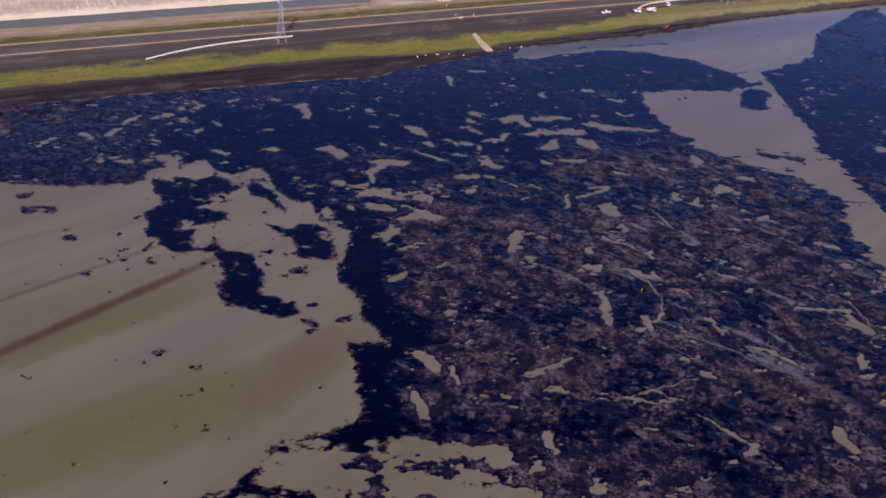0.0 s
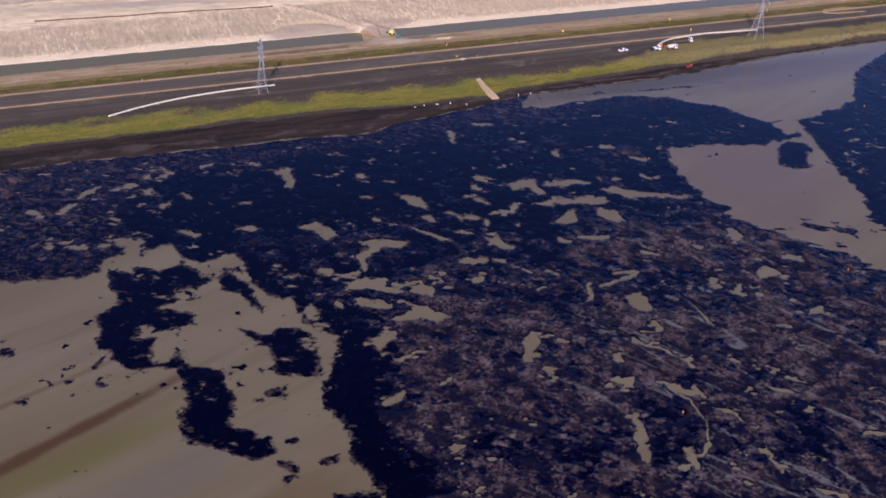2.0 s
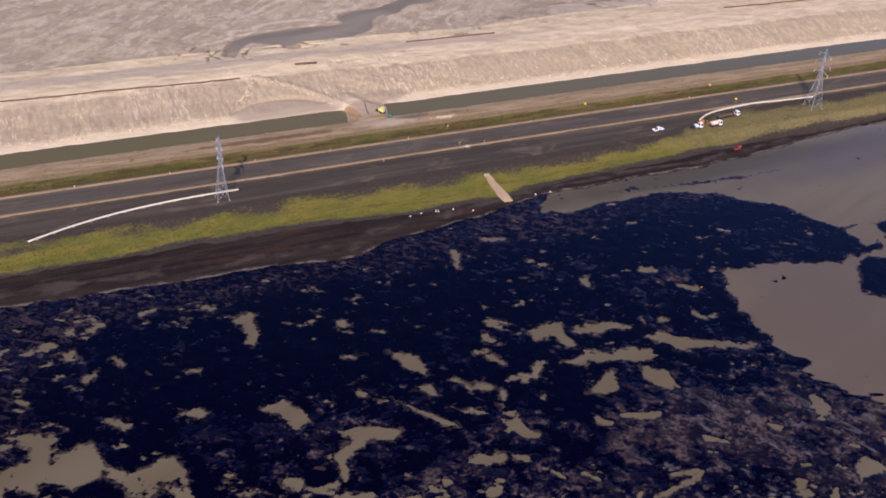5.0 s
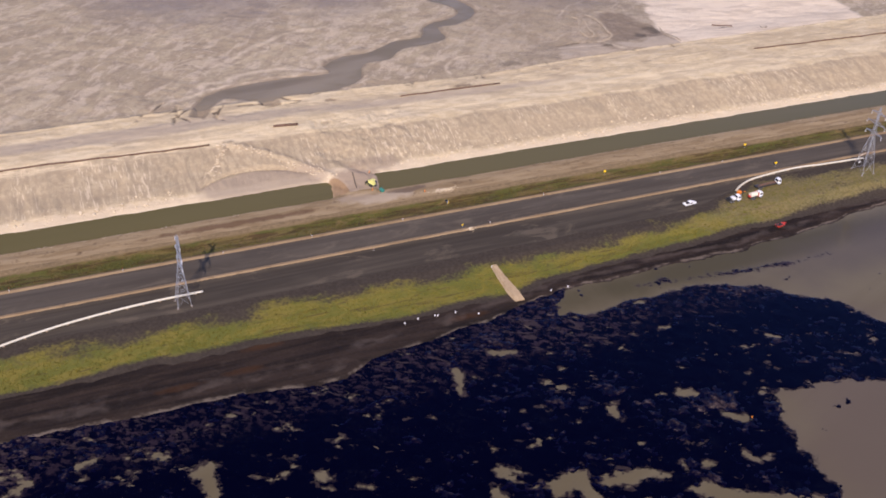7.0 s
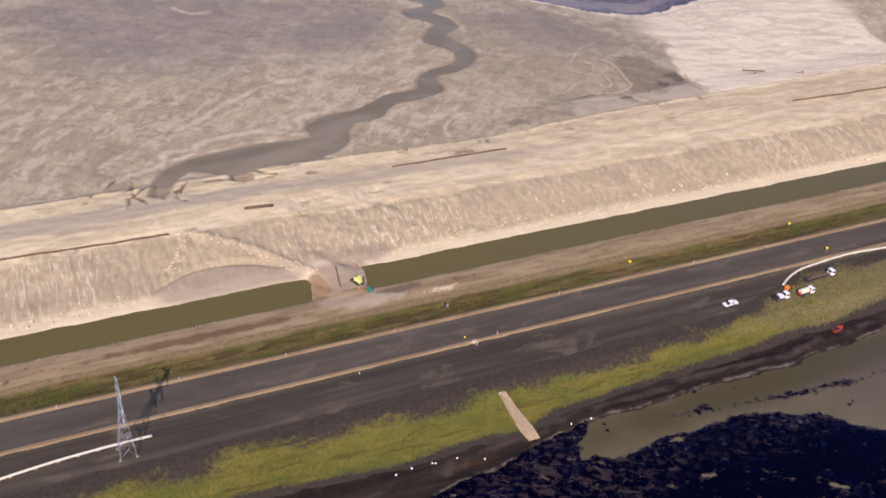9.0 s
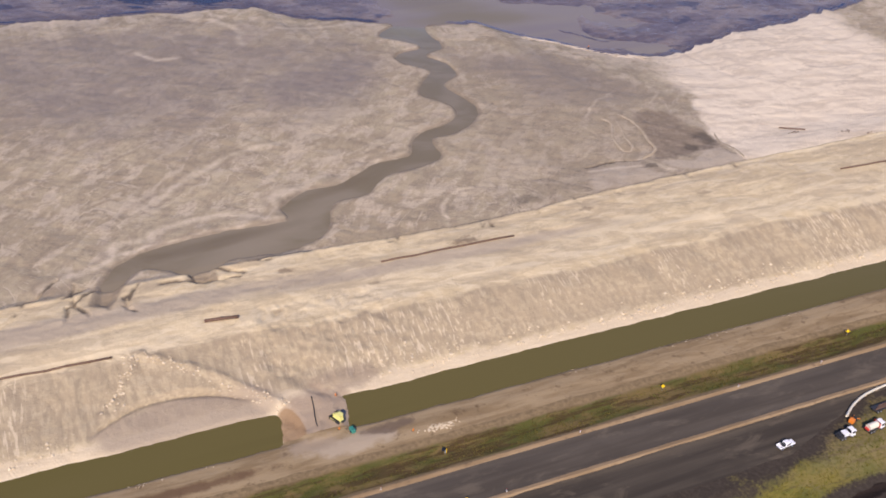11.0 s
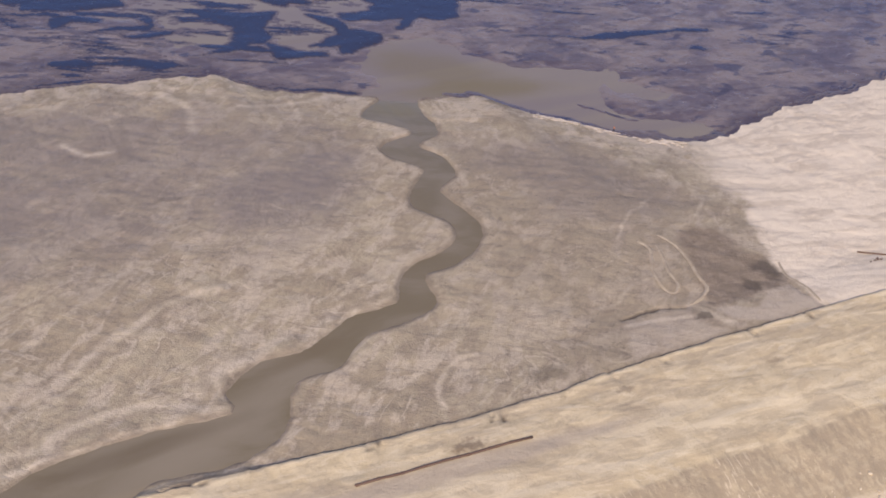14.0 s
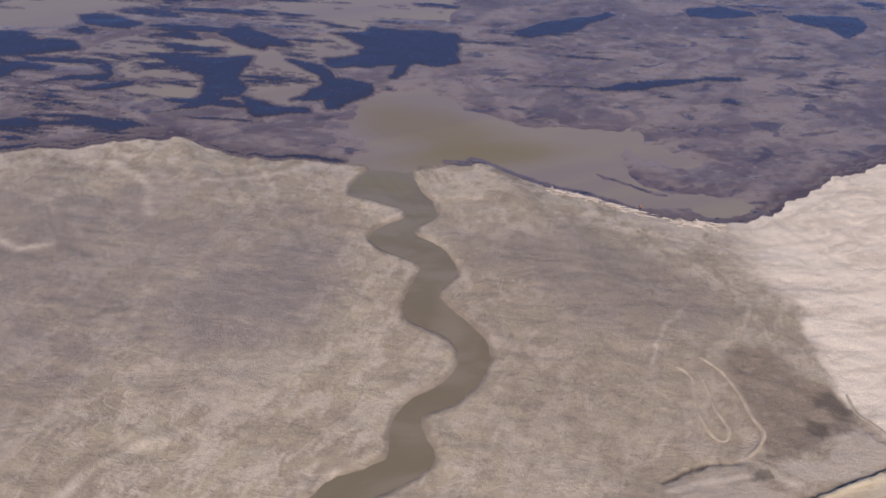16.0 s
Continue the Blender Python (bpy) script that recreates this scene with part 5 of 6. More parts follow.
# ================= sludge and bitumen on the far pond =================
FAR_RAFTS_A = [
    [(-204, 724), (-195, 725), (-185, 718), (-170, 719), (-166, 712), (-177, 708), (-187, 703), (-210, 699), (-218, 722)],
    [(-177, 748), (-162, 752), (-152, 747), (-146, 744), (-151, 738), (-163, 736), (-172, 739)],
    [(-139, 732), (-127, 737), (-121, 735), (-117, 731), (-124, 730), (-131, 732)],
    [(-111, 740), (-101, 745), (-89, 739), (-76, 733), (-80, 731), (-87, 733), (-88, 726), (-97, 729), (-107, 735)],
]
FAR_RAFTS_B = [
    [(-129, 710), (-120, 714), (-107, 713), (-93, 718), (-95, 706), (-96, 696), (-90, 686), (-93, 678), (-98, 677), (-101, 670), (-108, 663), (-116, 660), (-110, 668), (-106, 677), (-107, 688), (-110, 697), (-117, 702), (-125, 704)],
    [(-91, 678), (-83, 675), (-74, 671), (-62, 671), (-61, 668), (-73, 665), (-82, 662), (-87, 669)],
    [(-75, 717), (-66, 715), (-58, 712), (-52, 701), (-42, 699), (-37, 695), (-38, 686), (-45, 681), (-51, 672), (-54, 671), (-57, 681), (-70, 677), (-64, 685), (-57, 694), (-59, 702), (-66, 708)],
]
FAR_RAFTS_C = [
    [(-62, 747), (-46, 751), (-43, 758), (-26, 756), (-4, 757), (-1, 726), (-11, 718), (-21, 720), (-27, 704), (-30, 704), (-29, 717), (-38, 713), (-53, 712), (-60, 720), (-44, 725), (-44, 734), (-51, 742)],
    [(-181, 643), (-168, 649), (-157, 647), (-145, 651), (-129, 653), (-125, 648), (-134, 643), (-143, 646), (-158, 644), (-167, 640), (-179, 637)],
    [(-193, 692), (-184, 695), (-170, 694), (-171, 689), (-182, 689), (-188, 679)],
    [(-156, 696), (-150, 699), (-146, 691), (-148, 685), (-155, 684), (-165, 680), (-169, 678), (-160, 686), (-150, 691)],
]
FAR_RAFTS_D = [
    [(-155, 676), (-143, 684), (-136, 687), (-136, 683), (-146, 676), (-152, 673)],
    [(24, 763), (39, 778), (62, 787), (73, 797), (77, 793), (58, 773), (39, 763), (29, 757)],
    [(112, 807), (132, 815), (149, 810), (151, 805), (126, 797), (113, 798)],
    [(164, 807), (181, 812), (205, 813), (206, 800), (190, 784), (183, 796), (167, 800)],
    [(28, 704), (60, 709), (86, 718), (127, 730), (128, 728), (97, 718), (65, 708)],
]
# open water between the flats
LAGOON = [(-48, 663), (-29, 691), (-11, 701), (6, 683), (26, 669), (43, 673), (69, 673), (76, 662), (93, 655), (99, 649), (85, 643), (67, 656), (65, 640), (77, 623), (103, 624), (106, 615), (39, 612), (19, 624),
          (4, 632), (-11, 634), (-28, 626), (-35, 640)]
BASIN_A = [(-97, 705), (-90, 714), (-75, 715), (-66, 708), (-58, 700), (-57, 692), (-64, 685), (-71, 676), (-79, 675), (-88, 682), (-95, 694)]
BASIN_B = [(-182, 702), (-162, 707), (-148, 729), (-123, 729), (-105, 730), (-87, 724), (-65, 733), (-57, 746), (-46, 740), (-44, 728), (-60, 720), (-93, 718), (-129, 710), (-110, 697), (-107, 687), (-108, 672),
           (-121, 669), (-129, 663), (-138, 682), (-149, 699), (-171, 698)]
BASIN_C = [(-103, 772), (-88, 783), (-73, 797), (-40, 880), (-5, 880), (-5, 773), (-27, 773), (-46, 773), (-47, 756), (-68, 753), (-84, 756), (-101, 760)]
BASIN_D = [(-260, 760), (-190, 762), (-120, 770), (-110, 755), (-150, 752), (-190, 735), (-260, 726)]
fx, fy = np.meshgrid(np.arange(-290.0, 360.0, 0.9), np.arange(565.0, 880.0, 0.9))
fu, fv = uv(fx, fy)
rough_far = 5.0 * fbm(fx * 0.6, fy, 30, 5, 91, 0.62) + 2.4 * fbm(fx, fy, 7, 4, 92, 0.7)
shore_far = far_shore(fu) - fv
mud = np.full(fx.shape, 9.0)
lx, ly = fx + 6 * fbm(fx, fy, 20, 5, 191, 0.62), fy + 4 * fbm(fx, fy, 14, 4, 192, 0.6)
for basin in (LAGOON, BASIN_A, BASIN_B, BASIN_C, BASIN_D):
    mud = np.minimum(mud, to_polygon(lx, ly, basin))
mud = mud * 0.5 + 0.42 * rough_far - 0.2 + 2.0 * (fbm(fx * 0.4, fy, 18, 5, 94, 0.62) + 0.35 - 0.5 * step(fx, 20, -20) * step(fy, 660, 675))
rim = np.minimum(3.0 + 2.0 * fbm(fu, fu * 0, 15, 4, 93) + shore_far, np.hypot((fx + 22) * 0.8, fy - 622) - 19)
mud = np.minimum(np.maximum(mud, rim), np.hypot((fx + 22) * 0.8, fy - 622) - 19)
for ax, ay, bx, by, r in ((53, 636, 65, 628, 0.9), (65, 628, 75, 622, 0.8), (66, 657, 72, 646, 0.8), (72, 646, 84, 643, 0.7), (98, 640, 108, 618, 0.8)):
    mud = np.maximum(mud, (r - to_segment(lx, ly, ax, ay, bx, by)) * 1.5)
mud_z = np.clip(mud * 0.06, -0.5, 0.25) + np.where(mud > 0, 0.12 * fbm(fx, fy, 7, 4, 95), 0)
cell = np.maximum.reduce([mud_z[:-1, :-1], mud_z[1:, 1:], mud_z[:-1, 1:], mud_z[1:, :-1]])
sea = shore_far < 3
sheet("sludge_flat", fx, fy, mud_z, M_SLUDGE, (cell > -0.05) & sea[:-1, :-1], "mottled purple-brown sludge flats cut by thin channels", "sludge", kind="stuff", fields={"hem": step(shore_far + 1.5 * fbm(fx, fy, 6, 4, 195), -9, -1.5)})
black = np.full(fx.shape, 1e9)
bx_, by_ = fx + 4.5 * fbm(fx, fy, 22, 5, 96, 0.62), fy + 3 * fbm(fx, fy, 16, 5, 97, 0.6)
for raft_line in FAR_RAFTS_A + FAR_RAFTS_B + FAR_RAFTS_C + FAR_RAFTS_D:
    black = np.minimum(black, to_polygon(bx_, by_, raft_line))
black = -(black * 0.8 + 0.32 * rough_far - 0.5)
hem = np.minimum(0.1 + 2.6 * fbm(fu, fv, 14, 4, 98) - np.abs(shore_far + 1.5), np.hypot((fx + 22) * 0.8, fy - 622) - 19)
black = np.maximum(black, hem)
west = step(fx, 20, -20)
wisps = fbm(fx * 0.25 + fy * 0.05, fy, 7, 5, 99, 0.66) + 0.5 * fbm(fx, fy, 45, 3, 196) - 0.44 + 0.18 * west - 0.35 * step(fy, 668, 650) - 0.3 * step(to_polygon(lx, ly, LAGOON), 4, -2)
black = np.maximum(black, wisps * 6)
black_z = np.clip(0.02 + black * 0.05, 0.015, 0.07) + np.maximum(mud_z, 0)
cell = np.maximum.reduce([black[:-1, :-1], black[1:, 1:], black[:-1, 1:], black[1:, :-1]])
sheet("far_bitumen_mat", fx, fy, black_z, M_FARBITUMEN, (cell > -0.7) & sea[:-1, :-1], "bitumen rafts drifting on the far pond, haze and sky sheen put into their blue-black", "bitumen mat", kind="stuff",
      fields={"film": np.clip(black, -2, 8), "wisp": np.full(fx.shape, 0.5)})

# ================= things =================
def ground_at(u, v):
    return float(land_height(np.array([float(u)]), np.array([float(v)]))[0])


def at(u, v, turn=0.0, lift=0.0):
    """A pose on the land at u, v, turned by that many degrees from the road's line."""
    x, y = xy(u, v)
    return pose(x, y, ground_at(u, v) + lift, 0, 0, ALONG + turn)


def thing(name, m, label, category, group=""):
    ob = new(name)
    ob.empty_display_size = 0.5
    ob.matrix_basis = m
    return tagged(ob, label, category, group)


def part(name, bm, material, parent, label="", smooth=False):
    me = bpy.data.meshes.new(name)
    bmesh.ops.recalc_face_normals(bm, faces=bm.faces[:])
    bm.to_mesh(me)
    bm.free()
    me.materials.append(material)
    if smooth:
        me.polygons.foreach_set("use_smooth", [True] * len(me.polygons))
    ob = new(name, me)
    ob.parent = parent
    return tagged(ob, label)


def box(x0, x1, y0, y1, z0, z1, bevel=0.04, bm=None, taper=0.0):
    bm = bm or bmesh.new()
    made = bmesh.ops.create_cube(bm, size=1.0)["verts"]
    for v in made:
        v.co = Vector(((x0 + x1) / 2 + v.co.x * (x1 - x0) * (1 - (taper if v.co.z > 0 else 0)), (y0 + y1) / 2 + v.co.y * (y1 - y0) * (1 - (taper * 0.6 if v.co.z > 0 else 0)), (z0 + z1) / 2 + v.co.z * (z1 - z0)))
    if bevel:
        edges = list({e for v in made for e in v.link_edges})
        bmesh.ops.bevel(bm, geom=edges, offset=bevel, segments=1, affect="EDGES")
    return bm


def tube(p, q, r, n=8, bm=None, r2=None):
    """A closed round bar from p to q."""
    bm = bm or bmesh.new()
    p, q = Vector(p), Vector(q)
    turn = (q - p).to_track_quat("Z", "Y").to_matrix()
    rings = []
    for end, rad in ((p, r), (q, r if r2 is None else r2)):
        rings.append([bm.verts.new(end + turn @ Vector((rad * math.cos(6.2832 * k / n), rad * math.sin(6.2832 * k / n), 0))) for k in range(n)])
    for k in range(n):
        bm.faces.new((rings[0][k], rings[0][(k + 1) % n], rings[1][(k + 1) % n], rings[1][k]))
    bm.faces.new(rings[0][::-1])
    bm.faces.new(rings[1])
    return bm


def along(points, r, n=10):
    """A bent pipe through the points, with thick walls at its open ends."""
    bm = bmesh.new()
    pts = [Vector(p) for p in points]
    rings = []
    for k, p in enumerate(pts):
        way = (pts[min(k + 1, len(pts) - 1)] - pts[max(k - 1, 0)]).to_track_quat("Z", "Y").to_matrix()
        rings.append([bm.verts.new(p + way @ Vector((r * math.cos(6.2832 * j / n), r * math.sin(6.2832 * j / n), 0))) for j in range(n)])
    for a, b in zip(rings, rings[1:]):
        for j in range(n):
            bm.faces.new((a[j], a[(j + 1) % n], b[(j + 1) % n], b[j]))
    for ring, k in ((rings[0], 1), (rings[-1], -1)):
        mid = sum((v.co for v in ring), Vector()) / n
        inner = [bm.verts.new(mid + (v.co - mid) * 0.86) for v in ring]
        deep = [bm.verts.new(v.co + (pts[k] - pts[0 if k == 1 else -1]).normalized() * r * 1.5) for v in inner]
        for j in range(n):
            bm.faces.new((ring[j], ring[(j + 1) % n], inner[(j + 1) % n], inner[j]))
            bm.faces.new((inner[j], inner[(j + 1) % n], deep[(j + 1) % n], deep[j]))
        bm.faces.new(deep)
    return bm


def wheel(parent, x, y, r, wide):
    tyre = part("wheel", tube((x, y - wide / 2, r), (x, y + wide / 2, r), r, 14), M_BLACK, parent, "black rubber tyre")
    part("rim", tube((x, y - wide / 2 - 0.015, r), (x, y + wide / 2 + 0.015, r), r * 0.55, 10), M_STEEL, tyre, "grey steel rim")


# ---- power pylons ----
def pylon(u, v, high, half, label):
    ob = thing("power_pylon", at(u, v), label, "pylon", "power line pylons")
    waist, peak = 0.55, 0.25
    bend = high * 0.60

    def corner(sx, sy, z):
        w = half + (waist - half) * z / bend if z < bend else waist + (peak - waist) * (z - bend) / (high - bend)
        return Vector((sx * w, sy * w, z))

    signs = ((1, 1), (-1, 1), (-1, -1), (1, -1))
    for sx, sy in signs:
        bm = tube(corner(sx, sy, -0.4), corner(sx, sy, bend), 0.085, 6)
        tube(corner(sx, sy, bend), corner(sx, sy, high), 0.06, 6, bm)
        leg = part("leg", bm, M_STEEL, ob)
        part("footing", box(corner(sx, sy, 0).x - 0.35, corner(sx, sy, 0).x + 0.35, corner(sx, sy, 0).y - 0.35, corner(sx, sy, 0).y + 0.35, -0.6, 0.1), M_ROCK, leg, "concrete footing")
    levels = [0.3, high * 0.17, high * 0.31, high * 0.43, high * 0.53, bend] + [bend + (high - bend) * k / 7 for k in range(1, 8)]
    for k in range(4):
        (ax, ay), (bx, by) = signs[k], signs[(k + 1) % 4]
        bm = bmesh.new()
        for lo, hi in zip(levels, levels[1:]):
            tube(corner(ax, ay, lo), corner(bx, by, hi), 0.032, 4, bm)
            tube(corner(bx, by, lo), corner(ax, ay, hi), 0.032, 4, bm)
            tube(corner(ax, ay, hi), corner(bx, by, hi), 0.04, 4, bm)
        part("bracing", bm, M_STEEL, ob)
    for z, reach in ((bend + 0.6, 4.4), (bend + (high - bend) * 0.42, 5.0), (bend + (high - bend) * 0.80, 3.8)):
        for side in (1, -1):
            bm = bmesh.new()
            tip = Vector((0, side * reach, z + 0.15))
            roots = [corner(1, side, z), corner(-1, side, z), corner(1, side, z + 1.1), corner(-1, side, z + 1.1)]
            for root in roots:
                tube(root, tip, 0.07, 4, bm)
            for f in (0.25, 0.5, 0.75):
                pts = [root.lerp(tip, f) for root in roots]
                for a, b in ((0, 1), (2, 3), (0, 2), (1, 3)):
                    tube(pts[a], pts[b], 0.045, 4, bm)
            arm = part("crossarm", bm, M_STEEL, ob)
            bm = bmesh.new()
            for n in range(7):
                tube(tip - Vector((0, 0, 0.15 + 0.2 * n)), tip - Vector((0, 0, 0.27 + 0.2 * n)), 0.14, 8, bm, 0.07)
            tube(tip, tip - Vector((0, 0, 1.6)), 0.03, 4, bm)
            part("insulator", bm, M_WHITE, arm, "string of pale insulator discs")
    bm = tube(corner(1, 1, high), (0, 0, high + 0.9), 0.06, 4)
    for sx, sy in signs[1:]:
        tube(corner(sx, sy, high), (0, 0, high + 0.9), 0.06, 4, bm)
    part("peak", bm, M_STEEL, ob)
    return ob


pylon(31.0, 254.7, 25.5, 2.2, "grey galvanised lattice pylon standing beside the white pipe")
pylon(314.8, 254.0, 28.5, 3.1, "grey galvanised lattice pylon at the end of a curved pipe")


# ---- white pipelines on timber blocks ----
def pipeline(points, r, label):
    u0, v0 = points[0]
    base = at(u0, v0)
    ob = thing("pipeline", base, label, "pipe", "white pipelines")
    back = base.inverted()
    line = rounded(points, 8)
    place = []
    for u, v in line:
        x, y = xy(u, v)
        place.append(back @ Vector((x, y, ground_at(u, v) + r + 0.22)))
    part("pipe", along(place, r, 12), M_WHITEPIPE, ob, "", True)
    for k in range(2, len(place) - 1, 3):
        p = place[k]
        drop = p.z - r
        part("support", box(p.x - 0.3, p.x + 0.3, p.y - r * 0.9, p.y + r * 0.9, drop - 0.6, drop + 0.04), M_TIMBER, ob, "timber block")
        part("flange", tube(p - Vector((0.12, 0, 0)), p + Vector((0.12, 0, 0)), r * 1.12, 12), M_WHITEPIPE, ob)


pipeline([(-40, 245.5), (-24, 251.0), (-7, 255.0), (10, 257.3), (24, 258.2), (38.3, 258.4)], 0.36, "long white plastic pipe curving along the dirt track")
pipeline([(252, 257.0), (258, 260.5), (267, 263.0), (286, 264.2), (303, 263.4), (322, 262.4)], 0.36, "curved white plastic pipe beside the parked trucks")


# ---- vehicles ----
def cab_on(parent, x0, x1, half, z0, z1, paint):
    cab = part("cab", box(x0, x1, -half, half, z0, z1, 0.12, None, 0.16), paint, parent)
    part("windscreen", box(x1 - 0.16, x1 - 0.04, -half * 0.82, half * 0.82, z0 + 0.42, z1 - 0.14, 0.03), M_GLASS, cab, "dark glass")
    part("rear_window", box(x0 + 0.06, x0 + 0.16, -half * 0.7, half * 0.7, z0 + 0.42, z1 - 0.16, 0.03), M_GLASS, cab, "dark glass")
    for side in (1, -1):
        y = side * half * 0.93
        part("side_window", box(x0 + 0.35, x1 - 0.4, min(y, y + side * 0.03), max(y, y + side * 0.03), z0 + 0.45, z1 - 0.18, 0.0), M_GLASS, cab, "dark glass")
    return cab


def pickup(m, label):
    ob = thing("pickup_truck", m, label, "pickup truck", "parked vehicles")
    part("chassis", box(-2.65, 2.65, -0.85, 0.85, 0.42, 0.75), M_DARKSTEEL, ob, "dark frame")
    part("bonnet", box(1.05, 2.65, -0.92, 0.92, 0.72, 1.22, 0.10), M_WHITE, ob)
    cab_on(ob, -0.85, 1.25, 0.92, 0.72, 1.85, M_WHITE)
    bed = part("bed", box(-2.7, -0.95, -0.93, 0.93, 0.72, 0.86), M_WHITE, ob)
    for y in (-0.93, 0.85):
        part("bed_side", box(-2.7, -0.95, y, y + 0.08, 0.86, 1.28), M_WHITE, bed)
    part("tailgate", box(-2.7, -2.62, -0.85, 0.85, 0.86, 1.28), M_WHITE, bed)
    part("tool_box", box(-1.5, -1.0, -0.8, 0.8, 0.86, 1.42), M_DARKSTEEL, bed, "black tool box")
    part("bumper", box(2.6, 2.8, -0.9, 0.9, 0.5, 0.72), M_DARKSTEEL, ob)
    for x in (-1.75, 1.75):
        for y in (-0.82, 0.82):
            wheel(ob, x, y, 0.42, 0.28)
    for y in (-0.7, 0.7):
        part("headlight", box(2.62, 2.69, y - 0.16, y + 0.16, 0.9, 1.08, 0.02), M_GLASS, ob)
    return ob


def lorry(m, label, long, cargo):
    ob = thing("flatbed_truck", m, label, "truck", "parked vehicles")
    part("chassis", box(-long, 2.6, -0.55, 0.55, 0.6, 0.95), M_DARKSTEEL, ob, "dark frame")
    cab_on(ob, 0.9, 2.7, 1.15, 0.75, 2.65, M_WHITE)
    part("bumper", box(2.65, 2.85, -1.1, 1.1, 0.5, 0.85), M_DARKSTEEL, ob)
    bed = part("bed", box(-long, 0.7, -1.2, 1.2, 0.95, 1.15), M_DARKSTEEL, ob, "steel deck")
    if cargo == "tank":
        part("tank", tube((-long + 0.3, 0, 1.95), (0.3, 0, 1.95), 0.95, 18), plain("cream_tank_paint", (0.72, 0.66, 0.52), 0.4), bed, "cream tank")
        part("end_panel", box(0.35, 0.6, -1.15, 1.15, 1.15, 2.7), M_RED, bed, "red panel")
        part("hose_reel", tube((-long + 0.1, -0.6, 1.5), (-long + 0.1, 0.6, 1.5), 0.4, 12), M_RED, bed, "red hose reel")
    elif cargo == "pipes":
        for k in range(3):
            part("load", tube((-long + 0.2 + 1.1 * k, -0.5 + 0.5 * k, 1.37), (0.5, -0.5 + 0.5 * k, 1.37), 0.21, 10), M_RUST, bed, "brown steel pipe")
    else:
        part("crate", box(-long + 0.2, -long + 1.5, -0.9, 0.9, 1.15, 1.9), M_BLACK, bed, "black crate")
        part("cover", box(-long + 1.7, 0.3, -1.0, 1.0, 1.15, 2.05, 0.12), M_WHITE, bed, "white cover")
    for x in (-long + 1.0, -long + 2.1, 1.8):
        for y in (-0.95, 0.95):
            wheel(ob, x, y, 0.5, 0.34)
    return ob


pickup(at(227.5, 253.9, 3), "white pickup truck parked alone on the dark dirt track")
lorry(at(246.3, 251.0, 0), "small white flatbed truck with a black crate", 3.0, "crate")
lorry(at(256.5, 250.4, 4), "white service truck with a cream tank and red panel", 3.4, "tank")
lorry(at(270.5, 256.4, 2), "white truck with a long flatbed of brown pipes", 9.5, "pipes")


def pump_unit(m, label):
    ob = thing("pump_unit", m, label, "pump", "")
    part("skid", box(-1.7, 1.7, -0.8, 0.8, 0.0, 0.3), M_DARKSTEEL, ob, "dark steel skid")
    part("housing", box(-1.6, -0.1, -0.7, 0.7, 0.3, 1.5, 0.08), M_ORANGE, ob)
    part("engine", box(0.1, 1.4, -0.55, 0.55, 0.3, 1.1, 0.08), M_BLACK, ob, "black engine block")
    part("exhaust", tube((0.7, 0, 1.1), (0.7, 0, 1.9), 0.08, 8), M_DARKSTEEL, ob)
    for side in (1, -1):
        part("arm", tube((1.4, side * 0.4, 0.7), (2.4, side * 0.9, 0.35), 0.13, 8), M_ORANGE, ob)
    return ob


pump_unit(at(252.6, 255.0, 20), "orange pump unit on a skid at the pipe's open end")


def raft(m):
    ob = thing("work_boat", m, "small red work boat with a dark deck, on the grass", "boat")
    bm = bmesh.new()
    rings = []
    for x, w, z in ((-2.2, 0.75, 0.0), (-2.3, 0.95, 0.7), (0.8, 1.0, 0.7), (2.4, 0.15, 0.9), (0.9, 0.7, 0.0)):
        rings.append((bm.verts.new((x, w, z)), bm.verts.new((x, -w, z))))
    a, b, c, d_, e = rings
    for one, two in ((a, b), (b, c), (c, d_), (d_, e), (e, a)):
        bm.faces.new((one[0], two[0], two[1], one[1]))
    for s in (0, 1):
        bm.faces.new((a[s], b[s], c[s], e[s]))
        bm.faces.new((c[s], d_[s], e[s]))
    part("hull", bm, M_RED, ob)
    part("deck", box(-2.0, 0.6, -0.7, 0.7, 0.66, 0.76), M_DARKSTEEL, ob, "dark deck")
    part("console", box(-1.1, -0.5, -0.35, 0.35, 0.74, 1.4), M_BLACK, ob, "black console")
    part("outboard_motor", box(-2.75, -2.3, -0.22, 0.22, 0.4, 1.3, 0.08), M_BLACK, ob, "black motor")


raft(at(257, 233.9, 8, -0.05))


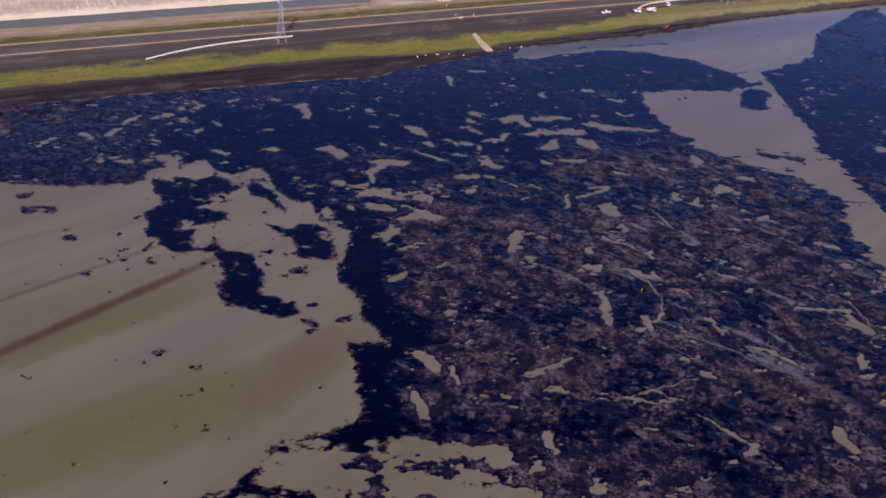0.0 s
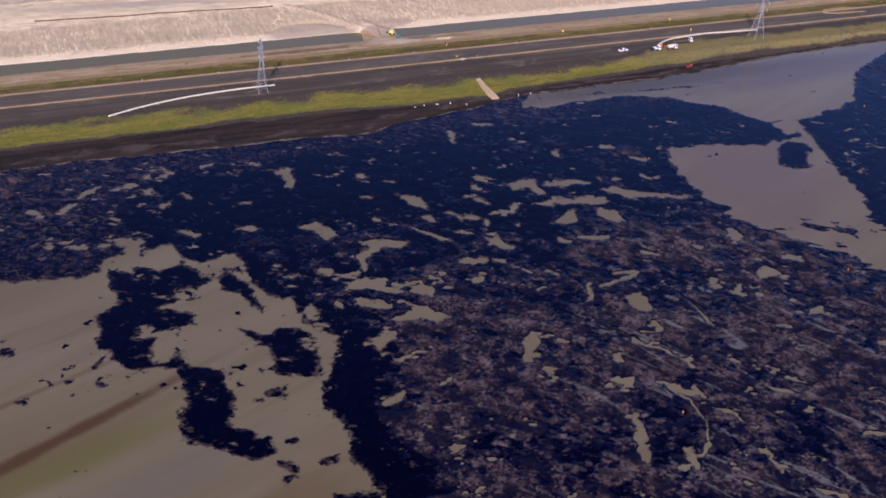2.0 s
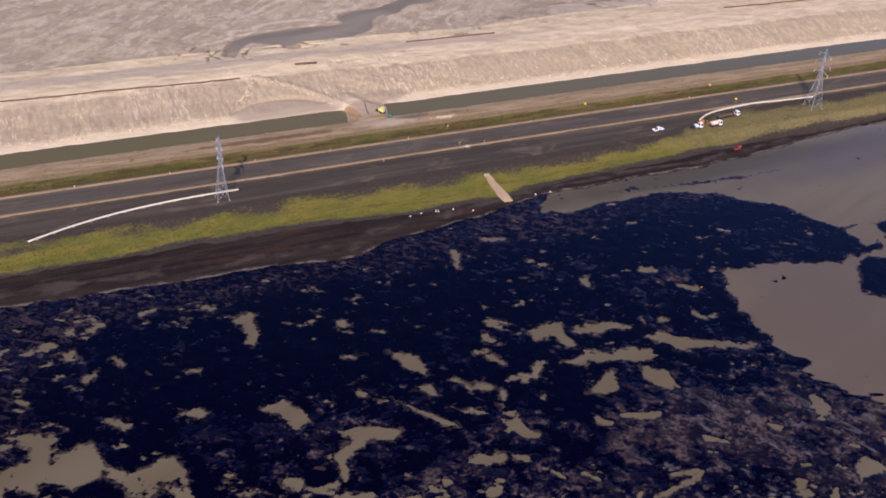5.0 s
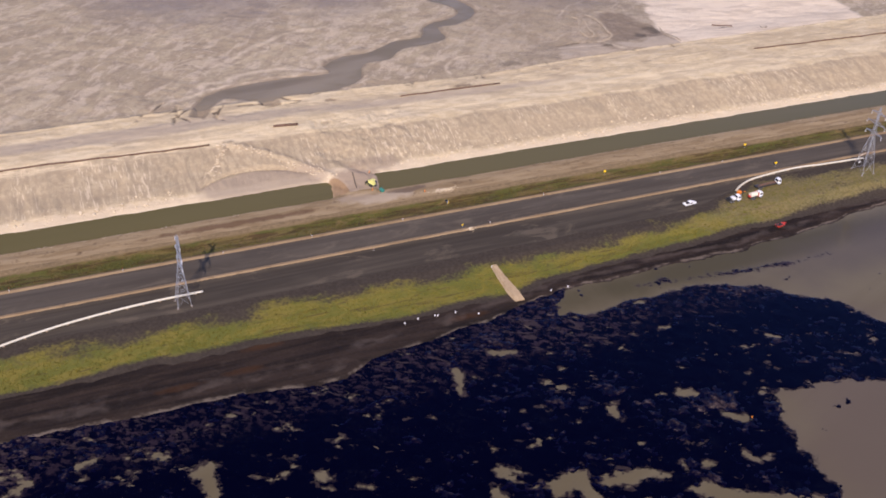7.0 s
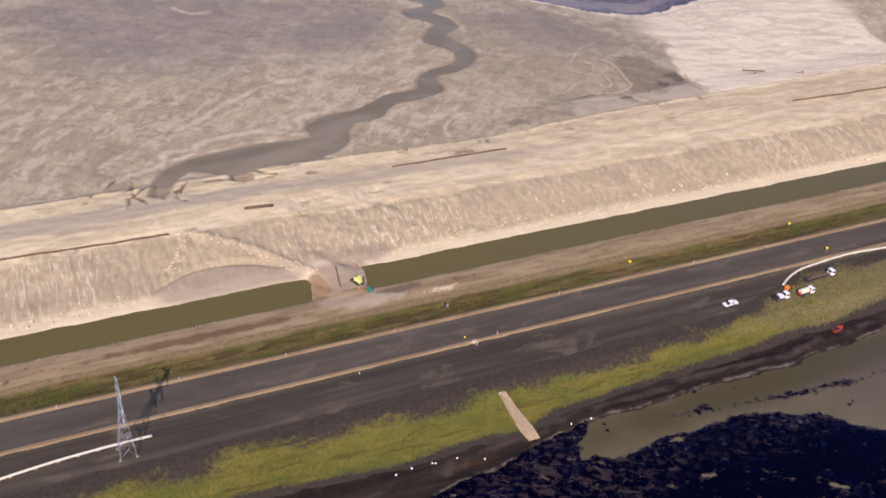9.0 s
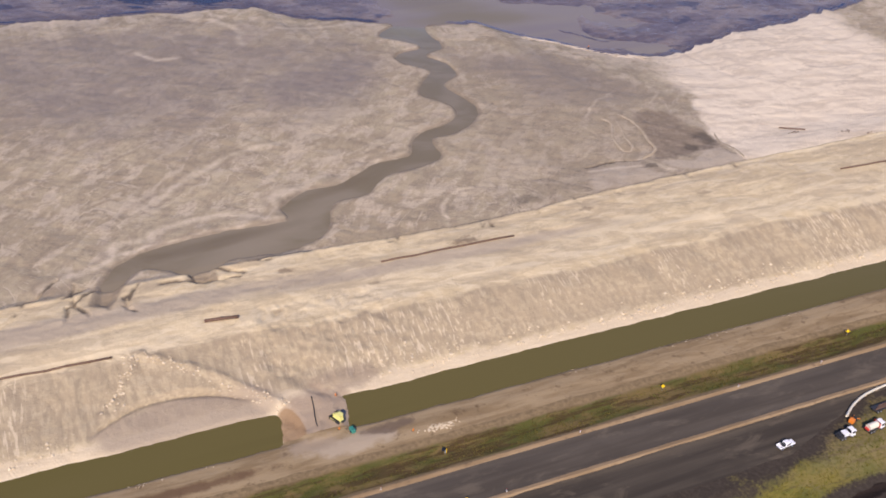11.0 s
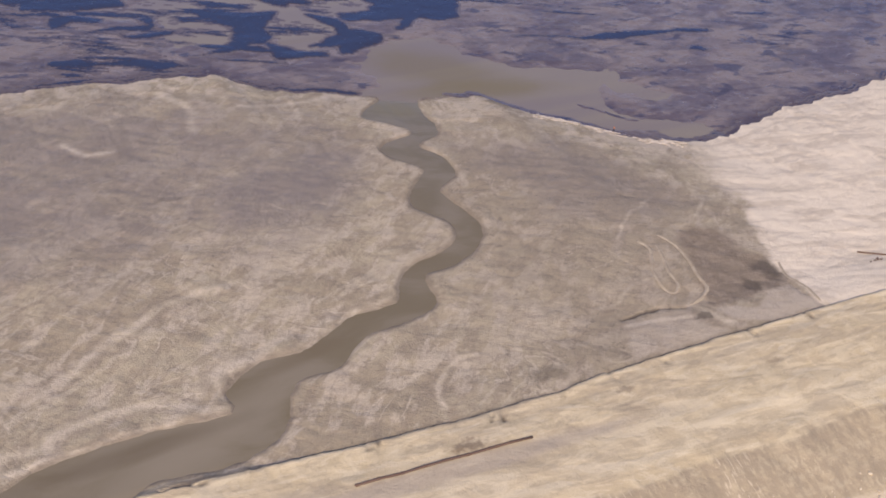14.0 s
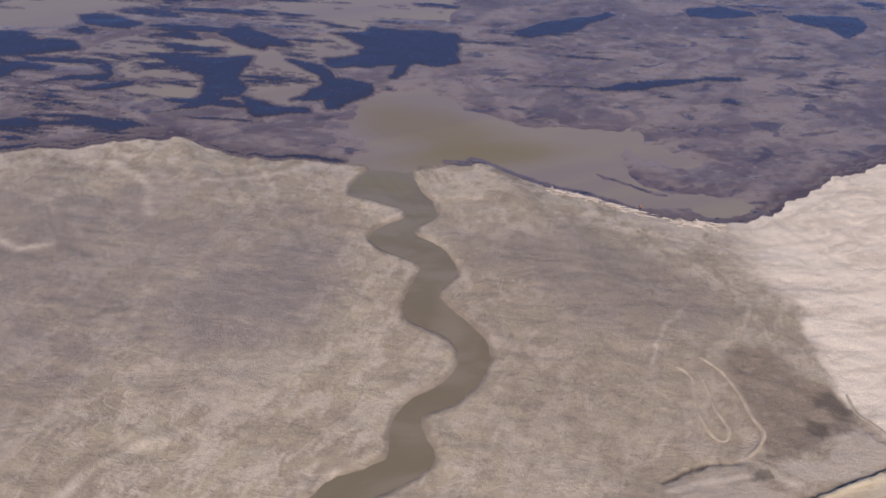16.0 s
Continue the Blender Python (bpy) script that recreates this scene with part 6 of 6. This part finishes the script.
def bulldozer(m):
    ob = thing("bulldozer", m, "pale yellow bulldozer on the earth plug", "bulldozer")
    for y in (-1.15, 1.15):
        bm = bmesh.new()
        prof = [(-1.7, 0.15), (-1.4, 0.0), (1.4, 0.0), (1.7, 0.2), (1.75, 0.6), (1.4, 0.95), (-1.4, 0.95), (-1.75, 0.6)]
        lo = [bm.verts.new((x, y - 0.3, z)) for x, z in prof]
        hi = [bm.verts.new((x, y + 0.3, z)) for x, z in prof]
        for k in range(8):
            bm.faces.new((lo[k], lo[(k + 1) % 8], hi[(k + 1) % 8], hi[k]))
        bm.faces.new(lo[::-1])
        bm.faces.new(hi)
        part("track", bm, M_BLACK, ob, "black steel track")
    part("body", box(-1.8, 1.6, -0.85, 0.85, 0.5, 1.55, 0.08), M_LIME, ob)
    part("engine_hood", box(0.3, 1.9, -0.65, 0.65, 1.5, 2.1, 0.08), M_LIME, ob)
    cab = part("cab", box(-1.5, 0.2, -0.9, 0.9, 1.5, 3.0, 0.1, None, 0.1), M_LIME, ob)
    part("windscreen", box(0.12, 0.2, -0.7, 0.7, 2.0, 2.8, 0.02), M_GLASS, cab, "dark glass")
    part("roof", box(-1.65, 0.3, -1.0, 1.0, 3.0, 3.12), M_LIME, cab)
    part("exhaust", tube((1.2, 0.3, 2.1), (1.2, 0.3, 3.0), 0.07, 8), M_DARKSTEEL, ob)
    bm = bmesh.new()
    for k in range(6):
        z0, z1 = 0.05 + 0.24 * k, 0.05 + 0.24 * (k + 1)
        x = 2.45 - 0.25 * math.sin(math.pi * (k + 0.5) / 6)
        box(x, x + 0.1, -1.9, 1.9, z0, z1, 0.0, bm)
    blade = part("blade", bm, M_DARKSTEEL, ob, "worn dark steel blade")
    for y in (-1.0, 1.0):
        part("push_arm", tube((0, y * 1.45, 0.5), (2.3, y * 1.3, 0.45), 0.12, 6), M_LIME, ob)
    part("ripper", box(-2.5, -1.8, -0.5, 0.5, 0.5, 0.9), M_DARKSTEEL, ob)


bulldozer(at(115.4, 307.2, 115) @ Matrix.Scale(0.85, 4))


def generator(m):
    ob = thing("generator", m, "small teal-green generator beside the canal", "generator")
    part("housing", box(-1.0, 1.0, -0.55, 0.55, 0.3, 1.45, 0.08), M_GREEN, ob)
    part("grille", box(1.0, 1.03, -0.4, 0.4, 0.5, 1.2, 0.0), M_BLACK, ob, "black grille")
    part("drawbar", tube((1.0, 0, 0.4), (2.0, 0, 0.3), 0.06, 6), M_DARKSTEEL, ob)
    part("exhaust", tube((-0.6, 0.2, 1.4), (-0.6, 0.2, 1.8), 0.06, 8), M_DARKSTEEL, ob)
    for y in (-0.65, 0.65):
        wheel(ob, 0.0, y, 0.35, 0.18)


generator(at(117.6, 301.8, 100))


def site_hose(points, r, label):
    base = at(*points[0])
    ob = thing("drain_hose", base, label, "hose")
    back = base.inverted()
    part("hose", along([back @ Vector((*xy(u, v), ground_at(u, v) + r)) for u, v in rounded(points, 4)], r, 8), M_BLACK, ob, "", True)


site_hose([(111.2, 318.0), (110.6, 314.0), (109.8, 310.5), (109.3, 307.0)], 0.16, "black drain hose lying across the earth plug")


# ---- signs, posts, floats ----
def road_sign(m, label="yellow warning panel on a grey steel post"):
    ob = thing("road_sign", m, label, "road sign", "yellow road signs")
    part("post", tube((0, 0, -0.3), (0, 0, 2.2), 0.05, 8), M_STEEL, ob)
    bm = box(-0.02, 0.02, -0.45, 0.45, -0.45, 0.45, 0.0)
    bm.transform(Matrix.Translation((-0.08, 0, 1.75)) @ Matrix.Rotation(radians(45), 4, "X"))
    part("panel", bm, M_YELLOW, ob, "yellow diamond panel")
    part("clamp", box(-0.07, 0.05, -0.12, 0.12, 1.6, 1.75, 0.01), M_DARKSTEEL, ob)
    return ob


sign = road_sign(at(208.3, 286.2, 60))
for u, v, turn in ((279.2, 287.6, 62), (280.6, 268.6, 60)):
    copy_thing(sign, at(u, v, turn))
copy_thing(sign, at(136.2, 267.3, 64) @ Matrix.Scale(0.6, 4))


def cabinet_post(m):
    ob = thing("gauge_station", m, "grey gauge box and yellow post by the road", "gauge box")
    part("yellow_post", tube((0.7, -0.4, -0.2), (0.7, -0.4, 1.3), 0.14, 10), M_YELLOW, ob, "yellow post")
    part("box", box(-0.28, 0.28, -0.22, 0.22, 0.8, 1.5, 0.04), M_STEEL, ob)
    part("leg", tube((0, 0, -0.3), (0, 0, 0.72), 0.07, 8), M_STEEL, ob)
    part("solar_panel", box(-0.6, 0.6, 0.1, 0.9, 1.75, 1.8, 0.0), M_GLASS, ob, "dark solar panel")


cabinet_post(at(138.0, 285.2, 70))


def marker_post(m):
    ob = thing("marker_post", m, "short white roadside marker post", "marker post", "white marker posts")
    part("post", box(-0.06, 0.06, -0.06, 0.06, -0.2, 1.0, 0.02), M_WHITE, ob)
    part("cap", box(-0.07, 0.07, -0.07, 0.07, 1.0, 1.12, 0.02), M_RED, ob, "red cap")
    return ob


post = marker_post(at(117, 278.6))
for u, v in ((147, 266.3), (82, 278.6), (16, 278.6), (230, 278.7), (176, 278.5), (50, 278.6), (261, 278.7), (100, 263.6), (-20, 278.7)):
    copy_thing(post, at(u, v, 7.0 * math.sin(u)))


def white_float(m):
    ob = thing("shore_float", m, "small white plastic float lying on the mud", "float", "white floats")
    bm = bmesh.new()
    bmesh.ops.create_uvsphere(bm, u_segments=12, v_segments=8, radius=0.36)
    bm.transform(Matrix.Translation((0, 0, 0.3)) @ Matrix.Diagonal((0.7, 0.7, 1.0, 1)))
    part("ball", bm, M_WHITE, ob, "", True)
    part("collar", tube((0, 0, 0.0), (0, 0, 0.14), 0.14, 8), M_BLACK, ob, "black collar")
    return ob


ball = white_float(at(96.2, 224.4, 20))
for u, v in ((101.1, 225.1), (107.1, 224.9), (108.0, 224.6), (114.3, 224.4), (151.2, 225.6), (158.0, 225.8), (121.5, 221.5)):
    copy_thing(ball, at(u, v, 37.0 * u % 360))


def marker_buoy(x, y, z):
    ob = thing("marker_buoy", pose(x, y, z), "orange bird-scaring buoy with a short pole", "buoy", "orange buoys")
    part("float", tube((0, 0, -0.2), (0, 0, 0.3), 0.36, 12, None, 0.30), M_BLACK, ob, "dark float")
    part("pole", tube((0, 0, 0.3), (0, 0, 1.6), 0.06, 6), M_DARKSTEEL, ob)
    part("drum", tube((0, 0, 0.85), (0, 0, 1.35), 0.22, 12), M_ORANGE, ob, "orange drum")
    return ob


buoy = marker_buoy(95.9, 207.6, 0.12)
for x, y in ((213.0, 283.6), (85.2, 35.3), (160.6, 125.4)):
    copy_thing(buoy, pose(x, y, 0.12, 0, 0, x))


def traffic_cone(m):
    ob = thing("marker_cone", m, "small orange site cone on bare earth", "cone", "orange cones")
    part("base", box(-0.3, 0.3, -0.3, 0.3, 0.0, 0.06, 0.01), M_BLACK, ob)
    part("cone", tube((0, 0, 0.06), (0, 0, 0.85), 0.24, 12, None, 0.05), M_ORANGE, ob)
    return ob


cone = traffic_cone(at(133.2, 296.0))
for u, v in ((118.3, 317.6), (114.6, 304.0)):
    copy_thing(cone, at(u, v, 30))


# ---- ramp at the shore ----
def shore_ramp():
    base = at(138, 232.5)
    ob = thing("launch_ramp", base, "tan gravel launch ramp running down into the pond", "ramp")
    bm = bmesh.new()
    rows = []
    for k in range(19):
        v = 241.8 - 18.0 * k / 18
        wide = 0.75 + 0.85 * min(k / 14, 1)
        mid = 136.9 + 0.075 * k
        z = np.interp(v, [223.5, 226, 236, 242], [0.35, 1.2, 2.5, 3.95])
        row = []
        for s in (-1.35, -1, -0.4, 0.4, 1, 1.35):
            j = 0.18 * noise.noise(Vector((s * 3, k * 0.8, 0)))
            x, y = xy(mid + s * wide + j, v + j)
            row.append(bm.verts.new(base.inverted() @ Vector((x, y, z + 0.28 + 0.3 * j if abs(s) <= 1 else z - 0.9))))
        rows.append(row)
    for a, b in zip(rows, rows[1:]):
        for k in range(5):
            bm.faces.new((a[k], a[k + 1], b[k + 1], b[k]))
    for row in (rows[0], rows[-1]):
        bm.faces.new(row)
    part("slab", bm, soil_material("ramp_gravel", (0.34, 0.245, 0.145), (0.42, 0.31, 0.19), (0.25, 0.175, 0.10), 0.0, (0.7, 0.7, 0.7)), ob)
    part("bollard", tube((-1.9, 9.6, 1.2), (-1.9, 9.6, 2.6), 0.18, 8), M_WHITE, ob, "white bollard")
    part("winch", box(-1.3, -0.5, 9.2, 9.9, 1.3, 2.0), M_DARKSTEEL, ob, "dark winch box")


shore_ramp()


# ---- rusty pipes on the crest ----
def crest_pipe(u0, v0, u1, v1, r, label):
    base = at((u0 + u1) / 2, (v0 + v1) / 2)
    ob = thing("rusty_pipe", base, label, "pipe", "rusty pipes on the crest")
    back = base.inverted()
    n = max(int((u1 - u0) / 6), 2)
    pts = []
    for k in range(n + 1):
        u, v = u0 + (u1 - u0) * k / n, v0 + (v1 - v0) * k / n
        x, y = xy(u, v + 0.15 * math.sin(k * 2.1))
        pts.append(back @ Vector((x, y, ground_at(u, v) + r * 0.75)))
    part("pipe", along(pts, r, 10), M_RUST, ob, "", True)
    for k in range(1, n):
        p = pts[k]
        part("coupling", tube(p - Vector((0.2, 0, 0)), p + Vector((0.2, 0, 0)), r * 1.18, 10), M_RUST, ob)


crest_pipe(-60, 353.0, 62, 348.6, 0.34, "long brown rusted pipe along the dyke's crest")
crest_pipe(90, 354.6, 100, 353.2, 0.55, "short length of thick brown rusted pipe on sand")
crest_pipe(150.5, 365.6, 199, 365.3, 0.34, "straight rusted pipe half sunk in the crest")
crest_pipe(342, 364.8, 428, 362.0, 0.34, "distant rusted pipe along the dyke's crest")
crest_pipe(348, 408.3, 356.5, 402.0, 0.3, "short dark pipe lying on pale dry sand")


# ---- windrows left by machines on the beach ----
def windrow(points, high, label, material=None):
    base = at(*points[0])
    back = base.inverted()
    bm = bmesh.new()
    line = rounded(points, 7)
    rows = []
    for k, (u, v) in enumerate(line):
        du, dv = (line[min(k + 1, len(line) - 1)][n] - line[max(k - 1, 0)][n] for n in (0, 1))
        size = math.hypot(du, dv) or 1
        fade = min(k, len(line) - 1 - k, 3) / 3 * (0.8 + 0.4 * noise.noise(Vector((u * 0.3, v * 0.3, 1))))
        row = []
        for side, z in ((-1.0, -0.25), (-0.35, high * fade), (0.3, high * fade), (1.0, -0.25)):
            a, b = u - dv / size * side * 0.9, v + du / size * side * 0.9
            row.append(bm.verts.new(back @ Vector((*xy(a, b), ground_at(a, b) + z))))
        rows.append(row)
    for a, b in zip(rows, rows[1:]):
        for k in range(3):
            bm.faces.new((a[k], a[k + 1], b[k + 1], b[k]))
    bm.faces.new(rows[0])
    bm.faces.new(rows[-1])
    me = bpy.data.meshes.new("sand_windrow")
    bmesh.ops.recalc_face_normals(bm, faces=bm.faces[:])
    bm.to_mesh(me)
    bm.free()
    me.polygons.foreach_set("use_smooth", [True] * len(me.polygons))
    me.materials.append(material or soil_material("windrow_sand", (0.34, 0.272, 0.188), (0.42, 0.34, 0.24), (0.28, 0.22, 0.155), 0.0, (0.3, 0.3, 0.3)))
    ob = new("sand_windrow", me)
    ob.matrix_basis = base
    tagged(ob, label, "windrow", "sand windrows", "structure")


windrow([(286.8, 439.3), (288.9, 431.8), (287.9, 422.5), (285.1, 412.6), (284.2, 406.9), (279.2, 402.9), (273.5, 400.7)], 0.5, "low pale windrow of bladed sand")
windrow([(277.9, 438.2), (279.2, 432), (273.3, 421.4), (270.9, 411.7), (272.6, 408.2), (276.3, 411.3), (277.5, 418.4), (280.1, 425.2), (282.8, 434)], 0.35, "low pale windrow of bladed sand")
windrow([(412, 281), (392, 281.8), (385, 280), (383, 276.5), (392, 273.8), (412, 272.5)], 0.6, "tan gravel kerb of a junction island on the haul road", M_BERM)
windrow([(313, 386), (315, 396), (314, 404), (317, 412)], 0.18, "low ridge of sand at the edge of the dry flat")


# ---- grass, stones, driftwood ----
def scatter(name, verts, faces, material, label, category):
    me = bpy.data.meshes.new(name)
    me.from_pydata(verts, [], faces)
    me.materials.append(material)
    return tagged(new(name, me), label, category, "", "stuff")


def tufts(name, u, v, high, material, label, seed):
    rng = np.random.default_rng(seed)
    x, y = xy(u, v)
    z = land_height(u, v)
    x, y, z, high = (np.repeat(q, 4) for q in (x, y, z, high))
    n = len(x)
    a, lean, h = rng.uniform(0, 6.283, n), rng.uniform(0.1, 0.5, n), high * rng.uniform(0.6, 1.2, n)
    cx, cy, w = np.cos(a), np.sin(a), 0.10 + 0.12 * h
    bx, by = x + 0.2 * rng.normal(size=n), y + 0.2 * rng.normal(size=n)
    co = np.stack([bx - cy * w, by + cx * w, z - 0.05, bx + cy * w, by - cx * w, z - 0.05, bx + cx * lean * h, by + cy * lean * h, z + h], -1).reshape(-1, 3)
    return scatter(name, co.tolist(), np.arange(3 * n).reshape(-1, 3).tolist(), material, label, "grass")


rng = np.random.default_rng(4)
u = rng.uniform(-150, 460, 80000)
v = rng.uniform(226.5, 260.0, 80000)
thick = (bank_cover(u, v) - 0.35) * np.interp(u, [225, 265], [1.5, 0.5])
pick = rng.uniform(0, 1, 80000) < thick
tufts("bank_grass", u[pick], v[pick], (0.10 + 0.28 * rng.uniform(0, 1, 80000))[pick], M_GRASS, "yellow-green sedge covering the sloping bank", 5)
u = rng.uniform(-150, 460, 30000)
v = rng.uniform(280.0, 292.5, 30000)
thick = (verge_cover(u, v) - 0.6) * 1.2
pick = rng.uniform(0, 1, 30000) < thick
tufts("verge_weeds", u[pick], v[pick], (0.12 + 0.28 * rng.uniform(0, 1, 30000))[pick], M_WEED, "low olive weeds in the roadside ditch", 6)


def stones(name, u, v, size, material, label, seed, flat=0.6):
    rng = np.random.default_rng(seed)
    bm = bmesh.new()
    bmesh.ops.create_icosphere(bm, subdivisions=1, radius=1.0)
    ball_v = np.array([w.co[:] for w in bm.verts])
    ball_f = [[w.index for w in f.verts] for f in bm.faces]
    bm.free()
    x, y = xy(u, v)
    z = land_height(u, v)
    verts, faces = [], []
    for k in range(len(u)):
        q = ball_v * rng.uniform(0.7, 1.3, (len(ball_v), 1)) * size[k] * np.array([1, rng.uniform(0.6, 1), flat])
        a = rng.uniform(0, 6.283)
        n = len(verts)
        verts += [(x[k] + p[0] * math.cos(a) - p[1] * math.sin(a), y[k] + p[0] * math.sin(a) + p[1] * math.cos(a), z[k] + p[2] + 0.1 * size[k]) for p in q]
        faces += [[i + n for i in f] for f in ball_f]
    return scatter(name, verts, faces, material, label, "stones")


u = rng.uniform(-150, 440, 420)
keep_u = fbm(u, u * 0, 20, 4, 131) > 0.05
u = u[keep_u]
stones("bank_stones", u, 302.9 + 0.8 * rng.normal(size=len(u)), rng.uniform(0.08, 0.24, len(u)), M_CLOD, "pale clods and stones along the canal's edge", 7)
u = rng.uniform(-150, 440, 1500)
v = 319.5 + rng.exponential(2.2, 1500)
spare = (u < 48) | (u > 128)
stones("dyke_clods", u[spare], v[spare], (0.12 + 0.6 * rng.uniform(0, 1, 1500) ** 3)[spare], M_CLOD, "clods of sand at the foot of the dyke", 8)
k = rng.uniform(0, 1, 160)
u = np.where(k < 0.5, 68 - 10 * k * 2, 70 + 34 * (k - 0.5) * 2) + rng.normal(size=160)
v = np.where(k < 0.5, 347 - 16 * k * 2, 347 - 30 * (k - 0.5) * 2) + rng.normal(size=160)
stones("ramp_clods", u, v, rng.uniform(0.15, 0.6, 160), M_CLOD, "broken clods along the rim of the ramp", 9)
k = rng.uniform(0, 1, 120)
stones("gravel_heap", 141 + 2.4 * rng.normal(size=120), 295 + 0.6 * rng.normal(size=120), rng.uniform(0.15, 0.40, 120), M_CLOD, "small heap of pale broken stone", 10)


u = np.repeat([350.0, 370.2, 378.2, 391.0], 26) + 1.6 * rng.normal(size=104)
v = np.repeat([401.6, 393.1, 387.5, 387.0], 26) + 0.5 * rng.normal(size=104)
stones("dark_debris", u, v, rng.uniform(0.12, 0.4, 104), M_RUST, "dark heaps of debris on the pale dry sand", 14, 0.4)
stones("berm_rubble", 138.6 + 0.9 * rng.normal(size=40), 265.0 + 0.5 * rng.normal(size=40), rng.uniform(0.12, 0.34, 40), M_CLOD, "small pale heap of rubble on the gravel berm", 15)


def driftwood():
    rng = np.random.default_rng(12)
    bm = bmesh.new()
    for _ in range(150):
        u = rng.uniform(296, 345)
        v = float(np.interp(u, FAR_U, FAR_V)) - abs(rng.normal()) * 3.0 - 0.5
        x, y = xy(u, v)
        z = ground_at(u, v) + 0.15
        a, long = radians(ALONG - 40) + rng.normal() * 0.5, rng.uniform(0.8, 4.0)
        dx, dy = math.cos(a) * long / 2, math.sin(a) * long / 2
        tube((x - dx, y - dy, z), (x + dx, y + dy, z + 0.1), rng.uniform(0.10, 0.26), 6, bm, 0.08)
    me = bpy.data.meshes.new("driftwood")
    bm.to_mesh(me)
    bm.free()
    me.materials.append(M_WOOD)
    tagged(new("driftwood", me), "bleached driftwood stranded along the far shore", "driftwood", "", "stuff")


driftwood()
copy_thing(buoy, pose(66.0, 611.5, 0.5))
